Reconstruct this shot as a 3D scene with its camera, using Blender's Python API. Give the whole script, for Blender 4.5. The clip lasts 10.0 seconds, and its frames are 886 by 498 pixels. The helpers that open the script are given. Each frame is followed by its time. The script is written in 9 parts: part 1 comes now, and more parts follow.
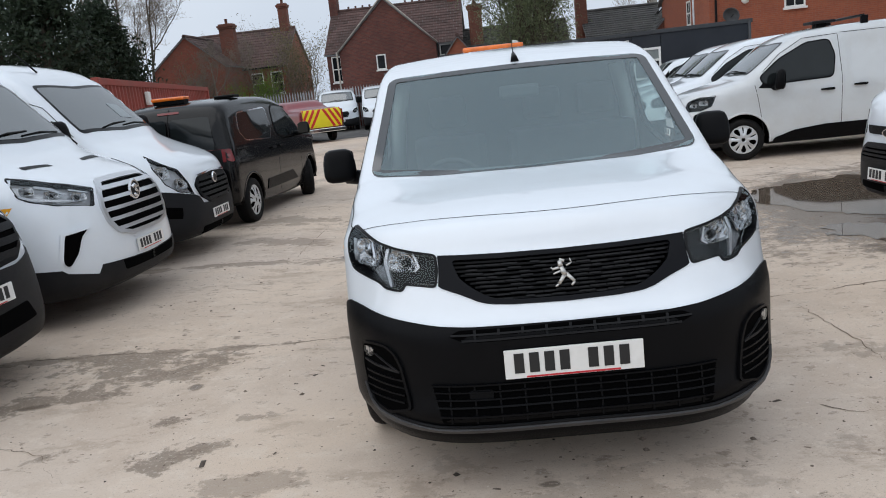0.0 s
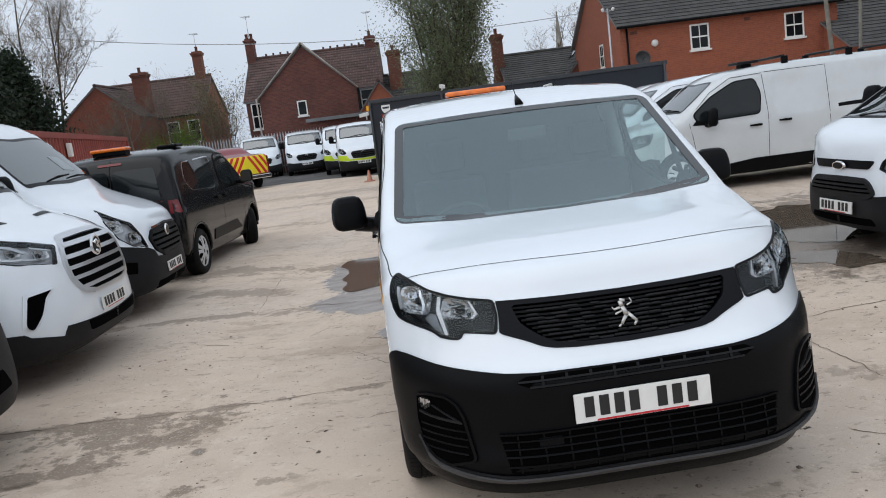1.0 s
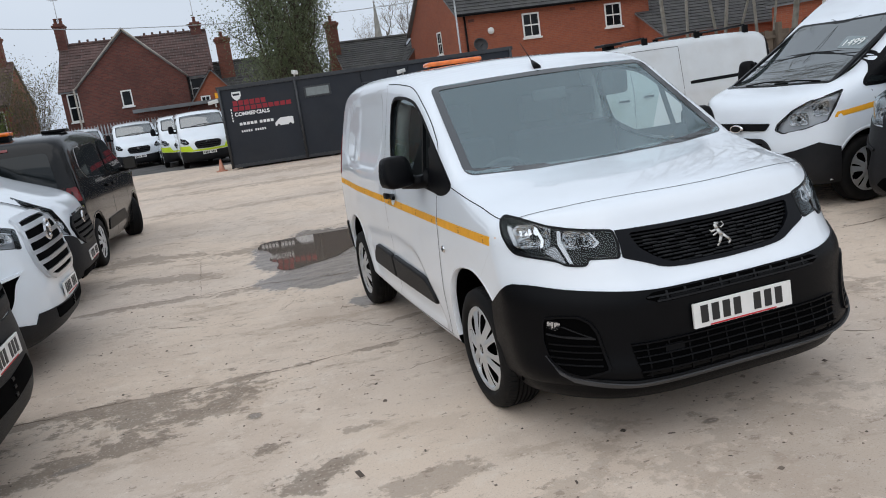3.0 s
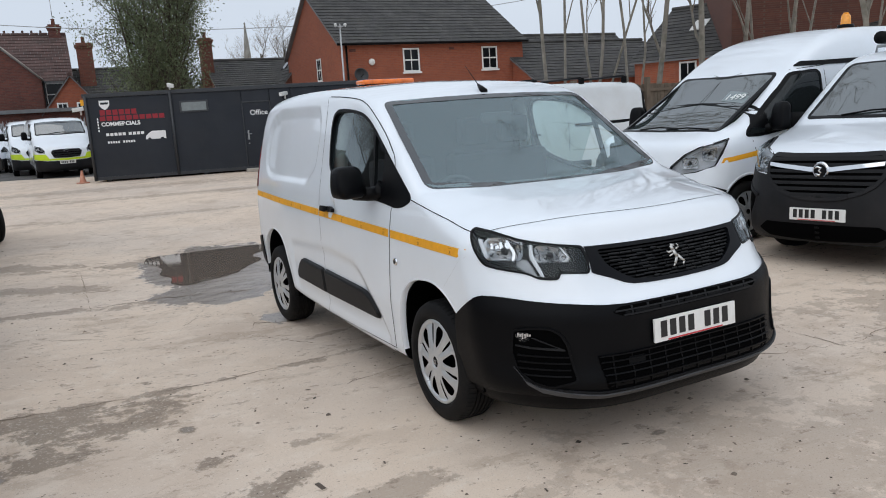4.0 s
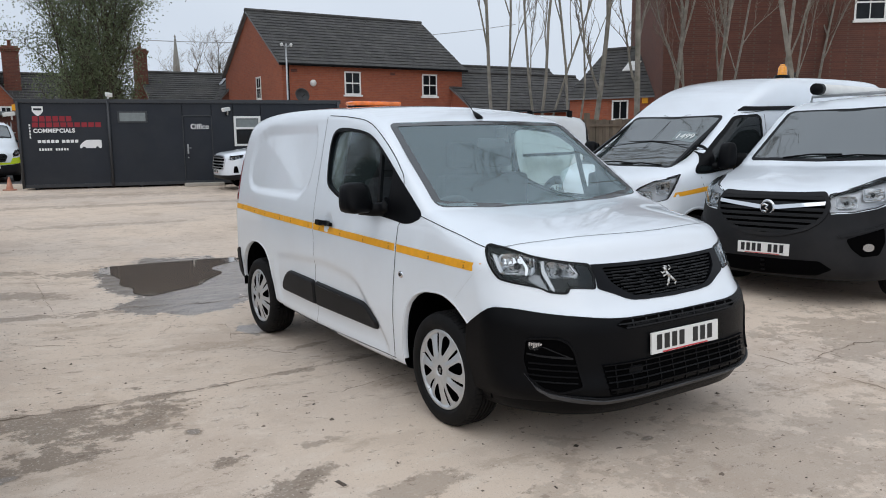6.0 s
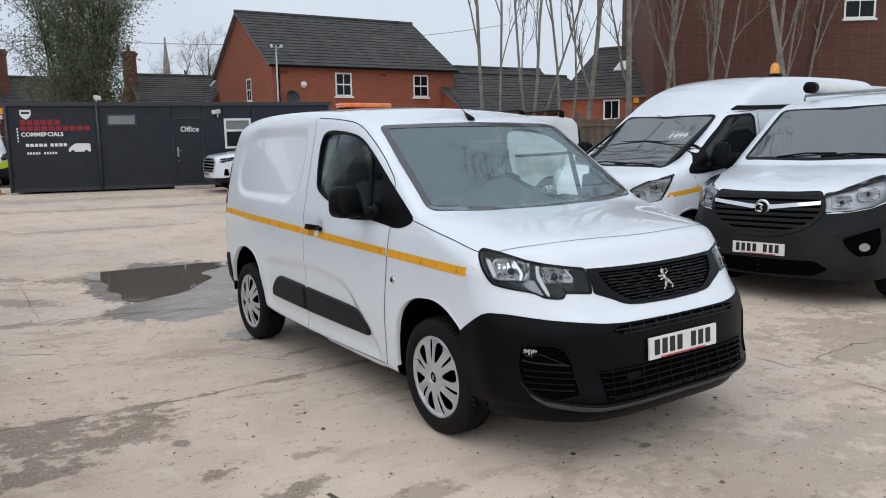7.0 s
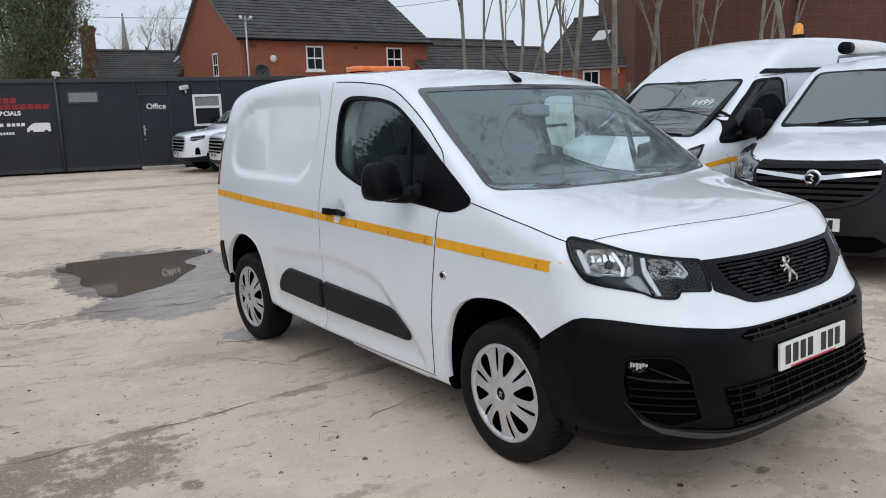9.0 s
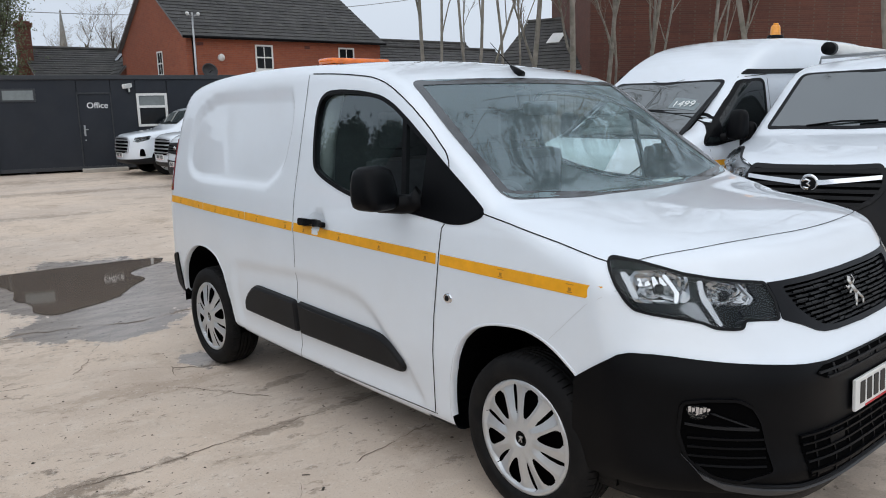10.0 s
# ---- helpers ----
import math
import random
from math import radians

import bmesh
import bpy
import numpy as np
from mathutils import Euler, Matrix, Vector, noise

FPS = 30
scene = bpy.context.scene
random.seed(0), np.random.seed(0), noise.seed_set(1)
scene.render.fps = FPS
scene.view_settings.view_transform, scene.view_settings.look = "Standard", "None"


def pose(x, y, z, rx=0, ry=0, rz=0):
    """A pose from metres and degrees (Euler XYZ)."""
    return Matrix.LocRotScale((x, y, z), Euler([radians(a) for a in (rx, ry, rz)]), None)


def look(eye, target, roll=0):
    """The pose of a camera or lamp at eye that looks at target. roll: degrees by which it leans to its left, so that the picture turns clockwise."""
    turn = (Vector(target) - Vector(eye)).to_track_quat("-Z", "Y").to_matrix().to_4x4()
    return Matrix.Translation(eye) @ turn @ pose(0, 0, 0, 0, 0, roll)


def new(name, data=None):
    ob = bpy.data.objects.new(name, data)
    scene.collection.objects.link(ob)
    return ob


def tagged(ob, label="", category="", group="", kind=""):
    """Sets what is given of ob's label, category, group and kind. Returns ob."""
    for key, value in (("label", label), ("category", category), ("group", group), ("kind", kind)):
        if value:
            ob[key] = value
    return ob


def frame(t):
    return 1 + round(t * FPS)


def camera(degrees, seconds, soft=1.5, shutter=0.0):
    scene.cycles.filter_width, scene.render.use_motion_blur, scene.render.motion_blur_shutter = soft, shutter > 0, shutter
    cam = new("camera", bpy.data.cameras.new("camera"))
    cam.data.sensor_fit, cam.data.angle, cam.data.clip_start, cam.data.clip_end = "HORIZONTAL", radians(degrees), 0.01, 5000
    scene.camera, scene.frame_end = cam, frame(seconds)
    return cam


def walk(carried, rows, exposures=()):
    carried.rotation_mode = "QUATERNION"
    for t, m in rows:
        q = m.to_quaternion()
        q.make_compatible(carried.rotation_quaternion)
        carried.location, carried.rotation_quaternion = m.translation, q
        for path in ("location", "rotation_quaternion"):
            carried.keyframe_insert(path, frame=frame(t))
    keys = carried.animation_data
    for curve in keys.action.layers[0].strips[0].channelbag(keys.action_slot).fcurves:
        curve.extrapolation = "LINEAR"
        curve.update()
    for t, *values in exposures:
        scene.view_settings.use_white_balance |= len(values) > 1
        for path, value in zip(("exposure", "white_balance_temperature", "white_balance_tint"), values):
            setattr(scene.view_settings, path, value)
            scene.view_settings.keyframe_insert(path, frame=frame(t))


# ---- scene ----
cam = camera(60.0, 10.0, soft=1.0)
PATH = [
    (0, (0.239, 0.152, 1.607), (0.075, 2.103, 1.202), -6.1),
    (0.5, (0.013, 0.257, 1.657), (-0.04, 2.223, 1.297), -6.9),
    (1, (-0.293, 0.207, 1.672), (-0.235, 2.18, 1.35), -7.3),
    (1.5, (-0.641, 0.088, 1.671), (-0.534, 2.056, 1.333), -8.4),
    (2, (-0.984, 0.142, 1.628), (-0.836, 2.101, 1.251), -9.5),
    (2.5, (-1.334, 0.171, 1.652), (-1.059, 2.11, 1.247), -9.4),
    (3, (-1.604, 0.1, 1.68), (-1.105, 1.993, 1.274), -8.1),
    (3.2, (-1.677, 0.071, 1.695), (-1.095, 1.942, 1.291), -7.5),
    (4.3, (-2.319, 0.296, 1.618), (-1.406, 2.042, 1.276), -2.2),
    (4.5, (-2.46, 0.26, 1.633), (-1.517, 1.992, 1.299), -1.6),
    (5, (-2.609, 0.235, 1.624), (-1.618, 1.942, 1.308), -0.7),
    (5.5, (-2.635, 0.238, 1.627), (-1.62, 1.934, 1.321), -0.4),
    (7, (-2.583, 0.321, 1.642), (-1.538, 2.0, 1.342), -0.9),
    (7.5, (-2.491, 0.538, 1.631), (-1.449, 2.216, 1.322), -1.1),
    (8, (-2.461, 0.74, 1.611), (-1.416, 2.413, 1.283), -1.2),
    (8.5, (-2.509, 0.97, 1.598), (-1.442, 2.626, 1.25), -1.5),
    (9, (-2.535, 1.224, 1.591), (-1.429, 2.85, 1.228), -1.7),
    (9.5, (-2.455, 1.536, 1.58), (-1.292, 3.121, 1.211), -1.6),
    (10, (-2.416, 1.798, 1.565), (-1.203, 3.347, 1.205), -1.3),
]
walk(cam, [(t, look(eye, target, roll)) for t, eye, target, roll in PATH])

# ---- world and light: an overcast spring day ----
world = bpy.data.worlds.new("overcast_sky")
scene.world = world
world.use_nodes = True
_n, _l = world.node_tree.nodes, world.node_tree.links
_n.clear()
_sky = _n.new("ShaderNodeTexSky")
_sky.sky_type, _sky.sun_disc, _sky.sun_elevation, _sky.sun_rotation = "NISHITA", False, radians(52), radians(126)
_sky.air_density, _sky.dust_density = 1.0, 4.0
_grey = _n.new("ShaderNodeHueSaturation")
_grey.inputs["Saturation"].default_value = 0.22
_l.new(_sky.outputs[0], _grey.inputs["Color"])
_tc = _n.new("ShaderNodeTexCoord")
_cl = _n.new("ShaderNodeTexNoise")
_cl.inputs["Scale"].default_value, _cl.inputs["Detail"].default_value = 2.2, 4
_l.new(_tc.outputs["Generated"], _cl.inputs["Vector"])
_ramp = _n.new("ShaderNodeValToRGB")
_ramp.color_ramp.elements[0].position, _ramp.color_ramp.elements[0].color = 0.3, (6.8, 7.7, 9.0, 1)
_ramp.color_ramp.elements[1].position, _ramp.color_ramp.elements[1].color = 0.75, (8.4, 9.3, 10.5, 1)
_l.new(_cl.outputs["Fac"], _ramp.inputs[0])
_mx = _n.new("ShaderNodeMixRGB")
_mx.inputs[0].default_value = 0.82
_l.new(_grey.outputs[0], _mx.inputs[1]), _l.new(_ramp.outputs[0], _mx.inputs[2])
_bg = _n.new("ShaderNodeBackground")
_bg.inputs["Strength"].default_value = 0.1
_wo = _n.new("ShaderNodeOutputWorld")
_l.new(_mx.outputs[0], _bg.inputs["Color"]), _l.new(_bg.outputs[0], _wo.inputs["Surface"])
sun_data = bpy.data.lights.new("sun", "SUN")
sun_data.energy, sun_data.angle, sun_data.color = 1.05, radians(85), (1.0, 0.98, 0.95)
sun = new("sun", sun_data)
sun.matrix_world = look((0, 0, 40), (25, 18, 0))

# ---- materials ----
def mat(name, color, rough=0.5, metal=0.0, coat=0.0, spec=0.5, vary=0.0, vscale=3.0, dirt=None, dscale=1.5, damount=0.3, bump=0.0, bscale=200.0, rvary=0.0, emit=None, island=0.0, objrand=0.0):
    """Principled surface with two scales of variation, dirt and fine relief, in object metres."""
    m = bpy.data.materials.new(name)
    m.use_nodes = True
    n, l = m.node_tree.nodes, m.node_tree.links
    b = n["Principled BSDF"]
    b.inputs["Roughness"].default_value, b.inputs["Metallic"].default_value = rough, metal
    b.inputs["Coat Weight"].default_value, b.inputs["Coat Roughness"].default_value = coat, 0.03
    b.inputs["Specular IOR Level"].default_value = spec
    geo = n.new("ShaderNodeNewGeometry")
    rgb = n.new("ShaderNodeRGB")
    rgb.outputs[0].default_value = (*color, 1)
    out = rgb.outputs[0]
    if vary or island or objrand:
        hv = n.new("ShaderNodeHueSaturation")
        l.new(out, hv.inputs["Color"])
        val = None
        if vary:
            nz = n.new("ShaderNodeTexNoise")
            nz.inputs["Scale"].default_value, nz.inputs["Detail"].default_value = vscale, 6
            l.new(geo.outputs["Position"], nz.inputs["Vector"])
            mr = n.new("ShaderNodeMapRange")
            mr.inputs[1].default_value, mr.inputs[2].default_value = 0.3, 0.7
            mr.inputs[3].default_value, mr.inputs[4].default_value = 1 - vary, 1 + vary
            l.new(nz.outputs["Fac"], mr.inputs[0])
            val = mr.outputs[0]
        if island or objrand:
            src = geo.outputs["Random Per Island"] if island else n.new("ShaderNodeObjectInfo").outputs["Random"]
            mr2 = n.new("ShaderNodeMapRange")
            a = island or objrand
            mr2.inputs[3].default_value, mr2.inputs[4].default_value = 1 - a, 1 + a
            l.new(src, mr2.inputs[0])
            if val is None:
                val = mr2.outputs[0]
            else:
                mu = n.new("ShaderNodeMath")
                mu.operation = "MULTIPLY"
                l.new(val, mu.inputs[0]), l.new(mr2.outputs[0], mu.inputs[1])
                val = mu.outputs[0]
        l.new(val, hv.inputs["Value"])
        out = hv.outputs[0]
    if dirt:
        nz = n.new("ShaderNodeTexNoise")
        nz.inputs["Scale"].default_value, nz.inputs["Detail"].default_value, nz.inputs["Roughness"].default_value = dscale, 8, 0.65
        l.new(geo.outputs["Position"], nz.inputs["Vector"])
        mr = n.new("ShaderNodeMapRange")
        mr.inputs[1].default_value, mr.inputs[2].default_value, mr.inputs[4].default_value = 0.45, 0.75, damount
        l.new(nz.outputs["Fac"], mr.inputs[0])
        mx = n.new("ShaderNodeMixRGB")
        mx.inputs[2].default_value = (*dirt, 1)
        l.new(mr.outputs[0], mx.inputs[0]), l.new(out, mx.inputs[1])
        out = mx.outputs[0]
        if rvary:
            mr3 = n.new("ShaderNodeMapRange")
            mr3.inputs[3].default_value, mr3.inputs[4].default_value = rough, min(1, rough + rvary)
            l.new(nz.outputs["Fac"], mr3.inputs[0]), l.new(mr3.outputs[0], b.inputs["Roughness"])
    l.new(out, b.inputs["Base Color"])
    if bump:
        nz = n.new("ShaderNodeTexNoise")
        nz.inputs["Scale"].default_value, nz.inputs["Detail"].default_value = bscale, 4
        l.new(geo.outputs["Position"], nz.inputs["Vector"])
        bp = n.new("ShaderNodeBump")
        bp.inputs["Strength"].default_value, bp.inputs["Distance"].default_value = bump, 0.01
        l.new(nz.outputs["Fac"], bp.inputs["Height"]), l.new(bp.outputs[0], b.inputs["Normal"])
    if emit:
        b.inputs["Emission Color"].default_value, b.inputs["Emission Strength"].default_value = (*color, 1), emit
    return m


def glass(name, tint, rough=0.01, f0=0.04, haze=0.0):
    """A thin pane: clear tint with a mirror-like sheen at the glancing angles."""
    m = bpy.data.materials.new(name)
    m.use_nodes = True
    n, l = m.node_tree.nodes, m.node_tree.links
    n.clear()
    tr, gl, fr, mx, o = (n.new("ShaderNode" + k) for k in ("BsdfTransparent", "BsdfGlossy", "LayerWeight", "MixShader", "OutputMaterial"))
    tr.inputs[0].default_value = (*tint, 1)
    gl.inputs["Roughness"].default_value, gl.inputs["Color"].default_value = rough, (0.88, 0.97, 1.0, 1)
    # grows from f0 head-on to a full mirror at the edge of sight, the same from both sides
    fr.inputs[0].default_value = 0.5
    pw, ma = n.new("ShaderNodeMath"), n.new("ShaderNodeMath")
    pw.operation, ma.operation = "POWER", "MULTIPLY_ADD"
    pw.inputs[1].default_value, ma.inputs[1].default_value, ma.inputs[2].default_value = 5.0, 1 - f0, f0
    l.new(fr.outputs["Facing"], pw.inputs[0]), l.new(pw.outputs[0], ma.inputs[0])
    l.new(ma.outputs[0], mx.inputs[0]), l.new(tr.outputs[0], mx.inputs[1]), l.new(gl.outputs[0], mx.inputs[2])
    last = mx
    # pale teal diffuse layer, a haze of light put into the pane's colour
    if haze:
        df, m2 = n.new("ShaderNodeBsdfDiffuse"), n.new("ShaderNodeMixShader")
        df.inputs[0].default_value, m2.inputs[0].default_value = (0.5, 0.7, 0.75, 1), haze
        l.new(mx.outputs[0], m2.inputs[1]), l.new(df.outputs[0], m2.inputs[2])
        last = m2
    l.new(last.outputs[0], o.inputs[0])
    return m


M = {}
M["white"] = mat("white_car_paint", (0.765, 0.815, 0.87), 0.32, coat=1.0, dirt=(0.5, 0.47, 0.42), dscale=2.2, damount=0.10, vary=0.015, vscale=0.8)
M["silver"] = mat("pale_grey_car_paint", (0.62, 0.65, 0.67), 0.32, coat=1.0, dirt=(0.42, 0.39, 0.35), dscale=2.0, damount=0.25, vary=0.03)
M["blackpaint"] = mat("black_car_paint", (0.003, 0.003, 0.0035), 0.2, coat=0.4, spec=0.15, dirt=(0.02, 0.019, 0.018), dscale=2.0, damount=0.05)
M["plastic"] = mat("textured_black_plastic", (0.0022, 0.0024, 0.0032), 0.40, spec=0.11, vary=0.15, vscale=6, bump=0.12, bscale=700, dirt=(0.012, 0.0115, 0.0115), damount=0.12)
M["greyplastic"] = mat("dark_grey_plastic", (0.012, 0.0125, 0.014), 0.5, spec=0.15, vary=0.12, vscale=5, bump=0.1, bscale=600, dirt=(0.06, 0.055, 0.05), damount=0.12)
M["bumpergrey"] = mat("worn_black_bumper_plastic", (0.0105, 0.011, 0.013), 0.55, spec=0.2, vary=0.15, vscale=5, bump=0.12, bscale=600, dirt=(0.07, 0.064, 0.058), damount=0.2)
M["lip"] = mat("weathered_grey_lip", (0.05, 0.05, 0.053), 0.5, spec=0.3, vary=0.2, vscale=6, dirt=(0.12, 0.11, 0.1), damount=0.3, dscale=4)
M["grillesurround"] = mat("satin_black_surround", (0.0065, 0.007, 0.009), 0.36, spec=0.1, vary=0.1, vscale=6)
M["satin"] = mat("satin_silver_trim", (0.62, 0.63, 0.65), 0.28, metal=0.85)
M["gap"] = mat("panel_gap", (0.02, 0.02, 0.02), 0.8, spec=0.1)
# near-black colour stands in for the shade inside openings
M["shade_black"] = mat("recess_shade", (0.0015, 0.0015, 0.0017), 0.9, spec=0.03)
M["rubber"] = mat("tyre_rubber", (0.006, 0.006, 0.0065), 0.7, spec=0.16, dirt=(0.05, 0.043, 0.036), dscale=9, damount=0.22, bump=0.1, bscale=250)
M["hub"] = mat("silver_wheel_trim", (0.62, 0.64, 0.66), 0.3, metal=0.7, dirt=(0.25, 0.23, 0.21), dscale=12, damount=0.2, rvary=0.2)
M["chrome"] = mat("chrome", (0.75, 0.76, 0.78), 0.1, metal=1.0)
M["emblem"] = mat("dull_chrome", (0.5, 0.49, 0.47), 0.32, metal=0.85, vary=0.1, vscale=40)
M["reflector"] = mat("lamp_reflector", (0.42, 0.43, 0.44), 0.1, metal=1.0)
M["lampgrey"] = mat("satin_lamp_case", (0.5, 0.51, 0.53), 0.3, metal=0.45)
M["wedge"] = mat("lamp_wedge", (0.26, 0.27, 0.285), 0.22, metal=0.6, vary=0.3, vscale=30)
M["lightguide"] = mat("clear_light_guide", (0.5, 0.52, 0.54), 0.16, metal=0.6, coat=0.5)
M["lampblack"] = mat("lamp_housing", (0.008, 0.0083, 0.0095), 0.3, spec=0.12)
M["lamp"] = glass("clear_lamp_cover", (0.88, 0.89, 0.9), f0=0.03)
M["glass"] = glass("laminated_windscreen", (0.82, 0.94, 0.93), f0=0.16, haze=0.095)
M["sideglass"] = glass("tinted_side_glass", (0.72, 0.82, 0.8), f0=0.13, haze=0.015)
M["darkglass"] = mat("dark_vehicle_glass", (0.012, 0.015, 0.016), 0.03, spec=0.5, vary=0.2, vscale=2)
M["screen"] = mat("vehicle_windscreen", (0.035, 0.046, 0.047), 0.02, spec=0.5, vary=0.12, vscale=2)
M["darkglass"].node_tree.nodes["Principled BSDF"].inputs["IOR"].default_value = 1.43
M["screen"].node_tree.nodes["Principled BSDF"].inputs["IOR"].default_value = 2.8
M["frit"] = mat("black_glass_edge", (0.014, 0.0155, 0.017), 0.06)
M["frit"].node_tree.nodes["Principled BSDF"].inputs["IOR"].default_value = 2.1
M["orange"] = mat("amber_lens", (0.78, 0.16, 0.012), 0.25, coat=0.6, vary=0.2, vscale=20)
M["amber"] = mat("amber_beacon_lens", (0.8, 0.3, 0.015), 0.25, coat=0.6, vary=0.15, vscale=20)
M["carred"] = mat("dark_red_car_paint", (0.2, 0.012, 0.018), 0.3, coat=0.6, dirt=(0.1, 0.05, 0.04), damount=0.15)
M["tape"] = mat("orange_reflective_tape", (0.85, 0.39, 0.015), 0.4, spec=0.4, vary=0.06, vscale=25, dirt=(0.5, 0.25, 0.03), dscale=7, damount=0.3)
M["tapemark"] = mat("tape_print", (0.4, 0.19, 0.02), 0.5)
M["plate"] = mat("white_number_plate", (0.78, 0.78, 0.76), 0.35, coat=0.4, dirt=(0.5, 0.48, 0.44), dscale=15, damount=0.2)
M["yplate"] = mat("yellow_number_plate", (0.75, 0.55, 0.05), 0.35, coat=0.4)
M["ink"] = mat("black_ink", (0.012, 0.012, 0.013), 0.5)
M["redink"] = mat("red_ink", (0.5, 0.02, 0.03), 0.5)
M["red"] = mat("red_lens", (0.16, 0.004, 0.006), 0.2, coat=0.5)
M["hivis"] = mat("yellow_green_band", (0.55, 0.72, 0.02), 0.4, vary=0.05)
M["chevyellow"] = mat("yellow_chevron_film", (0.8, 0.68, 0.02), 0.4, vary=0.05)
M["chevred"] = mat("red_chevron_film", (0.55, 0.02, 0.02), 0.4, vary=0.05)
M["cabin"] = mat("cabin_trim", (0.05, 0.052, 0.055), 0.8, vary=0.1, vscale=8, bump=0.1, bscale=300)
M["cabinlight"] = mat("pale_cabin_trim", (0.3, 0.31, 0.31), 0.75, vary=0.06, vscale=6)
M["seat"] = mat("seat_cloth", (0.035, 0.036, 0.04), 0.9, vary=0.2, vscale=30, bump=0.2, bscale=500)
M["steel"] = mat("galvanised_steel", (0.42, 0.43, 0.44), 0.45, metal=0.7, vary=0.15, vscale=5, dirt=(0.2, 0.17, 0.14), damount=0.4)
M["whiteplastic"] = mat("white_plastic", (0.72, 0.72, 0.7), 0.4, vary=0.05, dirt=(0.4, 0.38, 0.34), damount=0.2, dscale=4)
M["paper"] = mat("white_paper", (0.75, 0.77, 0.76), 0.7)
M["card"] = mat("card_behind_glass", (0.2, 0.24, 0.25), 0.1, spec=0.6)

# ---- mesh helpers ----
def mesh_ob(name, verts, faces, material, parent=None, label="", smooth=True, mats=None, index=None):
    me = bpy.data.meshes.new(name)
    me.from_pydata([tuple(map(float, v)) for v in verts], [], [tuple(map(int, f)) for f in faces])
    for mm in (mats or [material]):
        me.materials.append(mm)
    if index is not None:
        me.polygons.foreach_set("material_index", np.asarray(index, dtype=np.int32))
    if smooth:
        me.polygons.foreach_set("use_smooth", [True] * len(me.polygons))
    me.update()
    ob = new(name, me)
    if parent is not None:
        ob.parent = parent
    if label:
        ob["label"] = label
    return ob


def part(name, bm, material, parent=None, label="", smooth=False):
    """Links a bmesh as one mesh object under a thing or a part."""
    me = bpy.data.meshes.new(name)
    bm.to_mesh(me)
    bm.free()
    me.materials.append(material)
    if smooth:
        me.polygons.foreach_set("use_smooth", [True] * len(me.polygons))
    ob = new(name, me)
    if parent is not None:
        ob.parent = parent
    if label:
        ob["label"] = label
    return ob


def thing(name, label, category, m=None, group="", kind=""):
    ob = new(name)
    ob.empty_display_size = 0.2
    if m is not None:
        ob.matrix_world = m
    return tagged(ob, label, category, group, kind)


def add_box(bm, x0, x1, y0, y1, z0, z1, bevel=0.0, m=None):
    r = bmesh.ops.create_cube(bm, size=1.0)
    v = r["verts"]
    for q in v:
        q.co = Vector((x0 + (q.co.x + 0.5) * (x1 - x0), y0 + (q.co.y + 0.5) * (y1 - y0), z0 + (q.co.z + 0.5) * (z1 - z0)))
    if bevel:
        es = list({e for q in v for e in q.link_edges})
        r2 = bmesh.ops.bevel(bm, geom=es, offset=bevel, segments=2, profile=0.6, affect="EDGES")
        v = list({q for f in r2["faces"] for q in f.verts} | {q for q in v if q.is_valid})
    if m is not None:
        bmesh.ops.transform(bm, matrix=m, verts=v)
    return v


def box(name, x0, x1, y0, y1, z0, z1, material, parent=None, label="", bevel=0.004, m=None):
    bm = bmesh.new()
    add_box(bm, x0, x1, y0, y1, z0, z1, bevel, m)
    return part(name, bm, material, parent, label)


def tube_mesh(points, radii, n=10, cap=True):
    """Vertices and faces of a tapered tube along points."""
    P = [Vector(p) for p in points]
    vs, fs = [], []
    up = Vector((0.3, 0.2, 1)).normalized()
    for i, p in enumerate(P):
        d = (P[min(i + 1, len(P) - 1)] - P[max(i - 1, 0)]).normalized()
        a = d.cross(up)
        if a.length < 0.05:
            a = d.cross(Vector((1, 0, 0)))
        a.normalize()
        b = d.cross(a)
        r = radii[i] if hasattr(radii, "__len__") else radii
        for k in range(n):
            t = 2 * math.pi * k / n
            vs.append(p + (a * math.cos(t) + b * math.sin(t)) * r)
    for i in range(len(P) - 1):
        for k in range(n):
            fs.append((i * n + k, i * n + (k + 1) % n, (i + 1) * n + (k + 1) % n, (i + 1) * n + k))
    if cap:
        fs.append(tuple(range(n))[::-1])
        fs.append(tuple(range((len(P) - 1) * n, len(P) * n)))
    return vs, fs


def tube(name, points, radii, material, parent=None, label="", n=10):
    vs, fs = tube_mesh(points, radii, n)
    return mesh_ob(name, vs, fs, material, parent, label)


def lathe(name, prof, material, parent=None, label="", n=48, axis="x", m=None, arc=2 * math.pi):
    """Turns a profile of (radius, along) round an axis."""
    vs, fs = [], []
    for k in range(n):
        t = arc * k / n
        for r, h in prof:
            if axis == "x":
                v = Vector((h, r * math.cos(t), r * math.sin(t)))
            else:
                v = Vector((r * math.cos(t), r * math.sin(t), h))
            vs.append(m @ v if m is not None else v)
    q = len(prof)
    for k in range(n):
        for i in range(q - 1):
            a, b = k * q + i, ((k + 1) % n) * q + i
            fs.append((a, b, b + 1, a + 1))
    return mesh_ob(name, vs, fs, material, parent, label)


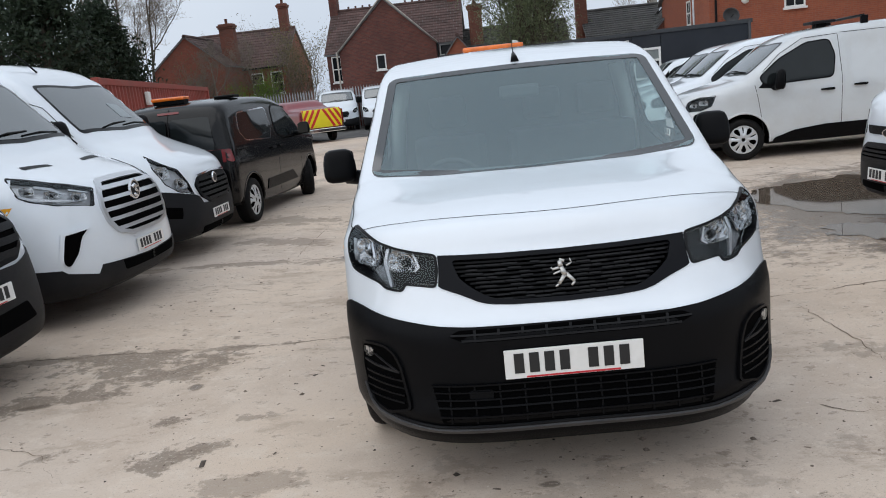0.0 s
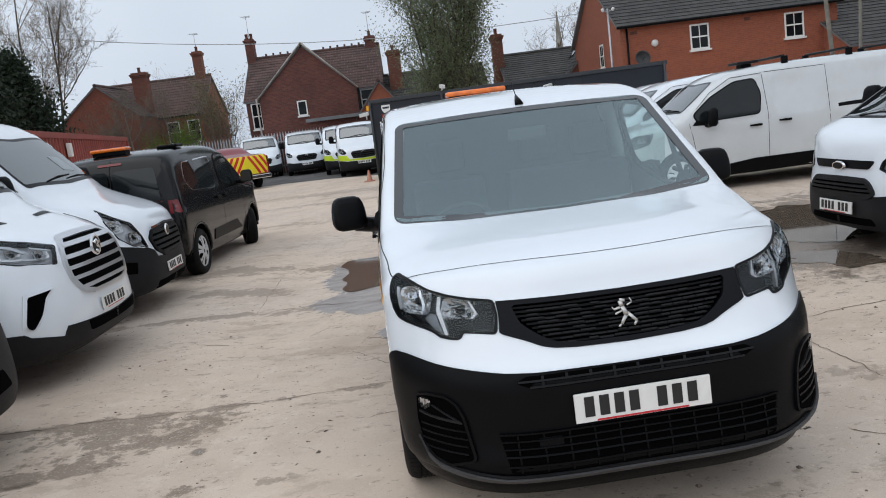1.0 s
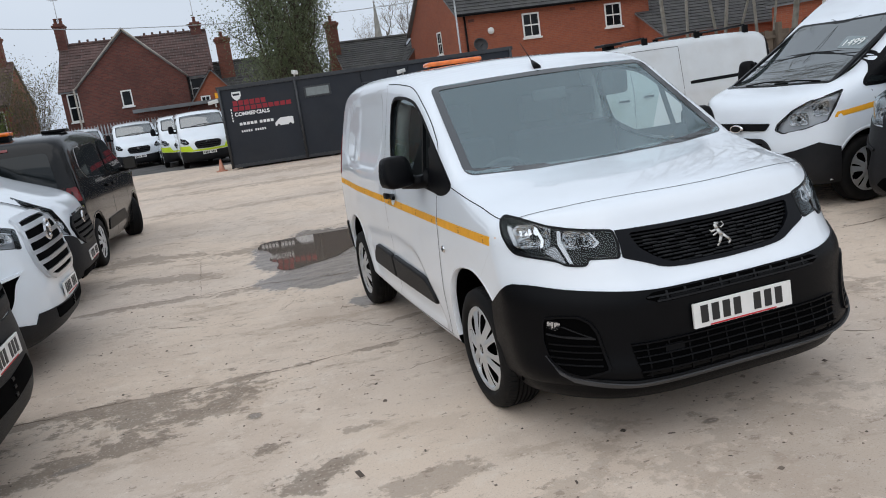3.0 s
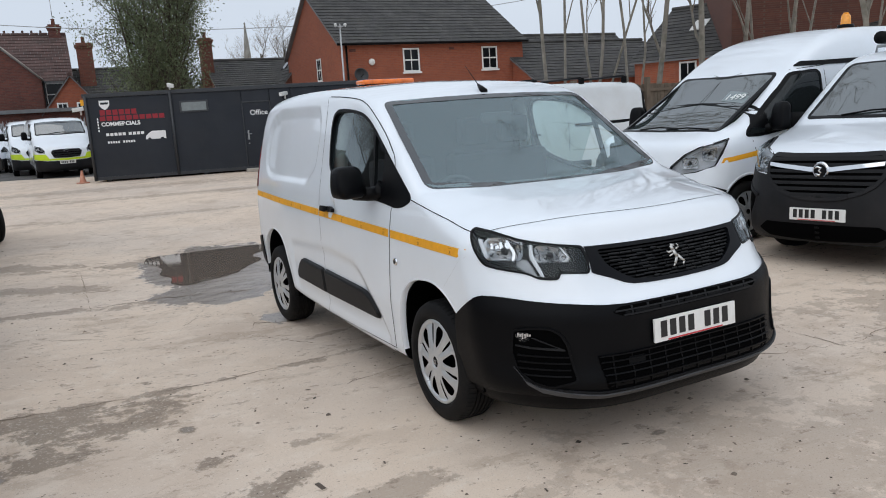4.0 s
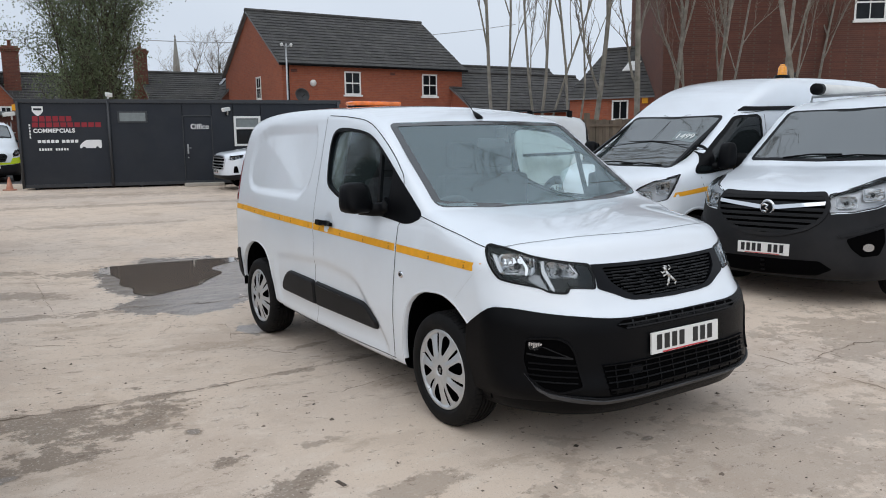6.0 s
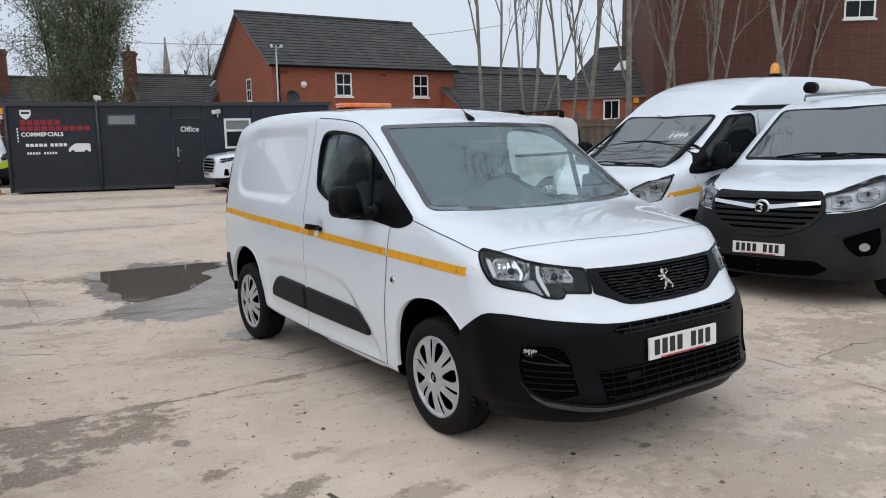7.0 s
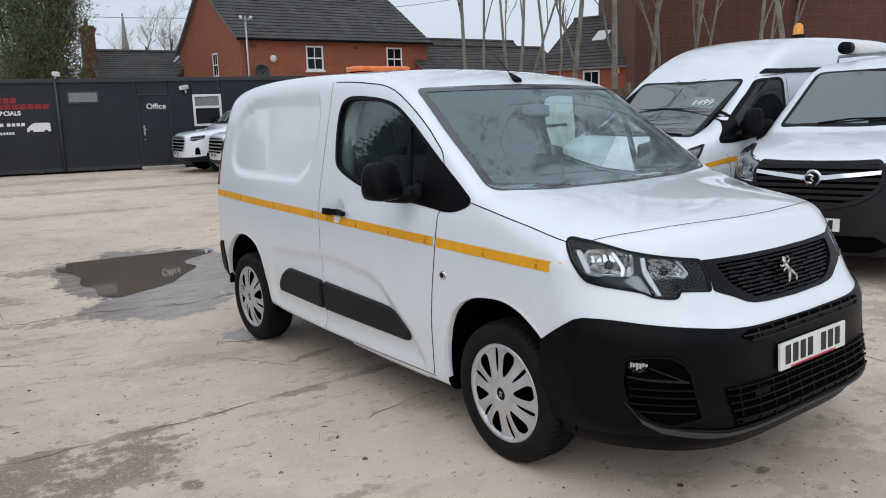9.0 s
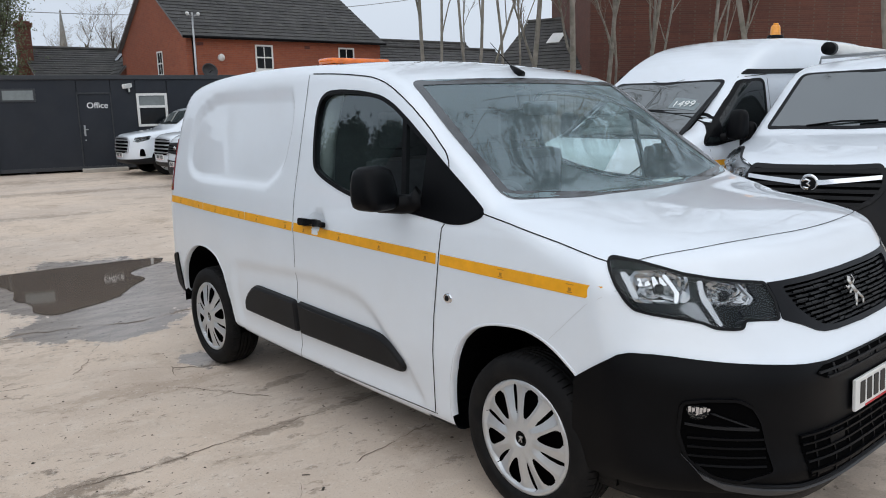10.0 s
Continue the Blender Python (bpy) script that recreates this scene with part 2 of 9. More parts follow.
def chaikin(pts, n=2, closed=True):
    P = np.array(pts, float)
    for _ in range(n):
        Q = np.roll(P, -1, axis=0) if closed else P[1:]
        A = P if closed else P[:-1]
        new_p = np.empty((2 * len(A), P.shape[1]))
        new_p[0::2], new_p[1::2] = 0.75 * A + 0.25 * Q, 0.25 * A + 0.75 * Q
        P = new_p if closed else np.vstack([P[:1], new_p, P[-1:]])
    return P


def rounded(pts, r=0.02, n=4):
    """A polygon with its corners rounded by arcs of about r."""
    P = [np.array(p, float) for p in pts]
    P = [p for i, p in enumerate(P) if np.abs(p - P[i - 1]).max() > 1e-6]
    out = []
    for i, p in enumerate(P):
        a, b = P[i - 1] - p, P[(i + 1) % len(P)] - p
        la, lb = np.linalg.norm(a), np.linalg.norm(b)
        d = min(r, la * 0.45, lb * 0.45)
        s, e = p + a / la * d, p + b / lb * d
        for k in range(n + 1):
            t = k / n
            out.append((1 - t) ** 2 * s + 2 * t * (1 - t) * p + t * t * e)
    return np.array(out)


def inside(px, py, poly):
    c = np.zeros(px.shape, bool)
    n = len(poly)
    for i in range(n):
        x0, y0 = poly[i]
        x1, y1 = poly[(i + 1) % n]
        hit = ((y0 > py) != (y1 > py)) & (px < (x1 - x0) * (py - y0) / (y1 - y0 + 1e-12) + x0)
        c ^= hit
    return c


def poly_dist(px, py, poly):
    d = np.full(px.shape, 1e9)
    n = len(poly)
    for i in range(n):
        x0, y0 = poly[i]
        ex, ey = poly[(i + 1) % n][0] - x0, poly[(i + 1) % n][1] - y0
        t = np.clip(((px - x0) * ex + (py - y0) * ey) / (ex * ex + ey * ey + 1e-12), 0, 1)
        d = np.minimum(d, (px - x0 - t * ex) ** 2 + (py - y0 - t * ey) ** 2)
    return np.sqrt(d) * np.where(inside(px, py, poly), -1, 1)


def smoothstep(a, b, x):
    t = np.clip((x - a) / (b - a), 0, 1)
    return t * t * (3 - 2 * t)


class Shell:
    """A vehicle body as the rounded meeting of a side profile and a plan width. x across, y back from the nose, z up."""

    def __init__(self, prof, width, tumble, nose=0.5, nose_hi=0.22, nose_z=(0.85, 1.05), crown=0.05, crown_z=1.15, k=0.1, power=4.0, taper=0.03, dents=(), rnd=2, screen_y=1.8, bonnet=0.0):
        self.prof, self.w = chaikin(prof, rnd), width
        self.tz, self.tw = np.array(tumble).T
        self.nose, self.nose_hi, self.nose_z, self.crown, self.crown_z, self.k, self.power, self.taper = nose, nose_hi, nose_z, crown, crown_z, k, power, taper
        self.dents = [(np.array(p, float), depth, soft) for p, depth, soft in dents]
        self.length = self.prof[:, 0].max()
        self.screen_y, self.bonnet = screen_y, bonnet
        lo, hi = self.prof.min(0) - 0.35, self.prof.max(0) + 0.35
        self.lo, self.h = lo, 0.008
        ny, nz = int((hi[0] - lo[0]) / self.h) + 2, int((hi[1] - lo[1]) / self.h) + 2
        gy, gz = np.meshgrid(lo[0] + self.h * np.arange(ny), lo[1] + self.h * np.arange(nz), indexing="ij")
        self.grid = poly_dist(gy, gz, self.prof)

    def profile(self, y, z):
        u, v = (y - self.lo[0]) / self.h, (z - self.lo[1]) / self.h
        u, v = np.clip(u, 0, self.grid.shape[0] - 1.001), np.clip(v, 0, self.grid.shape[1] - 1.001)
        i, j = u.astype(int), v.astype(int)
        a, b = u - i, v - j
        g = self.grid
        return g[i, j] * (1 - a) * (1 - b) + g[i + 1, j] * a * (1 - b) + g[i, j + 1] * (1 - a) * b + g[i + 1, j + 1] * a * b

    def field(self, P):
        x, y, z = P[:, 0], P[:, 1], P[:, 2]
        ax = np.abs(x)
        q = np.minimum(ax / self.w, 1.15)
        c = self.nose + (self.nose_hi - self.nose) * smoothstep(self.nose_z[0], self.nose_z[1], z)
        shift = c * q ** self.power * (1 - smoothstep(0.3, self.screen_y, y))
        drop = self.crown * q ** 2 * smoothstep(self.crown_z - 0.25, self.crown_z + 0.1, z)
        if self.bonnet:
            # the bonnet falls away towards the wings
            drop = drop + self.bonnet * q ** 3 * smoothstep(0.94, 1.03, z) * (1 - smoothstep(0.7, 1.1, y))
        a = self.profile(y - shift, z + drop)
        w = self.w * np.interp(z, self.tz, self.tw) * (1 - self.taper * smoothstep(self.length - 1.0, self.length, y)) * (1 - 0.02 * (1 - smoothstep(0, 1.2, y)))
        b = ax - w
        for p, depth, soft in self.dents:
            near = ax > self.w * 0.6
            if near.any():
                d = poly_dist(y[near], z[near], p)
                b[near] += depth * (1 - smoothstep(-soft, 0, d))
        k = self.k
        h = np.clip(0.5 + 0.5 * (a - b) / k, 0, 1)
        return b * (1 - h) + a * h + k * h * (1 - h)

    def solve(self, o, d, far=3.4):
        lo, hi = np.zeros(len(o)), np.full(len(o), far)
        for _ in range(19):
            mid = 0.5 * (lo + hi)
            neg = self.field(o + d * mid[:, None]) < 0
            lo, hi = np.where(neg, mid, lo), np.where(neg, hi, mid)
        return o + d * hi[:, None]

    def normal(self, P, e=0.006):
        g = np.stack([self.field(P + e * v) - self.field(P - e * v) for v in np.eye(3)], 1)
        return g / (np.linalg.norm(g, axis=1, keepdims=True) + 1e-9)

    def project(self, how, a, b, **kw):
        a, b = np.asarray(a, float), np.asarray(b, float)
        n, one = np.zeros_like(a), np.ones_like(a)
        if how in ("left", "right"):
            s = -1 if how == "left" else 1
            o, d = np.stack([n, a, b], 1), np.stack([s * one, n, n], 1)
        elif how == "wrap":
            yc = kw.get("yc", 1.2)
            t = np.radians(a)
            o, d = np.stack([n, n + yc, b], 1), np.stack([np.sin(t), -np.cos(t), n], 1)
        elif how == "top":
            o, d = np.stack([a, b, n + kw.get("z0", 0.8)], 1), np.stack([n, n, one], 1)
        elif how == "front":
            o, d = np.stack([a, n + kw.get("y0", 1.0), b], 1), np.stack([n, -one, n], 1)
        else:
            o, d = np.stack([a, n + self.length - 0.8, b], 1), np.stack([n, one, n], 1)
        return self.solve(o, d)


def spread_out(how, P):
    """The projection's own two coordinates of points on the skin (degrees round the nose in sixtieths)."""
    if how == "wrap":
        return np.degrees(np.arctan2(P[:, 0], 1.2 - P[:, 1])) / 60, P[:, 2]
    return (P[:, 1], P[:, 2]) if how in ("left", "right") else (P[:, 0], P[:, 1])


def arch_of(r, i):
    """The radius of wheel opening i as a function of the angle; r is one number or a function for each wheel."""
    f = r[i] if isinstance(r, tuple) else r
    return f if callable(f) else (lambda t: np.full(np.shape(t), float(f)))


def body(shell, parent, mats, wheels=(), wheel_r=0.4, cuts=(), fine=1.0, name="body", label=""):
    """The skin of a shell, with wheel openings and window openings cut through it."""
    L = shell.length
    zc = 0.75 * (shell.prof[:, 1].max() / 1.8) ** 0.5
    y0, y1 = 0.9, L - 0.6
    nt = int(132 / fine)
    ns = int((y1 - y0) / (0.026 * fine))
    na = int(56 / fine)
    # directions: denser towards the corners
    hw, hh = shell.w, shell.prof[:, 1].max() - zc
    th = np.linspace(0, 2 * np.pi, nt, endpoint=False)
    rad = np.stack([np.cos(th) * hw, np.zeros(nt), np.sin(th) * hh], 1)
    rad /= np.linalg.norm(rad, axis=1, keepdims=True)
    O, D = [], []
    for al in np.linspace(0.02, np.pi / 2, na, endpoint=False):
        d = rad * np.sin(al) + np.array([0, -np.cos(al), 0])
        O.append(np.tile([0, y0, zc], (nt, 1))), D.append(d)
    for y in np.linspace(y0, y1, ns):
        O.append(np.tile([0, y, zc], (nt, 1))), D.append(rad)
    nb = max(12, na // 2)
    for al in np.linspace(np.pi / 2, 0.02, nb + 1)[1:]:
        d = rad * np.sin(al) + np.array([0, np.cos(al), 0])
        O.append(np.tile([0, y1, zc], (nt, 1))), D.append(d)
    rows = len(O)
    V = shell.solve(np.vstack(O), np.vstack(D))
    idx = np.arange(rows * nt).reshape(rows, nt)
    F = np.stack([idx[:-1], np.roll(idx, -1, 1)[:-1], np.roll(idx, -1, 1)[1:], idx[1:]], 2).reshape(-1, 4)
    half = nt // 2
    caps = []
    for row, turn in ((0, 1), (rows - 1, -1)):
        q = list(idx[row])
        for i in range(1, half):
            caps.append([q[i], q[i - 1], q[-i % nt], q[(-i - 1) % nt]][::turn])
    F = np.vstack([F, np.array(caps)])
    keep = np.ones(len(F), bool)
    for how, poly, cond in cuts:
        C = V[F].mean(1)
        u, v = spread_out(how, C)
        ins = inside(u, v, poly) & cond(C)
        dead, live = np.unique(F[keep & ins]), np.unique(F[keep & ~ins])
        edge = np.intersect1d(dead, live)
        keep &= ~ins
        # draw the ragged edge onto the outline
        e = V[edge]
        a, b = spread_out(how, e)
        best, ta, tb = np.full(len(e), 1e9), a.copy(), b.copy()
        for i in range(len(poly)):
            p, q = poly[i], poly[(i + 1) % len(poly)]
            ex, ey = q[0] - p[0], q[1] - p[1]
            t = np.clip(((a - p[0]) * ex + (b - p[1]) * ey) / (ex * ex + ey * ey + 1e-12), 0, 1)
            x, y = p[0] + t * ex, p[1] + t * ey
            dd = (a - x) ** 2 + (b - y) ** 2
            w = dd < best
            best, ta, tb = np.where(w, dd, best), np.where(w, x, ta), np.where(w, y, tb)
        ok = best < 0.06 ** 2
        if ok.any():
            if how == "wrap":
                V[edge[ok]] = shell.project("wrap", ta[ok] * 60, tb[ok])
            elif how == "top":
                V[edge[ok]] = shell.project("top", ta[ok], tb[ok])
            else:
                for s, hh2 in ((-1, "left"), (1, "right")):
                    sel = ok & (np.sign(e[:, 0]) == s)
                    if sel.any():
                        V[edge[sel]] = shell.project(hh2, ta[sel], tb[sel])
    for i, (wy, wz) in enumerate(wheels):
        arch = arch_of(wheel_r, i)
        C = V[F].mean(1)
        ins = (np.hypot(C[:, 1] - wy, C[:, 2] - wz) < arch(np.arctan2(C[:, 2] - wz, C[:, 1] - wy))) & (np.abs(C[:, 0]) > shell.w * 0.62)
        edge = np.intersect1d(np.unique(F[keep & ins]), np.unique(F[keep & ~ins]))
        keep &= ~ins
        e = V[edge]
        side = np.abs(e[:, 0]) > shell.w * 0.7
        r = np.hypot(e[:, 1] - wy, e[:, 2] - wz) + 1e-9
        ra = arch(np.arctan2(e[:, 2] - wz, e[:, 1] - wy))
        ok = side & (np.abs(r - ra) < 0.06)
        ny, nz = wy + (e[:, 1] - wy) / r * ra, wz + (e[:, 2] - wz) / r * ra
        for s, hh2 in ((-1, "left"), (1, "right")):
            sel = ok & (np.sign(e[:, 0]) == s) & (nz > shell.prof[:, 1].min() + 0.03)
            if sel.any():
                V[edge[sel]] = shell.project(hh2, ny[sel], nz[sel])
    F = F[keep]
    A, B = V[F[:, 2]] - V[F[:, 0]], V[F[:, 3]] - V[F[:, 1]]
    nrm = np.cross(A, B)
    nrm /= np.linalg.norm(nrm, axis=1, keepdims=True) + 1e-12
    C = V[F].mean(1)
    flip = ((C - np.array([0, L / 2, zc])) * nrm).sum(1).mean() < 0
    if flip:
        F, nrm = F[:, ::-1], -nrm
    under = ((nrm[:, 2] < -0.6) & (C[:, 2] < 0.45)) | ((C[:, 1] < 0.45) & (C[:, 2] < 0.38))
    return mesh_ob(name, V, F, None, parent, label, mats=mats, index=np.where(under, 1, 0))


def patch(shell, how, outline, material, parent, name, label="", off=0.003, depth=0.012, res=0.05, fair=False, **kw):
    """A piece laid on the skin: an outline in the projection's own coordinates, raised by off, with edges depth deep."""
    P = np.array(outline, float)
    bm = bmesh.new()
    f = bm.faces.new([bm.verts.new((p[0], p[1], 0)) for p in P])
    steps = (res * 60, res) if how == "wrap" else (res, res)
    for ax in (0, 1):
        lo, hi = P[:, ax].min(), P[:, ax].max()
        cuts_n = int((hi - lo) / steps[ax])
        for i in range(1, cuts_n + 1):
            c = lo + (hi - lo) * i / (cuts_n + 1)
            nrm = (1, 0, 0) if ax == 0 else (0, 1, 0)
            co = (c, 0, 0) if ax == 0 else (0, c, 0)
            bmesh.ops.bisect_plane(bm, geom=bm.verts[:] + bm.edges[:] + bm.faces[:], plane_co=co, plane_no=nrm, dist=steps[ax] * 0.04)
    bmesh.ops.triangulate(bm, faces=[f for f in bm.faces if len(f.verts) > 4])
    bm.verts.index_update()
    uv = np.array([v.co[:2] for v in bm.verts])
    faces = [[v.index for v in f.verts] for f in bm.faces]
    rim = [(e.verts[0].index, e.verts[1].index) for e in bm.edges if len(e.link_faces) == 1]
    bm.free()
    S = shell.project(how, uv[:, 0], uv[:, 1], **kw)
    if fair:
        # one smooth sheet: the height as a low polynomial of the two other coordinates
        ax = 2 if how == "top" else 0
        a, b = (S[:, i] - S[:, i].mean() for i in range(3) if i != ax)
        A = np.stack([a ** i * b ** j for i in range(5) for j in range(5 - i)], 1)
        S[:, ax] = A @ np.linalg.lstsq(A, S[:, ax], rcond=None)[0]
    N = shell.normal(S)
    top = S + N * off
    vs = list(top)
    # outward facing
    f0 = max(faces, key=len)
    nn = np.cross(top[f0[1]] - top[f0[0]], top[f0[2]] - top[f0[1]])
    if (nn * N[f0[0]]).sum() < 0:
        faces = [f[::-1] for f in faces]
    if depth:
        low = {}
        for a, b in rim:
            for i in (a, b):
                if i not in low:
                    low[i] = len(vs)
                    vs.append(S[i] + N[i] * (off - depth))
            faces.append([a, b, low[b], low[a]])
    ob = mesh_ob(name, vs, faces, material, parent, label)
    me = ob.data
    if depth:
        me.set_sharp_from_angle(angle=radians(50))
    return ob


def ring(shell, how, inner, outer, material, parent, name, label="", off=0.004, depth=0.012, **kw):
    """A frame between two outlines with the same number of points."""
    I, Q = np.array(inner, float), np.array(outer, float)
    n = len(I)
    uv = np.vstack([I, (I + Q) / 2, Q])
    S = shell.project(how, uv[:, 0], uv[:, 1], **kw)
    N = shell.normal(S)
    h = np.concatenate([np.full(n, off), np.full(n, off), np.full(n, off)])
    vs = list(S + N * h[:, None]) + list(S[:n] - N[:n] * (depth - off)) + list(S[2 * n:] - N[2 * n:] * (depth - off))
    fs = []
    for i in range(n):
        j = (i + 1) % n
        fs += [(i, j, n + j, n + i), (n + i, n + j, 2 * n + j, 2 * n + i), (3 * n + i, 3 * n + j, j, i), (2 * n + i, 2 * n + j, 4 * n + j, 4 * n + i)]
    nn = np.cross(vs[fs[0][1]] - vs[fs[0][0]], vs[fs[0][2]] - vs[fs[0][1]])
    if (nn * N[0]).sum() < 0:
        fs = [f[::-1] for f in fs]
    ob = mesh_ob(name, vs, fs, material, parent, label)
    ob.data.set_sharp_from_angle(angle=radians(50))
    return ob


def domed(shell, how, outline, material, parent, name, label="", inset=0.02, off=0.026, base=0.002, res=0.05):
    """A raised piece with sloping sides: a flat top inside a bevelled rim."""
    Q = np.array(outline, float)
    I = grow(Q, -inset)
    n = len(Q)
    M2 = (I * 0.35 + Q * 0.65)
    uv = np.vstack([I, M2, Q])
    S = shell.project(how, uv[:, 0], uv[:, 1])
    N = shell.normal(S)
    h = np.concatenate([np.full(n, off), np.full(n, base + (off - base) * 0.72), np.full(n, base)])
    vs = list(S + N * h[:, None])
    fs = []
    for i in range(n):
        j = (i + 1) % n
        fs += [(i, j, n + j, n + i), (n + i, n + j, 2 * n + j, 2 * n + i)]
    nn = np.cross(vs[fs[0][1]] - vs[fs[0][0]], vs[fs[0][2]] - vs[fs[0][1]])
    if (nn * N[0]).sum() < 0:
        fs = [f[::-1] for f in fs]
    ob = patch(shell, how, I, material, parent, name, label, off=off, depth=0.0, res=res)
    rim = mesh_ob("moulding_edge", vs, fs, material, ob)
    rim.data.set_sharp_from_angle(angle=radians(30))
    return ob


def seam(shell, how, pts, parent, width=0.006, material=None, name="panel_gap", off=0.0012, step=0.04, closed=False, **kw):
    """A thin dark gap between panels."""
    P = np.array(pts, float)
    if closed:
        P = np.vstack([P, P[:1]])
    out = []
    for a, b in zip(P[:-1], P[1:]):
        sc = np.array([0.02, 1]) if how == "wrap" else np.array([1, 1])
        k = max(1, int(np.linalg.norm((b - a) * sc) / step))
        out += [a + (b - a) * i / k for i in range(k)]
    P = np.array(out + [P[-1]])
    S = shell.project(how, P[:, 0], P[:, 1], **kw)
    N = shell.normal(S)
    T = np.gradient(S, axis=0)
    B = np.cross(T, N)
    B /= np.linalg.norm(B, axis=1, keepdims=True) + 1e-9
    n = len(S)
    vs = list(S + N * off + B * width / 2) + list(S + N * off - B * width / 2)
    fs = [(i, i + 1, n + i + 1, n + i) for i in range(n - 1)]
    return mesh_ob(name, vs, fs, material or M["gap"], parent)


def mirrored(pts):
    return [(-a, b) for a, b in pts][::-1]


def grow(poly, d):
    """The outline moved outwards by d."""
    P = np.array(poly, float)
    area = 0.5 * np.sum(P[:, 0] * np.roll(P[:, 1], -1) - np.roll(P[:, 0], -1) * P[:, 1])
    T = np.roll(P, -1, 0) - np.roll(P, 1, 0)
    T /= np.linalg.norm(T, axis=1, keepdims=True) + 1e-12
    N = np.stack([T[:, 1], -T[:, 0]], 1) * (1 if area > 0 else -1)
    return P + N * d

# ---- vehicle parts ----
def wheel(parent, x, y, z, r, side, width=0.21, spokes=10, trim="hub", turn=0.0, name="wheel", detail=False):
    """A tyre with its wheel trim; x is the outer face. side: -1 or 1."""
    w, rr = width, r * (0.715 if detail else 0.69)
    prof = [(rr * 0.98, 0.012), (rr * 1.03, 0.0), (r * 0.78, -0.006), (r * 0.9, 0.0), (r * 0.965, 0.014), (r * 0.99, 0.035)]
    for i in range(5):
        a = 0.045 + (w - 0.09) * i / 5
        b = a + (w - 0.09) / 5
        prof += [(r, a), (r, b - 0.009), (r - 0.008, b - 0.008), (r - 0.008, b - 0.001)]
    prof += [(r, w - 0.045), (r * 0.985, w - 0.03), (r * 0.95, w - 0.01), (r * 0.8, w), (rr, w - 0.01)]
    rot = pose(x, y, z, 0, 0, turn)
    base = Matrix.Diagonal((-side, 1, 1, 1))
    vs, fs = [], []
    n, q = (204 if detail else 56), len(prof)
    for k in range(n):
        t = 2 * math.pi * k / n
        if detail:
            t = 2 * math.pi * (k // 3 * 3 + (0.0, 0.3, 0.6)[k % 3]) / n
        for i, (rad, h) in enumerate(prof):
            # cross cuts through the shoulder blocks and the outer ribs
            if detail and k % 3 == 1 and (4 < i < 9 or rad > r * 0.98 and i > q - 9):
                rad -= 0.006
            vs.append(rot @ (base @ Vector((h, rad * math.cos(t), rad * math.sin(t)))))
    for k in range(n):
        for i in range(q - 1):
            a, b = k * q + i, ((k + 1) % n) * q + i
            fs.append((a, b, b + 1, a + 1) if side < 0 else (a + 1, b + 1, b, a))
    tyre = mesh_ob(name, vs, fs, M["rubber"], parent)
    tyre.data.set_sharp_from_angle(angle=radians(40))
    # dished trim with openings between the spokes
    nr, nt = (64, 420) if detail else (18, 160)
    vs, fs = [], []
    rad = np.linspace(0.0, rr * 1.0, nr + 1)
    def gap(u, k2):
        """Half the width of the opening between two spokes, as a share of their spacing."""
        lo, hi = (0.38, 0.88) if k2 % 2 else (0.42, 0.90)
        if not lo < u < hi:
            return 0.0
        mid = (lo + hi) / 2
        return ((0.2 + 0.3 * (u - 0.38)) * 1.25 if k2 % 2 else 0.10) * math.sqrt(max(0.0, 1 - abs((u - mid) / ((hi - lo) / 2)) ** 3))

    cell = spokes / nt
    for i in range(nr + 1):
        u = rad[i] / rr
        h = 0.02 - 0.028 * math.cos(min(1, u * 1.15) * math.pi * 0.5) + (0.012 if u < 0.14 else 0) - (0.012 if 0.9 < u < 0.97 else 0)
        for k in range(nt):
            q = (k * cell) % spokes
            d = (q % 1.0) - 0.5
            g = gap(u, int(q))
            # draw the nearest points onto the edge of the opening
            if g > 0 and abs(abs(d) - g) < 0.55 * cell:
                q += math.copysign(g, d) - d
            t = 2 * math.pi * (q + side * 0.55 * (u - 0.6) ** 2) / spokes
            # pairs of spokes rise to a ridge and fall away into the openings
            wob = ((0.026 if int(q) % 2 == 0 else 0.012) * (0.5 - abs(d)) - 0.006) * max(0.0, min(1.0, (u - 0.25) * 6, (0.97 - u) * 12))
            vs.append(rot @ (base @ Vector((h + wob, rad[i] * math.cos(t), rad[i] * math.sin(t)))))
    for i in range(nr):
        u = (rad[i] + rad[i + 1]) / 2 / rr
        for k in range(nt):
            q = ((k + 0.5) * cell) % spokes
            if abs((q % 1.0) - 0.5) < gap(u, int(q)):
                continue
            a, b = i * nt + k, i * nt + (k + 1) % nt
            fs.append((a, b, b + nt, a + nt) if side > 0 else (a + nt, b + nt, b, a))
    mesh_ob("wheel_trim", vs, fs, M[trim], tyre, "silver multi-spoke wheel trim" if trim == "hub" else "dark wheel trim")
    # near-black disc puts the shade behind the trim's openings into colour
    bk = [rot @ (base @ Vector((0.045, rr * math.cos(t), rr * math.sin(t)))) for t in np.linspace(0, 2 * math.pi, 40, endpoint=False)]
    mesh_ob("brake_disc", bk, [tuple(range(40))], M["shade_black"], tyre)
    cp = [rot @ (base @ Vector((0.001 - 0.003 * (j == 0), rr * 0.13 * j * math.cos(t), rr * 0.13 * j * math.sin(t)))) for j in (0.6, 1) for t in np.linspace(0, 2 * math.pi, 24, endpoint=False)]
    mesh_ob("centre_cap", cp, [tuple(range(24))] + [(i, (i + 1) % 24, 24 + (i + 1) % 24, 24 + i) for i in range(24)], M["plastic"], tyre)
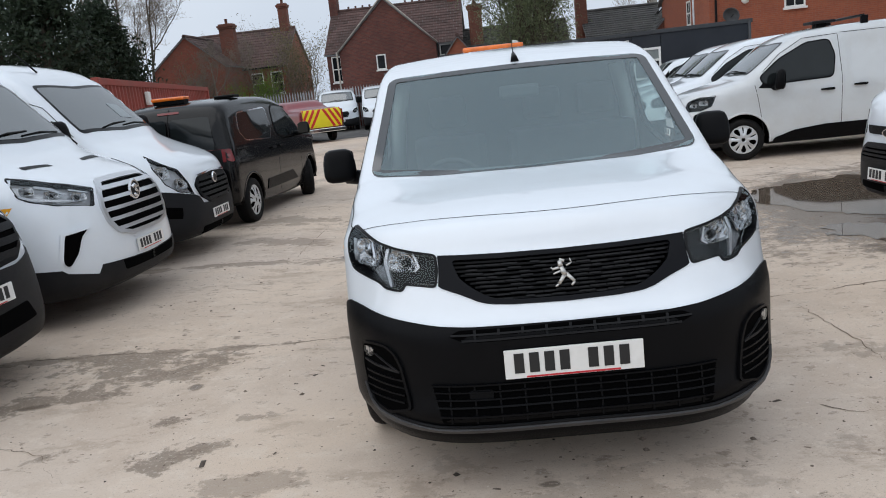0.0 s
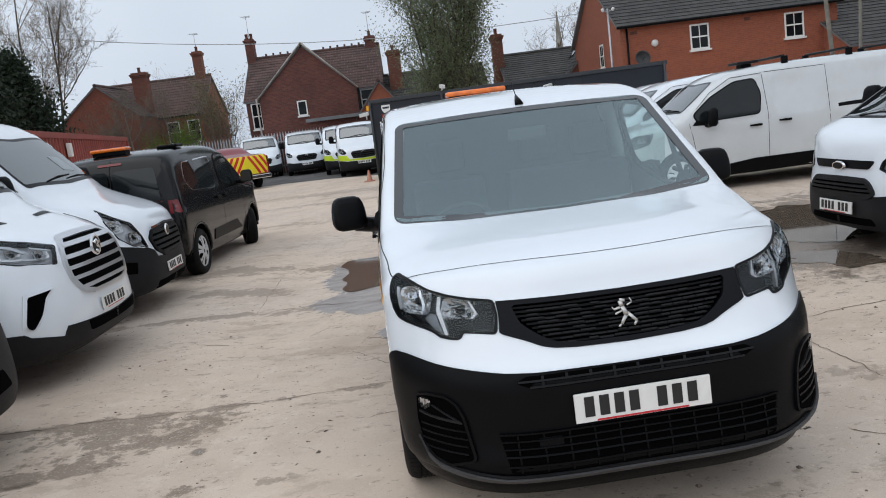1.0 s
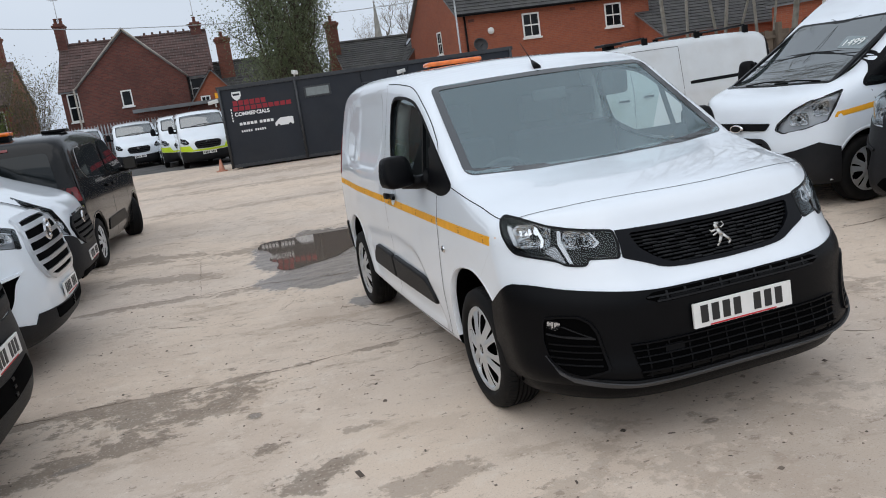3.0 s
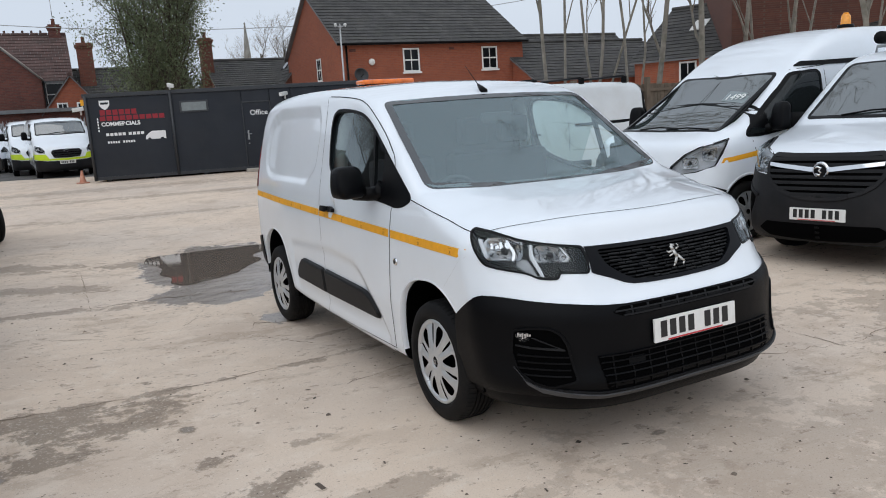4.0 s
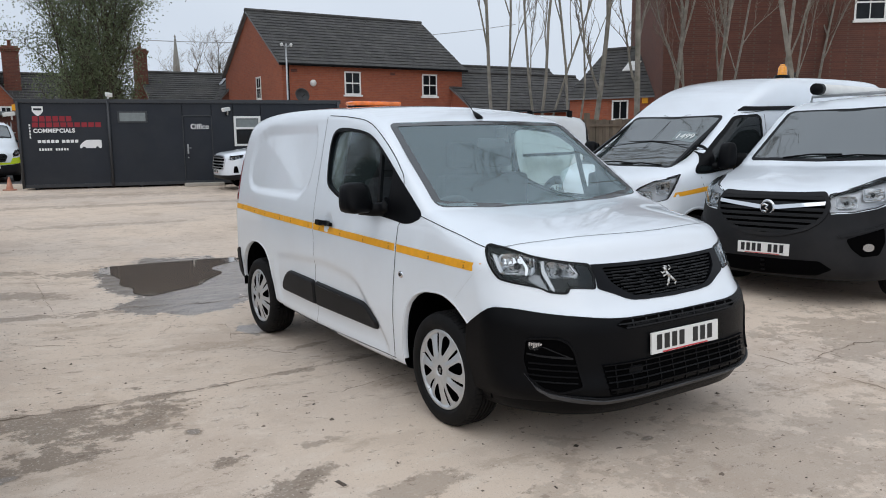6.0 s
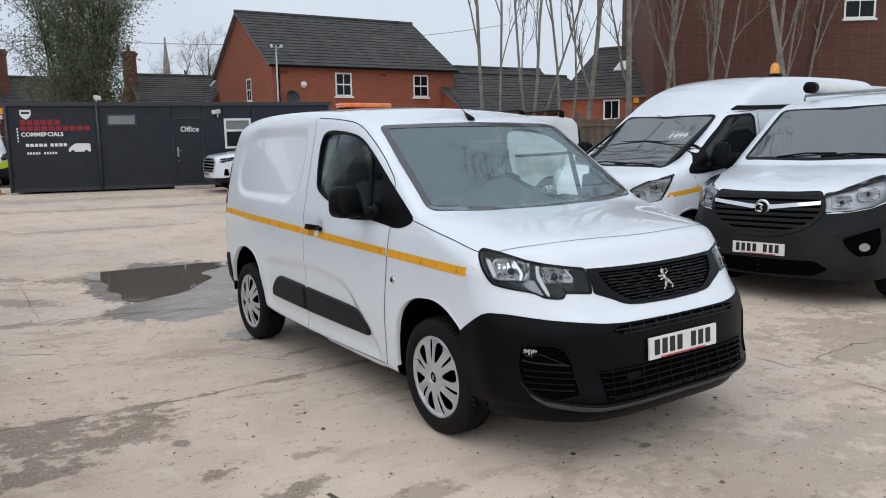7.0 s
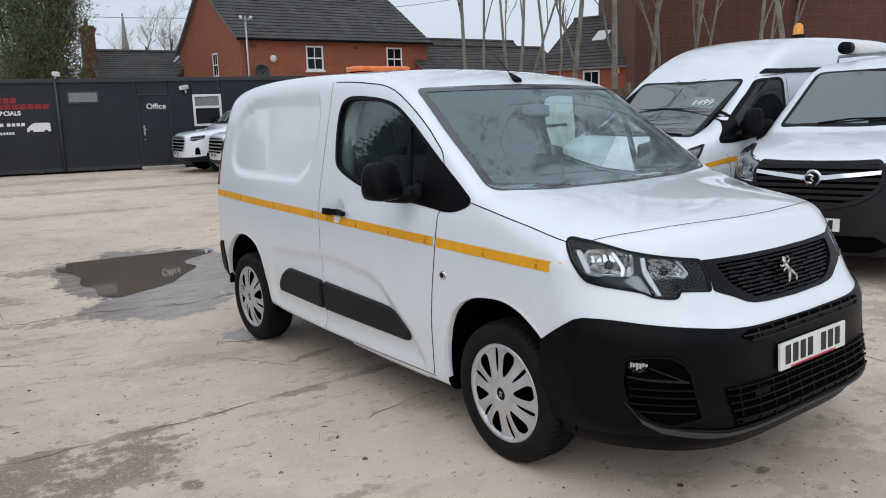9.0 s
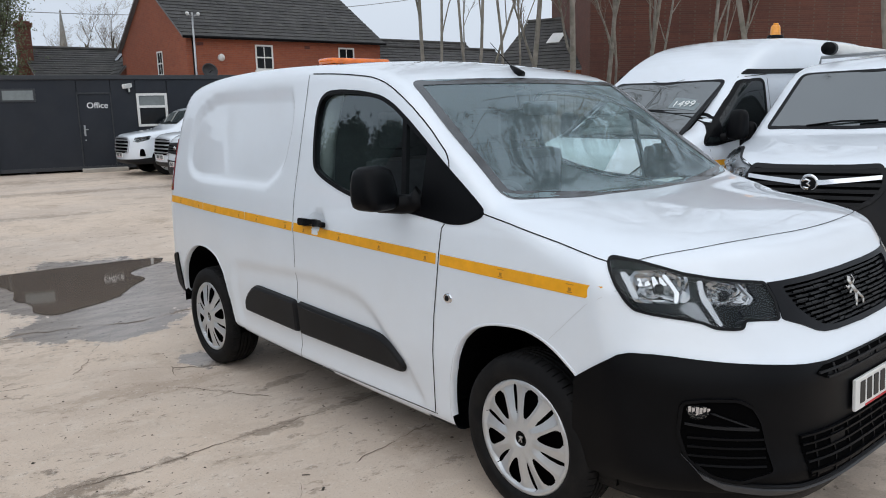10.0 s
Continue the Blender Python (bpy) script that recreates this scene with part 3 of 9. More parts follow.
    if detail:
        # small plain mark on the cap
        bm = bmesh.new()
        for a, b in (((-0.3, -0.6), (0.1, 0.5)), ((0.4, -0.6), (-0.1, 0.2)), ((-0.5, 0.35), (0.3, 0.25))):
            pts = [rot @ (base @ Vector((-0.003, rr * 0.1 * e, rr * 0.1 * f))) for e, f in (a, b)]
            tv, tf = tube_mesh(pts, rr * 0.014, 6)
            bv = [bm.verts.new(v) for v in tv]
            for f in tf:
                bm.faces.new([bv[i] for i in f])
        part("cap_mark", bm, M["emblem"], tyre)
    return tyre


def arch_liner(shell, parent, wy, wz, r, side):
    """The inside of a wheel opening, near-black with the arch's shade in its colour."""
    n = 40
    vs, fs = [], []
    x1, x0 = side * shell.w * 0.55, side * (shell.w * 0.97 - 0.02)
    arch = arch_of(r, 0)
    for k in range(n + 1):
        t = 0.05 + (math.pi + 0.07) * k / n
        q = float(arch(t)) + 0.006
        y, z = wy + q * math.cos(t), wz + q * math.sin(t)
        vs += [(x0, y, z), (x1, y, z)]
    for k in range(n):
        fs.append((2 * k, 2 * k + 2, 2 * k + 3, 2 * k + 1))
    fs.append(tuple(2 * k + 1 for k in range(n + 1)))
    mesh_ob("wheel_arch_liner", vs, fs, M["shade_black"], parent, smooth=False)


def arch_lip(shell, parent, how, wy, wz, r, material, width=0.01, zmin=0.26):
    """The folded edge round a wheel opening."""
    arch = arch_of(r, 0)
    t = [a for a in np.linspace(-0.4, math.pi + 0.4, 90) if wz + float(arch(a)) * math.sin(a) > zmin]
    n = len(t)
    a = np.array([(wy + (float(arch(x)) + d) * math.cos(x), wz + (float(arch(x)) + d) * math.sin(x)) for d in (-0.001, width) for x in t])
    S = shell.project(how, a[:, 0], a[:, 1])
    N = shell.normal(S)
    top = S + N * 0.002
    vs = list(top) + list(S[:n] - N[:n] * 0.03) + list(S[n:] - N[n:] * 0.004)
    fs = []
    for i in range(n - 1):
        fs += [(i, i + 1, n + i + 1, n + i), (2 * n + i, 2 * n + i + 1, i + 1, i), (n + i, n + i + 1, 3 * n + i + 1, 3 * n + i)]
    mesh_ob("wheel_arch_lip", vs, fs, material, parent)


def mirror(parent, x, y, z, side, h=0.2, w=0.2, material=None, arm=0.2):
    """A door mirror: a rounded housing on an arm; y towards the back."""
    bm = bmesh.new()
    add_box(bm, -w / 2, w / 2, -0.075, 0.06, -h / 2, h / 2)
    bmesh.ops.subdivide_edges(bm, edges=bm.edges[:], cuts=4, use_grid_fill=True)
    for v in bm.verts:
        u = Vector((v.co.x / (w / 2), (v.co.y + 0.0075) / 0.0675, v.co.z / (h / 2)))
        p = 5.0
        nrm = (abs(u.x) ** p + abs(u.y) ** p + abs(u.z) ** p) ** (1 / p)
        u = u / max(nrm, 1e-6) * max(abs(u.x), abs(u.y), abs(u.z))
        taper = 1 - 0.16 * max(0, u.z) if u.y < 0.9 else 1
        v.co = Vector((u.x * w / 2 * taper, u.y * 0.0675 - 0.0075 + 0.02 * u.z * (u.y < 0), u.z * h / 2))
    bmesh.ops.transform(bm, matrix=pose(x, y, z, 0, 0, side * -12), verts=bm.verts)
    ob = part("door_mirror", bm, material or M["plastic"], parent, "black door mirror housing", smooth=True)
    vs, fs = tube_mesh([(x - side * w * 0.2, y + 0.01, z - h * 0.36), (x - side * (w * 0.5 + arm * 0.3), y - 0.02, z - h * 0.42), (x - side * (w * 0.5 + arm * 0.75), y - 0.06, z - h * 0.4), (x - side * (w * 0.5 + arm), y - 0.09, z - h * 0.3)], [0.042, 0.042, 0.044, 0.062], 12)
    mesh_ob("mirror_arm", vs, fs, M["plastic"], ob)
    g = [(x + a * w / 2, y + 0.066 - side * a * 0.02, z + b * h / 2) for a, b in rounded([(-0.82, -0.82), (0.82, -0.82), (0.82, 0.82), (-0.82, 0.82)], 0.3)]
    mesh_ob("mirror_glass", g, [tuple(range(len(g)))], M["darkglass"], ob)
    return ob


def plate(parent, x, y, z, tilt=0, rear=False, width=0.52, yellow=False, slip=True):
    """A number plate with plain bars for its characters, and the dealer's strip along its foot."""
    m = pose(x, y, z, tilt, 0, 180 if rear else 0)
    bm = bmesh.new()
    add_box(bm, -width / 2, width / 2, -0.006, 0.006, -0.0555, 0.0555, 0.003)
    bmesh.ops.transform(bm, matrix=m, verts=bm.verts)
    p = part("number_plate", bm, M["yplate" if yellow else "plate"], parent, "yellow number plate" if yellow else "white number plate")
    for k, cx in enumerate((-0.205, -0.148, -0.091, -0.034, 0.072, 0.13, 0.188)):
        bm = bmesh.new()
        add_box(bm, cx - 0.0185, cx + 0.0185, -0.0085, -0.006, -0.034, 0.042)
        bmesh.ops.transform(bm, matrix=m, verts=bm.verts)
        part("printed_bar", bm, M["ink"], p)
    if slip:
        bm = bmesh.new()
        add_box(bm, -0.18, 0.17, -0.0082, -0.006, -0.053, -0.0465)
        bmesh.ops.transform(bm, matrix=m, verts=bm.verts)
        part("printed_strip", bm, M["redink"], p)
    return p


def oval(parent, x, y, z, w, h, material, name="badge", label="", depth=0.012, tilt=0.0):
    bm = bmesh.new()
    n = 28
    a = [bm.verts.new((x + w / 2 * math.cos(t), y, z + h / 2 * math.sin(t))) for t in np.linspace(0, 2 * math.pi, n, endpoint=False)]
    b = [bm.verts.new((x + 0.86 * w / 2 * math.cos(t), y - depth, z + 0.86 * h / 2 * math.sin(t))) for t in np.linspace(0, 2 * math.pi, n, endpoint=False)]
    bm.faces.new(b)
    for i in range(n):
        bm.faces.new((a[i], a[(i + 1) % n], b[(i + 1) % n], b[i]))
    bmesh.ops.recalc_face_normals(bm, faces=bm.faces)
    return part(name, bm, material, parent, label)


def handle(shell, parent, how, y, z, w=0.2, material=None, recess=None):
    """A door handle: a grip across a small dished plate."""
    s = -1 if how == "left" else 1
    dish = [(y + 0.62 * w * 0.5 * math.cos(t), z + 0.006 + 0.05 * math.sin(t)) for t in np.linspace(0, 2 * math.pi, 20, endpoint=False)]
    grip = patch(shell, how, rounded([(y - w / 2, z - 0.012), (y, z - 0.019), (y + w / 2, z - 0.019), (y + w / 2, z + 0.017), (y, z + 0.018), (y - w / 2, z + 0.013)], 0.012), material or M["plastic"], parent, "door_handle", "black door handle", off=0.036, depth=0.022, res=0.04)
    patch(shell, how, dish, recess or M["greyplastic"], grip, "handle_recess", off=0.0015, depth=0.0)
    return grip


def wiper(parent, pts, r=0.007):
    tube("wiper", pts, r, M["plastic"], parent, n=6)


def lamp_hole(lamp, s):
    """The outline of a headlight as an opening to cut through the skin."""
    o = rounded([(s * a / 60, b) for a, b in lamp], 0.012)
    return ("wrap", np.array(o), lambda c: c[:, 1] < 1.2)


def headlight(sh, parent, s, lamp, bowls=(), bars=(), deep=0.05, label="clear headlight with chrome reflectors", case="lampblack", inner=None):
    """A headlight set into the skin: dark case, faceted bowls with bulbs, bright guides and a clear cover."""
    m2 = np.array([60.0, 1.0])
    o = rounded(np.array([(s * a, b) for a, b in lamp]) / m2, 0.012) * m2
    big, small = grow(o / m2, 0.004) * m2, grow(o / m2, -0.005) * m2
    hl = ring(sh, "wrap", small, big, M["lampblack"], parent, "headlight", label, off=0.004, depth=deep)
    patch(sh, "wrap", big, M[case], hl, "lamp_case", off=-deep, depth=0.0, res=0.04)
    for cx, cz, rx, rz in bowls:
        R, A = 9, 26
        jit = np.random.RandomState(int(cx * 7))
        uv, off = [], []
        for i in range(R + 1):
            r = i / R
            for k in range(A):
                t = 2 * math.pi * (k + 0.5 * (i % 2)) / A
                q = (abs(math.cos(t)) ** 6 + abs(math.sin(t)) ** 6) ** (-1 / 6)
                uv.append((s * cx + rx * r * q * math.cos(t), cz + rz * r * q * math.sin(t)))
                off.append(-0.01 - (deep - 0.016) * (1 - r ** 2.2) + (0.0035 * jit.normal() if 0 < i < R else 0.0))
        uv = np.array(uv)
        S = sh.project("wrap", uv[:, 0], uv[:, 1])
        V = S + sh.normal(S) * np.array(off)[:, None]
        fs = [(i * A + k, i * A + (k + 1) % A, (i + 1) * A + (k + 1) % A, (i + 1) * A + k) for i in range(1, R) for k in range(A)] + [tuple(range(A, 2 * A))]
        mesh_ob("reflector_bowl", V, fs, M["reflector"], hl, "faceted chrome bowl", smooth=False)
        b0, b1 = V[:A].mean(0), V[R * A:].mean(0)
        tube("bulb", [tuple(b0), tuple(b0 + (b1 - b0) * 0.7)], [0.02, 0.014], M["lampblack"], hl, n=12)
    for bar in bars:
        patch(sh, "wrap", rounded([(s * a, b) for a, b in bar], 0.25), M["lightguide"], hl, "light_guide", off=-0.008, depth=0.012, res=0.02)
    if inner:
        patch(sh, "wrap", rounded([(s * a, b) for a, b in inner], 0.4), M["grillesurround"], hl, "blank_section", "dark blank section beside the grille", off=-0.008, depth=0.014, res=0.02)
    patch(sh, "wrap", o, M["lamp"], hl, "lens", "clear cover", off=0.003, depth=0.0, res=0.03)
    return hl


PARTNER_LAMP = [(52.9, 1.046), (52.6, 1.058), (51.8, 1.061), (47.7, 1.05), (44, 1.034), (40.5, 1.015), (35.6, 0.998), (31, 0.985), (25.9, 0.972), (24.9, 0.92), (24.9, 0.859), (31.4, 0.868), (31.8, 0.843), (33.5, 0.842), (36.2, 0.847), (38.0, 0.864), (40, 0.872), (43.5, 0.881), (46, 0.888), (48.6, 0.90), (50, 0.928), (51.6, 0.975), (52.6, 1.02)]
PARTNER_GRILLE = [(25.4, 0.970), (12, 0.963), (0, 0.960), (-12, 0.963), (-25.4, 0.970), (-24.6, 0.92), (-24.3, 0.857), (-19.8, 0.826), (-16.6, 0.799), (-14.4, 0.788), (-10.2, 0.781), (0, 0.776), (10.2, 0.781), (14.4, 0.788), (16.6, 0.799), (19.8, 0.826), (24.3, 0.857), (24.6, 0.92)]


# ---- the white small van in the middle of the yard ----
PARTNER_PROFILE = [(0.22, 0.265), (0.06, 0.295), (-0.02, 0.325), (-0.04, 0.375), (-0.012, 0.45), (-0.005, 0.62), (0.0, 0.70), (0.06, 0.77), (0.115, 0.89), (0.15, 0.945), (0.175, 0.985), (0.195, 1.035), (0.235, 1.09), (0.33, 1.122), (0.52, 1.152), (0.76, 1.178), (0.94, 1.195), (1.02, 1.207),
                   (1.30, 1.395), (1.62, 1.63), (1.74, 1.712), (1.92, 1.775), (2.25, 1.825), (2.9, 1.845), (3.6, 1.83), (4.05, 1.78), (4.19, 1.70), (4.275, 1.5), (4.335, 1.0), (4.345, 0.6), (4.34, 0.36), (4.23, 0.3), (3.0, 0.21), (1.2, 0.2)]
PARTNER_TUMBLE = [(0.0, 0.955), (0.3, 0.975), (0.55, 1.0), (0.95, 1.0), (1.1, 0.98), (1.3, 0.938), (1.6, 0.876), (1.85, 0.825)]
PANEL_DENT = rounded([(3.77, 1.643), (3.475, 1.677), (3.1, 1.683), (2.744, 1.675), (2.66, 1.655), (2.64, 1.5), (2.69, 1.263), (2.86, 1.15), (3.80, 1.145), (3.95, 1.17), (4.04, 1.26), (4.03, 1.39), (3.93, 1.57)], 0.06)
DOOR_DENT = rounded([(3.35, 0.70), (2.4, 0.76), (1.9, 0.72), (1.55, 0.42), (1.45, 0.25), (3.35, 0.25)], 0.15)
GRIP_DENT = [(2.30 + 0.062 * math.cos(0.3 * k), 1.016 + 0.056 * math.sin(0.3 * k)) for k in range(21)]
SIDE_WINDOW = [(2.39, 1.28), (2.415, 1.42), (2.418, 1.55), (2.395, 1.628), (2.33, 1.659), (2.215, 1.663), (2.03, 1.650), (1.885, 1.628), (1.785, 1.592), (1.65, 1.515), (1.39, 1.345), (1.204, 1.23), (1.10, 1.162), (1.21, 1.118), (1.30, 1.108), (1.41, 1.12), (1.93, 1.153), (2.12, 1.188), (2.28, 1.232)]
# the unladen tail stands high over its wheels, on ground dipped to fit the camera's view
WHEELS = [(0.905, 0.318), (3.735, 0.250)]


def front_arch(t):
    """Radius of the front wheel opening by the angle from the tail's side."""
    return np.interp(t, [-0.4, 0.17, 0.44, 0.61, 0.79, 1.0, 1.19, 1.4, 1.66, 1.87, 2.1, 2.3, 3.6], [0.41, 0.41, 0.42, 0.437, 0.455, 0.456, 0.447, 0.437, 0.435, 0.428, 0.418, 0.415, 0.415])


def rear_arch(t):
    return np.interp(t, [-0.4, 0.0, 0.42, 0.87, 1.15, 1.48, 1.75, 2.0, 2.27, 2.55, 2.88, 3.6], [0.45, 0.46, 0.483, 0.492, 0.482, 0.47, 0.468, 0.468, 0.445, 0.392, 0.368, 0.366])


def partner_shell():
    return Shell(PARTNER_PROFILE, 0.924, PARTNER_TUMBLE, nose=0.5, nose_hi=0.45, nose_z=(0.86, 1.0), crown=0.055, crown_z=1.42, k=0.065, power=4.5, taper=0.035, dents=[(PANEL_DENT, 0.014, 0.028), (DOOR_DENT, 0.018, 0.07), (GRIP_DENT, 0.016, 0.022)], screen_y=1.4, bonnet=0.07)


def main_van(m):
    van = thing("small_panel_van", "white small panel van with black bumper and orange side stripe", "van", m)
    sh = partner_shell()
    ws = rounded([(-0.81, 1.075), (-0.45, 0.985), (0, 0.955), (0.45, 0.985), (0.81, 1.075), (0.72, 1.77), (0.36, 1.74), (0, 1.733), (-0.36, 1.74), (-0.72, 1.77)], 0.06)
    sw = rounded(SIDE_WINDOW, 0.05)
    gw = rounded([(a / 60, b) for a, b in PARTNER_GRILLE], 0.012)
    arches = (front_arch, rear_arch)
    body(sh, van, [M["white"], M["plastic"]], WHEELS, arches, cuts=[("top", ws, lambda c: c[:, 2] > 1.05), ("left", sw, lambda c: np.abs(c[:, 0]) > 0.6), lamp_hole(PARTNER_LAMP, -1), lamp_hole(PARTNER_LAMP, 1), ("wrap", gw, lambda c: c[:, 1] < 0.8)], label="glossy white painted body", fine=0.45)
    # glass
    W = patch(sh, "top", ws, M["glass"], van, "windscreen", "clear laminated windscreen", off=0.001, depth=0.0, res=0.06, fair=True)
    ring(sh, "top", grow(ws, -0.04), grow(ws, 0.006), M["frit"], van, "windscreen_surround", "black edge band", off=0.003, depth=0.006)
    for s, how in ((-1, "left"), (1, "right")):
        gl = rounded([p for p in SIDE_WINDOW if p[0] > 1.45] + [], 0.04)
        win = patch(sh, how, gl, M["sideglass"], van, "side_window", "tinted door glass", off=-0.006, depth=0.0, fair=True)
        win.visible_shadow = False
        # pane tilted in past the door's skin; its mirrored sky fits the camera's view
        for v in win.data.vertices:
            v.co.x -= s * 0.03 * (v.co.z - 1.13)
        ring(sh, how, grow(sw, -0.013), grow(sw, 0.006), M["plastic"], van, "window_seal", "black rubber seal", off=0.003, depth=0.03)
        patch(sh, how, rounded([(1.50, 1.425), (1.12, 1.165), (1.21, 1.122), (1.30, 1.112), (1.50, 1.128)], 0.015), M["plastic"], van, "mirror_triangle", "black plastic corner trim", off=0.004, depth=0.012)
        patch(sh, how, [(1.60, 1.135), (1.632, 1.137), (1.695, 1.53), (1.663, 1.51)], M["plastic"], van, "window_divider", off=0.002, depth=0.02)
        # shut lines
        seam(sh, how, chaikin([(1.35, 1.30), (1.352, 1.345), (1.385, 1.388), (1.43, 1.42), (1.522, 1.49), (1.686, 1.60), (1.834, 1.677), (1.96, 1.714), (2.064, 1.727), (2.255, 1.744), (2.50, 1.755)], 1, False), van, 0.006)
        seam(sh, how, chaikin([(2.53, 1.75), (2.532, 1.67), (2.54, 1.47), (2.546, 1.3), (2.55, 1.12), (2.547, 0.99), (2.537, 0.857), (2.56, 0.665), (2.575, 0.343), (2.58, 0.24)], 1, False), van, 0.0035)
        seam(sh, how, [(1.335, 1.105), (1.352, 1.083), (1.361, 0.931), (1.395, 0.708), (1.408, 0.556), (1.43, 0.267)], van, 0.006)
        seam(sh, how, [(1.415, 0.262), (2.0, 0.25), (2.60, 0.24), (3.3, 0.245)], van, 0.004)
        seam(sh, how, [(0.50, 0.96), (0.60, 0.90), (0.76, 0.745)], van, 0.0015, M["silver"])
        seam(sh, how, [(0.545, 1.045), (0.70, 1.078), (0.85, 1.11), (0.98, 1.138), (1.12, 1.163)], van, 0.005)
        # stripe in lengths of tape
        cuts_y = [(0.60, 1.35), (1.375, 2.538), (2.556, 3.1), (3.105, 3.7), (3.705, 4.27)]
        tape = None
        for i, (a, b) in enumerate(cuts_y):
            lift = lambda y: 0.917 + 0.0125 * y
            o = [(a, lift(a)), (b, lift(b)), (b, lift(b) + 0.045), (a - (0.06 if i == 0 else 0), lift(a) + 0.045)]
            piece = patch(sh, how, o, M["tape"], van, "stripe", "orange reflective stripe", off=0.0022, depth=0.0, res=0.06)
            for yy in np.arange(a + 0.05, b - 0.05, 0.33):
                for dy, dz, w, h in ((0.0, 0.036, 0.034, 0.0025), (0.01, 0.019, 0.013, 0.012), (0.006, 0.009, 0.022, 0.004)):
                    z = lift(yy) + dz
                    patch(sh, how, [(yy + dy, z - h / 2), (yy + dy + w, z - h / 2), (yy + dy + w, z + h / 2), (yy + dy, z + h / 2)], M["tapemark"], piece, "printed_mark", off=0.0032, depth=0.0)
        # rubbing strips
        domed(sh, how, rounded([(3.195, 0.395), (3.19, 0.46), (3.131, 0.523), (3.047, 0.573), (2.99, 0.579), (2.566, 0.568), (2.573, 0.383)], 0.03, 5), M["greyplastic"], van, "side_moulding", "black side moulding")
        domed(sh, how, rounded([(2.555, 0.383), (2.548, 0.568), (1.872, 0.550), (1.80, 0.543), (1.733, 0.522), (1.63, 0.455), (1.622, 0.425), (1.65, 0.388)], 0.025, 5), M["greyplastic"], van, "side_moulding", "black side moulding")
        grip_y, grip_z = 2.325, 1.011
        handle(sh, van, how, grip_y, grip_z, 0.235, recess=M["white"])
        lock = domed(sh, how, [(1.30 + 0.026 * math.cos(t), 0.803 + 0.021 * math.sin(t)) for t in np.linspace(0, 2 * math.pi, 18, endpoint=False)], M["chrome"], van, "side_repeater", "small round clear repeater", inset=0.008, off=0.009)
        patch(sh, how, [(1.30 + 0.011 * math.cos(t), 0.803 + 0.011 * math.sin(t)) for t in np.linspace(0, 2 * math.pi, 14, endpoint=False)], M["lampblack"], lock, "lens", off=0.011, depth=0.0)
        # rear corner
        patch(sh, how, rounded([(4.19, 0.30), (4.29, 0.30), (4.29, 0.60), (4.225, 0.62), (4.205, 0.46)], 0.02), M["plastic"], van, "rear_bumper_end", "black plastic bumper end", off=0.01, depth=0.03)
        patch(sh, how, rounded([(4.25, 1.05), (4.28, 1.05), (4.27, 1.40), (4.255, 1.40)], 0.02), M["red"], van, "tail_light", "red tail light", off=0.006, depth=0.02)
        for arch, (wy, wz) in zip(arches, WHEELS):
            arch_liner(sh, van, wy, wz, arch, s)
            arch_lip(sh, van, how, wy, wz, arch, M["white"], zmin=0.27)
            wheel(van, s * 0.912, wy, wz, 0.324, s, spokes=12, detail=True)
    mirror(van, -1.055, 1.62, 1.243, -1, h=0.185, w=0.185, arm=0.1)
    mirror(van, 1.055, 1.62, 1.243, 1, h=0.185, w=0.185, arm=0.1)
    # bonnet
    line = [(0.80, 0.48), (0.70, 0.405), (0.6, 0.345), (0.42, 0.288), (0.2, 0.262)]
    seam(sh, "top", chaikin(mirrored(line)[::-1] + [(0, 0.257)] + line[::-1], 2, False), van, 0.0032, step=0.02)
    # bumper of black plastic
    top = [(-58.6, 0.635), (-55.6, 0.684), (-53.2, 0.722), (-51.2, 0.750), (-49.3, 0.761), (-46, 0.762), (-43, 0.759), (-38, 0.750), (-33, 0.741), (-29.5, 0.735), (-23, 0.722), (-18, 0.716), (0, 0.712)]
    edge = top + [(-a, b) for a, b in top[-2::-1]]
    low = [(59, 0.40), (57.5, 0.31), (50, 0.302), (30, 0.312), (0, 0.318), (-30, 0.312), (-50, 0.302), (-57.5, 0.31), (-59, 0.40)]
    bump = patch(sh, "wrap", edge + low, M["plastic"], van, "front_bumper", "matt black plastic front bumper", off=0.008, depth=0.02, res=0.03)
    lip = [(41.6, 0.45), (39.2, 0.392), (36.3, 0.366), (31, 0.352), (24, 0.336), (17, 0.338), (0, 0.340)]
    lip = lip + [(-a, b) for a, b in lip[-2::-1]]
    patch(sh, "wrap", lip + [(a * 0.985, b - 0.016) for a, b in lip[::-1]], M["lip"], bump, "bumper_lip", "dark grey lower lip", off=0.026, depth=0.022, res=0.03)
    patch(sh, "wrap", [(a, b + 0.001) for a, b in lip[1:-1]] + [(a, b + 0.006) for a, b in lip[1:-1][::-1]], M["greyplastic"], bump, "lip_edge", off=0.018, depth=0.01, res=0.03)
    # dark apron below the lip, set back from it
    aa = np.linspace(-54, 54, 41)
    top_e = sh.project("wrap", aa, np.full(41, 0.345))
    back = np.array([0.0, 1.2, 0.0]) - top_e
    back[:, 2] = 0
    back /= np.linalg.norm(back, axis=1, keepdims=True)
    rows = [np.c_[(top_e + back * d)[:, :2], np.full(41, z)] for d, z in ((0.012, 0.345), (0.03, 0.28), (0.055, 0.238), (0.12, 0.228), (0.4, 0.22))]
    mesh_ob("bumper_apron", np.vstack(rows), [(r * 41 + i, r * 41 + i + 1, (r + 1) * 41 + i + 1, (r + 1) * 41 + i) for r in range(4) for i in range(40)], M["plastic"], bump, "black apron under the bumper")
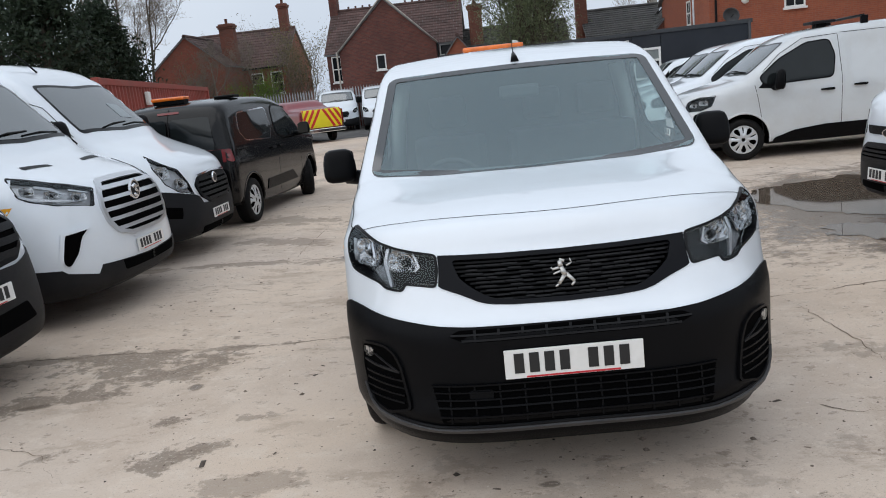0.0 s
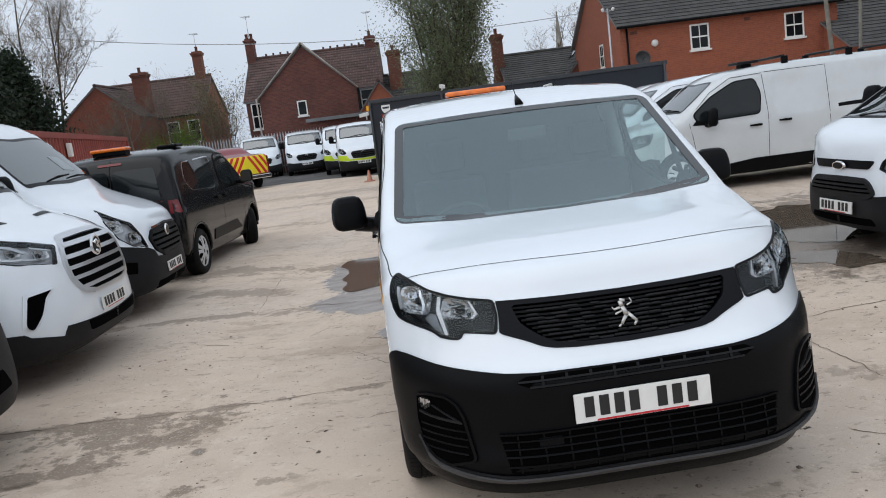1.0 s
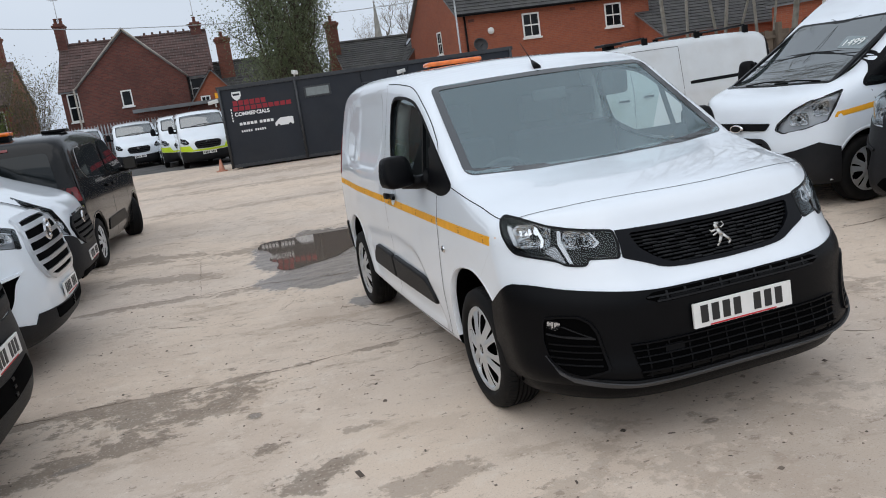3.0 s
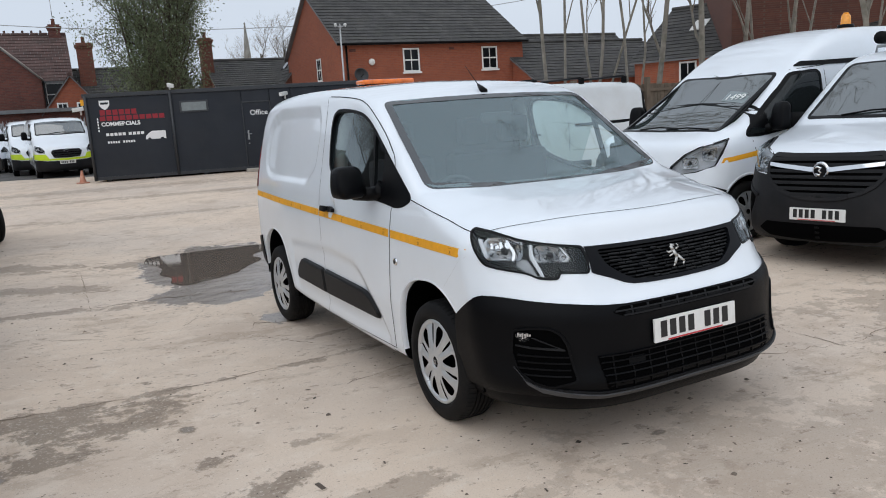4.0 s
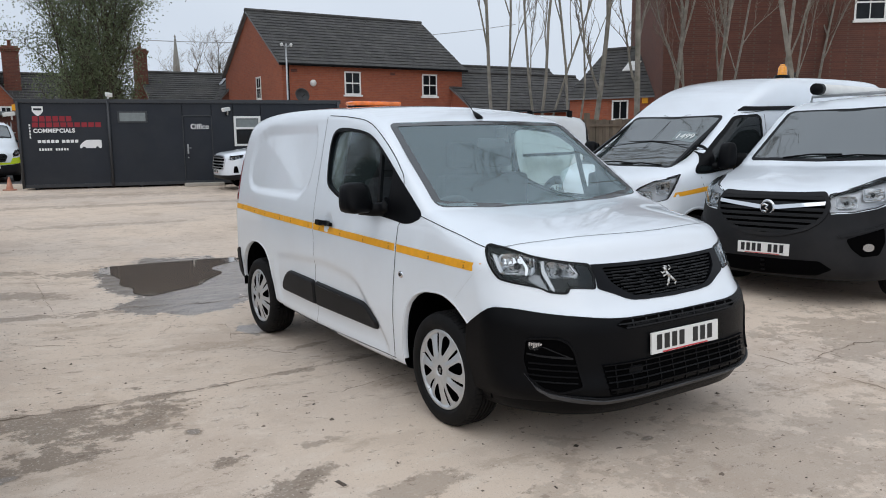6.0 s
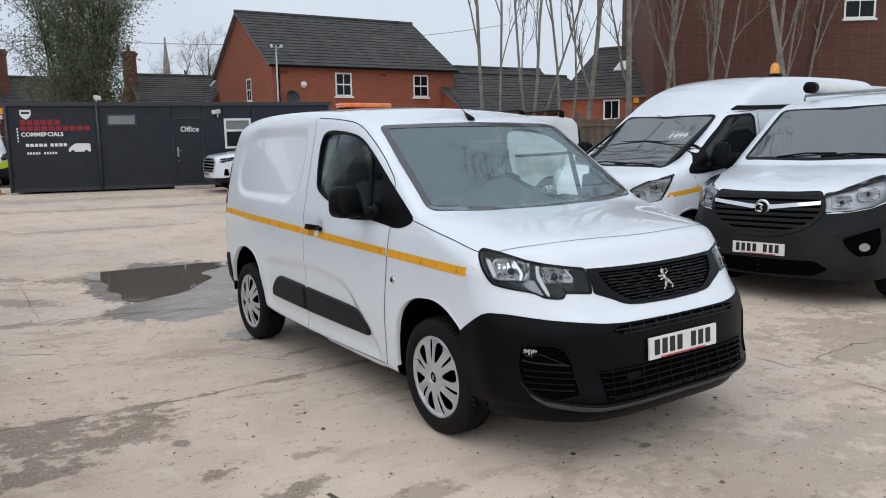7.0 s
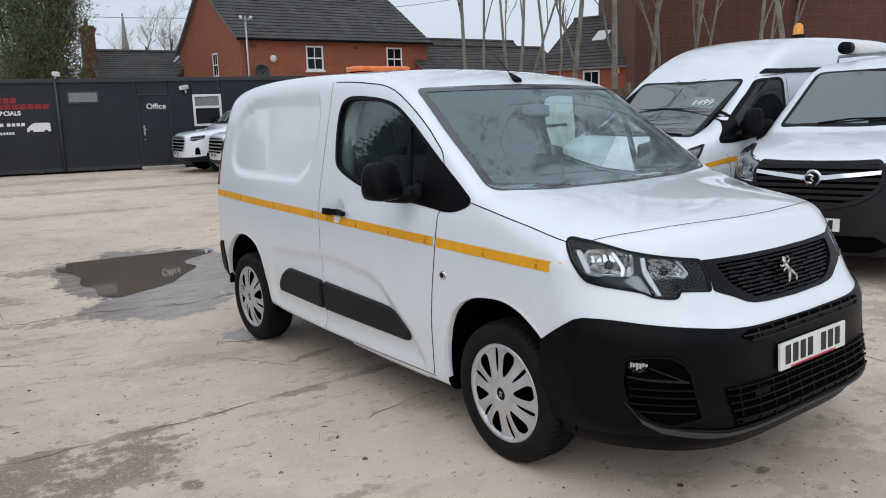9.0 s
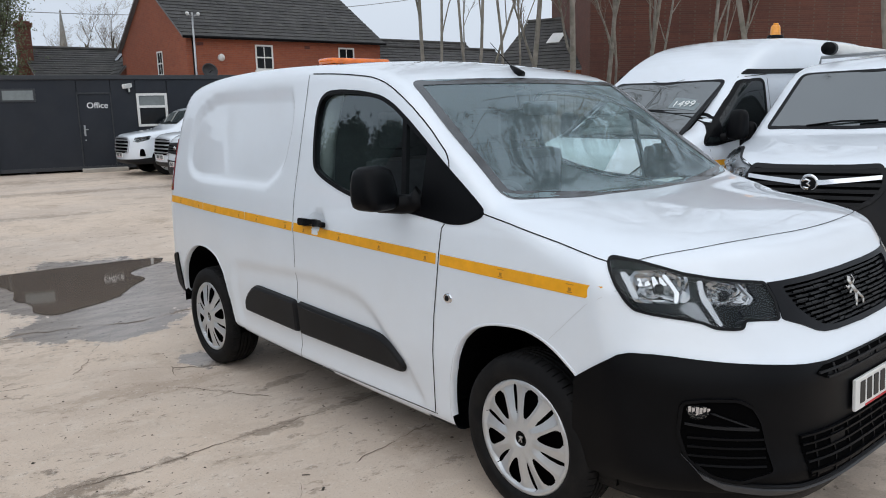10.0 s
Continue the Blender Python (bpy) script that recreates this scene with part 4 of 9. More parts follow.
    # black sheets on the bumper carry the shade of its slot and lower opening
    patch(sh, "front", rounded([(-0.46, 0.688), (-0.40, 0.664), (0.40, 0.664), (0.46, 0.688), (0.42, 0.707), (-0.42, 0.707)], 0.012), M["shade_black"], bump, "upper_slot", off=0.0095, depth=0.0)
    for z, x in ((0.671, 0.41), (0.690, 0.45)):
        patch(sh, "front", [(-x, z - 0.003), (x, z - 0.003), (x, z + 0.003), (-x, z + 0.003)], M["greyplastic"], bump, "slot_bar", off=0.017, depth=0.008)
    for k in range(9):
        x = -0.36 + 0.09 * k
        patch(sh, "front", [(x - 0.005, 0.666), (x + 0.005, 0.666), (x + 0.005, 0.705), (x - 0.005, 0.705)], M["greyplastic"], bump, "slot_rib", off=0.013, depth=0.004)
    for k in range(5):
        x = -0.30 + 0.15 * k
        patch(sh, "front", [(x - 0.048, 0.675), (x + 0.048, 0.675), (x + 0.048, 0.685), (x - 0.048, 0.685)], M["plastic"], bump, "slot_blade", off=0.0125, depth=0.004)
    patch(sh, "front", rounded([(-0.54, 0.502), (-0.512, 0.352), (0.512, 0.352), (0.54, 0.502)], 0.012), M["shade_black"], bump, "lower_grille_opening", off=0.0095, depth=0.0)
    for z in (0.380, 0.410, 0.440, 0.470, 0.498):
        x = 0.512 + (z - 0.352) * 0.18
        patch(sh, "front", [(-x, z - 0.003), (x, z - 0.003), (x, z + 0.003), (-x, z + 0.003)], M["plastic"], bump, "grille_bar", off=0.022, depth=0.013)
    for k in range(11):
        x = -0.475 + 0.095 * k
        patch(sh, "front", [(x - 0.0035, 0.356), (x + 0.0035, 0.356), (x + 0.0035, 0.498), (x - 0.0035, 0.498)], M["plastic"], bump, "grille_upright", off=0.014, depth=0.006)
    patch(sh, "front", rounded([(-0.40, 0.478), (-0.31, 0.478), (-0.31, 0.44), (-0.40, 0.44)], 0.01), M["plastic"], bump, "tow_eye_cover", off=0.015, depth=0.006)
    for s in (-1, 1):
        o = rounded([(s * a / 60, b) for a, b in ((41.4, 0.615), (38, 0.629), (34.2, 0.630), (32.2, 0.607), (31.0, 0.56), (30.2, 0.48), (29.2, 0.398), (34.0, 0.372), (37.5, 0.388), (40.6, 0.435), (41.8, 0.52))], 0.012) * np.array([60.0, 1.0])
        # flat black sheet paints the shade of the fog lamp's hollow
        patch(sh, "wrap", o, M["shade_black"], bump, "fog_lamp_recess", off=0.0095, depth=0.0)
        m2 = np.array([60.0, 1.0])
        ring(sh, "wrap", o, grow(o / m2, 0.009) * m2, M["plastic"], bump, "recess_edge", off=0.018, depth=0.012)
        vane = [(41.2, 0.548), (38, 0.540), (31.2, 0.534), (31.2, 0.540), (37.2, 0.590), (37.8, 0.590), (32.4, 0.546), (38, 0.548), (41.2, 0.555)]
        patch(sh, "wrap", [(s * a, b) for a, b in vane], M["greyplastic"], bump, "recess_vane", off=0.017, depth=0.008, res=0.02)
        for z in (0.415, 0.445, 0.475, 0.505):
            patch(sh, "wrap", [(s * 30.2, z - 0.004), (s * 40.8, z - 0.002), (s * 40.8, z + 0.006), (s * 30.2, z + 0.003)], M["plastic"], bump, "recess_bar", off=0.018, depth=0.01)
        moon = [(s * (39.5 - 1.55 * math.cos(t)), 0.600 - (0.03 if math.sin(t) > 0 else 0.014) * math.sin(t)) for t in np.linspace(0, 2 * math.pi, 26, endpoint=False)]
        fog = patch(sh, "wrap", moon, M["lampblack"], bump, "fog_lamp", "round clear fog lamp with a flat top", off=0.012, depth=0.01)
        for k in range(6):
            a0, z1 = 40.75 - 0.5 * k, 0.610 - 0.003 * (k % 2)
            z0 = 0.603 - 0.026 * math.sqrt(max(0.05, 1 - ((a0 - 0.2 - 39.5) / 1.55) ** 2)) * (0.75, 0.5, 0.85)[k % 3]
            patch(sh, "wrap", [(s * a0, z0), (s * a0, z1), (s * (a0 - 0.42), z1), (s * (a0 - 0.36), z0 + 0.004)], M["chrome"], fog, "reflector_facet", off=0.013 + 0.002 * (k % 3), depth=0.004)
        patch(sh, "wrap", moon, M["lamp"], fog, "lens", off=0.019, depth=0.006)
        hl = headlight(sh, van, s, PARTNER_LAMP, [(44.4, 0.975, 4.8, 0.053), (33.2, 0.953, 3.7, 0.039)],
                       [[(51.0, 1.022), (49.8, 1.022), (47.7, 0.936), (48.6, 0.929)], [(38.2, 0.994), (37.3, 0.995), (37.2, 0.955), (34.7, 0.854), (35.5, 0.855), (38.0, 0.938), (38.1, 0.963)], [(31.2, 0.982), (30.8, 0.982), (28.7, 0.932), (29.8, 0.914), (30.2, 0.918), (29.3, 0.933)]], inner=[(29.4, 0.974), (27.6, 0.97), (25.4, 0.962), (24.9, 0.92), (25.2, 0.868), (31.2, 0.878), (31.8, 0.9), (28.2, 0.925)])
        patch(sh, "wrap", rounded([(s * a, b) for a, b in ((41.6, 0.906), (37.4, 0.858), (36.4, 0.858), (38.6, 0.928), (40.2, 0.93))], 0.2), M["wedge"], hl, "reflector_wedge", "bright clear wedge", off=-0.02, depth=0.01, res=0.02)
        patch(sh, "wrap", rounded([(s * a, b) for a, b in ((43.9, 1.016), (43.2, 1.016), (41.2, 0.958), (41.6, 0.925), (42.2, 0.925), (42.0, 0.958))], 0.2), M["chrome"], hl, "bright_edge", off=-0.012, depth=0.01, res=0.02)
        for k in range(5):
            a0 = 49.3 - 1.25 * k
            patch(sh, "wrap", [(s * a0, 1.012), (s * (a0 - 0.55), 1.012), (s * (a0 - 0.85 - 0.15 * k), 0.985 - 0.006 * (k % 2)), (s * (a0 - 0.2), 0.979)], M["chrome"], hl, "reflector_facet", off=-0.024 - 0.005 * (k % 3), depth=0.006, res=0.02)
    # grille, set into the nose
    m2 = np.array([60.0, 1.0])
    g = rounded(np.array(PARTNER_GRILLE) / m2, 0.012) * m2
    # the near-black back sheet holds the shade behind the slats in its colour
    gr = patch(sh, "wrap", g, M["shade_black"], van, "grille", "black grille of staggered slats", off=-0.035, depth=0.0, res=0.03)
    inner = rounded(np.array([(22.4, 0.951), (12, 0.946), (0, 0.944), (-12, 0.946), (-22.4, 0.951), (-20.4, 0.885), (-17.6, 0.845), (-14.8, 0.815), (-12.6, 0.802), (-8, 0.796), (0, 0.794), (8, 0.796), (12.6, 0.802), (14.8, 0.815), (17.6, 0.845), (20.4, 0.885)]) / m2, 0.012)
    # the surround follows the outline point by point along its length
    u = np.linspace(0, 1, 121)[:-1]
    loop = lambda P: np.stack([np.interp(u, np.r_[0, np.cumsum(np.hypot(*(np.roll(P, -1, 0) - P).T))] / np.hypot(*(np.roll(P, -1, 0) - P).T).sum(), np.r_[P[:, i], P[0, i]]) for i in (0, 1)], 1)
    ring(sh, "wrap", loop(inner) * m2, loop(np.array(PARTNER_GRILLE) / m2) * m2, M["grillesurround"], gr, "grille_frame", "satin black surround", off=0.004, depth=0.03)
    rng = np.random.RandomState(21)
    for r in range(10):
        z0 = 0.803 + 0.0148 * r
        half = min(14.4 + (z0 - 0.803) * 66, 22.4)
        bow = lambda q: z0 + 0.006 * (q / 22) ** 2
        xs = np.linspace(-half, half, 15)
        o = [(x, bow(x) - 0.0036) for x in xs] + [(x, bow(x) + 0.0036) for x in xs[::-1]]
        patch(sh, "wrap", o, M["plastic"], gr, "grille_slat", off=-0.006, depth=0.022, res=0.2)
        # short raised dashes stepping along each slat
        q = -half + rng.uniform(0, 3)
        while q < half - 1.5 and r < 9:
            e = min(half - 0.4, q + rng.uniform(1.6, 3.4))
            dz = rng.choice((-0.0016, 0.0016, 0.0028))
            patch(sh, "wrap", [(q, bow(q) - 0.0028 + dz), (e, bow(e) - 0.0028 + dz), (e, bow(e) + 0.0032 + dz), (q, bow(q) + 0.0032 + dz)], M["greyplastic"], gr, "slat_block", off=-0.0025, depth=0.006, res=0.1)
            q = e + rng.choice((0.25, 0.25, 2.6))
    # chrome emblem, a plain rearing shape
    bm = bmesh.new()
    for x0, z0, x1, z1, r in ((0.004, 0.872, -0.008, 0.905, 0.015), (-0.008, 0.905, -0.012, 0.925, 0.014), (-0.012, 0.927, 0.008, 0.924, 0.010), (-0.008, 0.902, -0.042, 0.895, 0.007), (-0.04, 0.895, -0.046, 0.905, 0.004), (-0.004, 0.89, -0.04, 0.878, 0.006), (0.004, 0.875, -0.022, 0.842, 0.011), (-0.022, 0.842, -0.036, 0.832, 0.006), (0.008, 0.878, 0.038, 0.846, 0.011), (0.038, 0.846, 0.024, 0.832, 0.007), (0.012, 0.905, 0.034, 0.915, 0.005), (0.034, 0.915, 0.028, 0.932, 0.004)):
        vs, fs = tube_mesh([(x0, 0.0, z0), (x1, 0.0, z1)], [r * 0.8, r * 0.62], 8)
        bv = [bm.verts.new(v) for v in vs]
        for f in fs:
            bm.faces.new([bv[i] for i in f])
    bmesh.ops.transform(bm, matrix=Matrix.Translation((0.0, 0.095, 0.878)) @ Matrix.Rotation(radians(-28), 4, "X") @ Matrix.Diagonal((1.0, 0.6, 1.08, 1)) @ Matrix.Translation((0, 0, -0.88)), verts=bm.verts)
    part("emblem", bm, M["emblem"], gr, "dull chrome emblem", smooth=True)
    plate(van, 0.0, -0.028, 0.574, -3)
    # roof: antenna, amber light bar
    ant = tube("antenna", [(0, 1.765, 1.722), (0, 1.795, 1.742), (0, 1.84, 1.772)], [0.024, 0.019, 0.008], M["plastic"], van, "black roof antenna", n=12)
    tube("mast", [(0, 1.835, 1.768), (0.0, 1.99, 1.90)], [0.003, 0.0018], M["plastic"], ant, n=6)
    bm = bmesh.new()
    add_box(bm, -0.28, 0.17, 3.10, 3.26, 1.853, 1.889, 0.016)
    bar = part("light_bar", bm, M["orange"], van, "amber light bar on the roof", smooth=True)
    box("light_bar_base", -0.26, 0.15, 3.11, 3.25, 1.82, 1.854, M["plastic"], bar)
    for x in (-0.2, 0.09):
        box("bracket", x - 0.02, x + 0.02, 3.13, 3.23, 1.80, 1.84, M["plastic"], bar)
    # cabin
    box("bulkhead", -0.78, 0.78, 2.47, 2.50, 0.3, 1.70, M["cabin"], van, "dark bulkhead panel")
    bm = bmesh.new()
    vs = [(-0.80, 1.02, 1.15), (0, 0.97, 1.165), (0.80, 1.02, 1.15), (0.80, 1.42, 1.17), (0.3, 1.40, 1.14), (-0.05, 1.42, 1.16), (-0.75, 1.42, 1.18), (-0.80, 1.42, 1.17)]
    t = [bm.verts.new(v) for v in vs]
    lo = [bm.verts.new((v[0], v[1] + 0.03, 0.75)) for v in vs]
    bm.faces.new(t)
    for i in range(len(t)):
        bm.faces.new((t[i], t[(i + 1) % len(t)], lo[(i + 1) % len(t)], lo[i]))
    bmesh.ops.recalc_face_normals(bm, faces=bm.faces)
    part("dashboard", bm, M["cabin"], van, "dark grey dashboard")
    for x in (-0.42, 0.18, 0.52):
        bm = bmesh.new()
        add_box(bm, x - 0.23, x + 0.23, 2.12, 2.28, 0.75, 1.32, 0.05, Matrix.Translation((0, 0, 0)))
        add_box(bm, x - 0.12, x + 0.12, 2.20, 2.30, 1.36, 1.56, 0.04)
        add_box(bm, x - 0.24, x + 0.24, 1.75, 2.2, 0.6, 0.82, 0.05)
        part("seat", bm, M["seat"], van, "dark cloth seat")
    vs, fs = [], []
    for k in range(28):
        t = 2 * math.pi * k / 28
        for j in range(6):
            u = 2 * math.pi * j / 6
            p = Vector(((0.185 + 0.015 * math.cos(u)) * math.cos(t), (0.185 + 0.015 * math.cos(u)) * math.sin(t), 0.015 * math.sin(u)))
            vs.append(pose(-0.42, 1.56, 1.06, -62, 0, 0) @ p)
    for k in range(28):
        for j in range(6):
            fs.append((k * 6 + j, ((k + 1) % 28) * 6 + j, ((k + 1) % 28) * 6 + (j + 1) % 6, k * 6 + (j + 1) % 6))
    st = mesh_ob("steering_wheel", vs, fs, M["cabin"], van)
    box("steering_hub", -0.5, -0.34, 1.47, 1.55, 1.05, 1.15, M["cabin"], st, bevel=0.02)
    for s in (-1, 1):
        vs, fs = tube_mesh([(s * 0.80, 2.43, 1.0), (s * 0.76, 2.44, 1.4), (s * 0.70, 2.42, 1.66)], 0.05, 8)
        mesh_ob("pillar_trim", vs, fs, M["cabinlight"], van, "pale grey pillar trim")
    box("rear_view_mirror", -0.11, 0.11, 1.62, 1.66, 1.52, 1.59, M["cabin"], van, bevel=0.015)
    box("paper_sheet", 0.42, 0.62, 1.12, 1.26, 1.182, 1.185, M["paper"], van, "white paper on the dashboard", bevel=0)
    return van


main = main_van(pose(0.452, 2.925, 0, 0, 0, 2.3))

# ---- the yard ----
def ground_material():
    """Worn pale concrete: broad tone, mottling, grit, damp or oily stains of their own shapes, and painted bumper
    shade.
    """
    m = bpy.data.materials.new("worn_concrete")
    m.use_nodes = True
    n, l = m.node_tree.nodes, m.node_tree.links
    b = n["Principled BSDF"]
    geo = n.new("ShaderNodeNewGeometry")
    pos = geo.outputs["Position"]

    def noise_at(scale, detail=6, rough=0.6, stretch=None):
        t = n.new("ShaderNodeTexNoise")
        t.inputs["Scale"].default_value, t.inputs["Detail"].default_value, t.inputs["Roughness"].default_value = scale, detail, rough
        if stretch:
            mp = n.new("ShaderNodeMapping")
            mp.inputs["Scale"].default_value, mp.inputs["Rotation"].default_value = stretch, (0, 0, radians(8))
            l.new(pos, mp.inputs["Vector"]), l.new(mp.outputs[0], t.inputs["Vector"])
        else:
            l.new(pos, t.inputs["Vector"])
        return t.outputs["Fac"]

    def span(v, a, b2, c=0.0, d=1.0):
        r = n.new("ShaderNodeMapRange")
        r.interpolation_type = "SMOOTHSTEP"
        for i, x in enumerate((a, b2, c, d)):
            r.inputs[i + 1].default_value = x
        l.new(v, r.inputs[0])
        return r.outputs[0]

    def math2(op, a, b2):
        k = n.new("ShaderNodeMath")
        k.operation = op
        for i, v in enumerate((a, b2)):
            if isinstance(v, (int, float)):
                k.inputs[i].default_value = v
            else:
                l.new(v, k.inputs[i])
        return k.outputs[0]

    def mix(f, a, b2):
        x = n.new("ShaderNodeMixRGB")
        l.new(f, x.inputs[0])
        for i, v in ((1, a), (2, b2)):
            if isinstance(v, tuple):
                x.inputs[i].default_value = (*v, 1)
            else:
                l.new(v, x.inputs[i])
        return x.outputs[0]

    base = mix(span(noise_at(0.3, 4), 0.40, 0.60), (0.645, 0.525, 0.42), (0.57, 0.48, 0.405))
    base = mix(span(noise_at(0.6, 6, 0.65), 0.50, 0.60, 0, 0.32), base, (0.53, 0.40, 0.295))
    base = mix(span(noise_at(1.5, 8, 0.7), 0.51, 0.61, 0, 0.26), base, (0.43, 0.335, 0.26))
    base = mix(span(noise_at(0.9, 8, 0.72, (1.0, 2.0, 1.0)), 0.56, 0.62, 0, 0.38), base, (0.33, 0.25, 0.185))
    base = mix(span(noise_at(0.5, 8, 0.7, (2.2, 0.8, 1.0)), 0.57, 0.63, 0, 0.3), base, (0.38, 0.28, 0.20))
    base = mix(span(noise_at(4.0, 8, 0.72, (1.0, 1.3, 1.0)), 0.53, 0.62, 0, 0.4), base, (0.70, 0.605, 0.51))
    base = mix(span(noise_at(6.5, 8, 0.72, (1.0, 1.5, 1.0)), 0.585, 0.63, 0, 0.55), base, (0.25, 0.19, 0.145))
    base = mix(span(noise_at(16.0, 4, 0.6, (1.0, 1.5, 1.0)), 0.65, 0.70, 0, 0.7), base, (0.17, 0.13, 0.10))
    base = mix(span(noise_at(45.0, 4, 0.65), 0.57, 0.66, 0, 0.35), base, (0.69, 0.63, 0.56))
    base = mix(span(noise_at(120.0, 3, 0.6), 0.56, 0.68, 0, 0.4), base, (0.26, 0.21, 0.17))
    # small sharp pits and pale chips
    base = mix(span(noise_at(28.0, 3, 0.5, (1.0, 1.6, 1.0)), 0.70, 0.725, 0, 0.8), base, (0.12, 0.095, 0.075))
    base = mix(span(noise_at(33.0, 3, 0.5, (1.3, 1.0, 1.0)), 0.70, 0.73, 0, 0.6), base, (0.78, 0.72, 0.65))
    wob = noise_at(2.6, 8, 0.7)
    wob2 = noise_at(11.0, 6, 0.7)
    stain_shade = None
    sep = n.new("ShaderNodeSeparateXYZ")
    l.new(pos, sep.inputs[0])
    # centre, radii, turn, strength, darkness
    STAINS_AND_SHADE = [(-2.28, 4.93, 0.55, 0.33, 0.1, 0.8), (-2.62, 4.4, 0.34, 0.12, 0.25, 0.9), (-1.98, 4.72, 0.34, 0.16, 0.2, 0.55), (-2.95, 4.25, 0.16, 0.08, 0.3, 0.75), (-1.71, 4.43, 0.045, 0.06, 0, 0.95), (-1.67, 3.94, 0.07, 0.045, 0.2, 0.7),
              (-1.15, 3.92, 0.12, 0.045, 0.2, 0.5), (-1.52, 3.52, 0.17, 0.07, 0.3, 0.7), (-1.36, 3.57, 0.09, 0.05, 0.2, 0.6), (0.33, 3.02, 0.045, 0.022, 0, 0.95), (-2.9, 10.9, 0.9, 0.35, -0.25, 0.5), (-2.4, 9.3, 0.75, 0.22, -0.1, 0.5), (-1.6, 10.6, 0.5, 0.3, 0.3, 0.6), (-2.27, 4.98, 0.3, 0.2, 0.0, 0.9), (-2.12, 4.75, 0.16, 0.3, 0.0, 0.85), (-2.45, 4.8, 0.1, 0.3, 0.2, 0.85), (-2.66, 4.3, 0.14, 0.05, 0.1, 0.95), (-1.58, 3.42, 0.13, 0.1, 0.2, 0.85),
              (3.9, 8.6, 1.35, 2.3, -0.35, 0.95), (5.2, 10.2, 1.6, 0.8, 0.2, 0.8), (-0.2, 6.9, 0.3, 0.2, 0, 0.4), (1.5, 2.6, 0.35, 0.2, 0.3, 0.3), (-0.4, 2.3, 0.5, 0.22, 0.2, 0.25), (2.2, 4.2, 0.25, 0.14, 0, 0.4), (-4.0, 16.0, 1.5, 0.3, 0.1, 0.4), (-1.0, 15.5, 1.8, 0.25, -0.1, 0.35), (0.5, 19.6, 5.0, 0.35, -0.2, 0.4), (-2.0, 23.5, 6.0, 0.7, -0.2, 0.35),
              # the next three broad patches paint shade before the white van's bumper
              (0.6, 2.45, 1.3, 0.55, 0.05, 0.28), (2.5, 2.3, 0.9, 0.5, 0.3, 0.35), (1.5, 1.7, 0.8, 0.35, 0.1, 0.25), (3.4, 3.6, 0.9, 0.6, 0.2, 0.4), (-2.6, 5.2, 1.9, 0.07, 0.04, 0.6), (0.1, 5.38, 1.5, 0.05, 0.08, 0.45), (-2.6, 8.12, 2.2, 0.09, 0.03, 0.55), (-3.2, 10.9, 1.2, 0.1, -0.4, 0.5), (-2.2, 3.6, 0.12, 0.07, 0.4, 0.6), (-1.0, 3.2, 0.25, 0.1, 0.2, 0.45), (-0.35, 6.0, 0.35, 0.04, 0.25, 0.5)]
    for cx, cy, rx, ry, turn, dark in STAINS_AND_SHADE:
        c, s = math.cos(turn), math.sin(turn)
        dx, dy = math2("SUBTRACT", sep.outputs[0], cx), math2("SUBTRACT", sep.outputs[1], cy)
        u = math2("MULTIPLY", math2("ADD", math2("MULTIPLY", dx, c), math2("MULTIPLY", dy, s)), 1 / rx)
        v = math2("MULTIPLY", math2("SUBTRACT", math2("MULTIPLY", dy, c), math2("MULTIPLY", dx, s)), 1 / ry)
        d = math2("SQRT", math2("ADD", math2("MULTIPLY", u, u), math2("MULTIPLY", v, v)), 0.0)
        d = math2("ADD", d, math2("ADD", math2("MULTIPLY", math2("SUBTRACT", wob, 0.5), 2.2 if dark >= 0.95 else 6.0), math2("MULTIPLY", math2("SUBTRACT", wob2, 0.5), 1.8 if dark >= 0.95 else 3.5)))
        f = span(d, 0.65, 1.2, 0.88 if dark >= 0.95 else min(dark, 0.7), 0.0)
        stain_shade = f if stain_shade is None else math2("MAXIMUM", stain_shade, f)
    col = mix(math2("MULTIPLY", stain_shade, 0.9), base, (0.125, 0.092, 0.066))
    # pale stones showing through where the skin of the concrete has gone
    col = mix(math2("MULTIPLY", math2("MULTIPLY", span(noise_at(60.0, 2, 0.5), 0.59, 0.66), span(stain_shade, 0.3, 0.6)), 0.75), col, (0.50, 0.44, 0.37))
    # concrete still wet round the puddle and by the rear wheel
    film = None
    for cx, cy, rx, ry, edge in ((-0.5, 9.75, 1.05, 1.65, 0.9), (-0.85, 8.3, 0.68, 0.7, 1.4), (-0.1, 9.0, 0.5, 0.95, 1.2), (-0.62, 6.75, 0.14, 0.2, 2.0)):
        u, v = math2("MULTIPLY", math2("SUBTRACT", sep.outputs[0], cx), 1 / rx), math2("MULTIPLY", math2("SUBTRACT", sep.outputs[1], cy), 1 / ry)
        d = math2("SQRT", math2("ADD", math2("MULTIPLY", u, u), math2("MULTIPLY", v, v)), 0.0)
        d = math2("ADD", d, math2("MULTIPLY", math2("ADD", math2("SUBTRACT", wob, 0.5), math2("MULTIPLY", math2("SUBTRACT", wob2, 0.5), 0.5)), edge))
        f = span(d, 0.9, 1.03, 1.0, 0.0)
        film = f if film is None else math2("MAXIMUM", film, f)
    damp = mix(span(noise_at(3.5, 8, 0.7, (1.0, 2.4, 1.0)), 0.42, 0.6), (0.235, 0.205, 0.185), (0.32, 0.28, 0.25))
    damp = mix(span(noise_at(26.0, 3, 0.5), 0.66, 0.7), damp, (0.07, 0.06, 0.05))
    col = mix(math2("MULTIPLY", film, 0.9), col, damp)
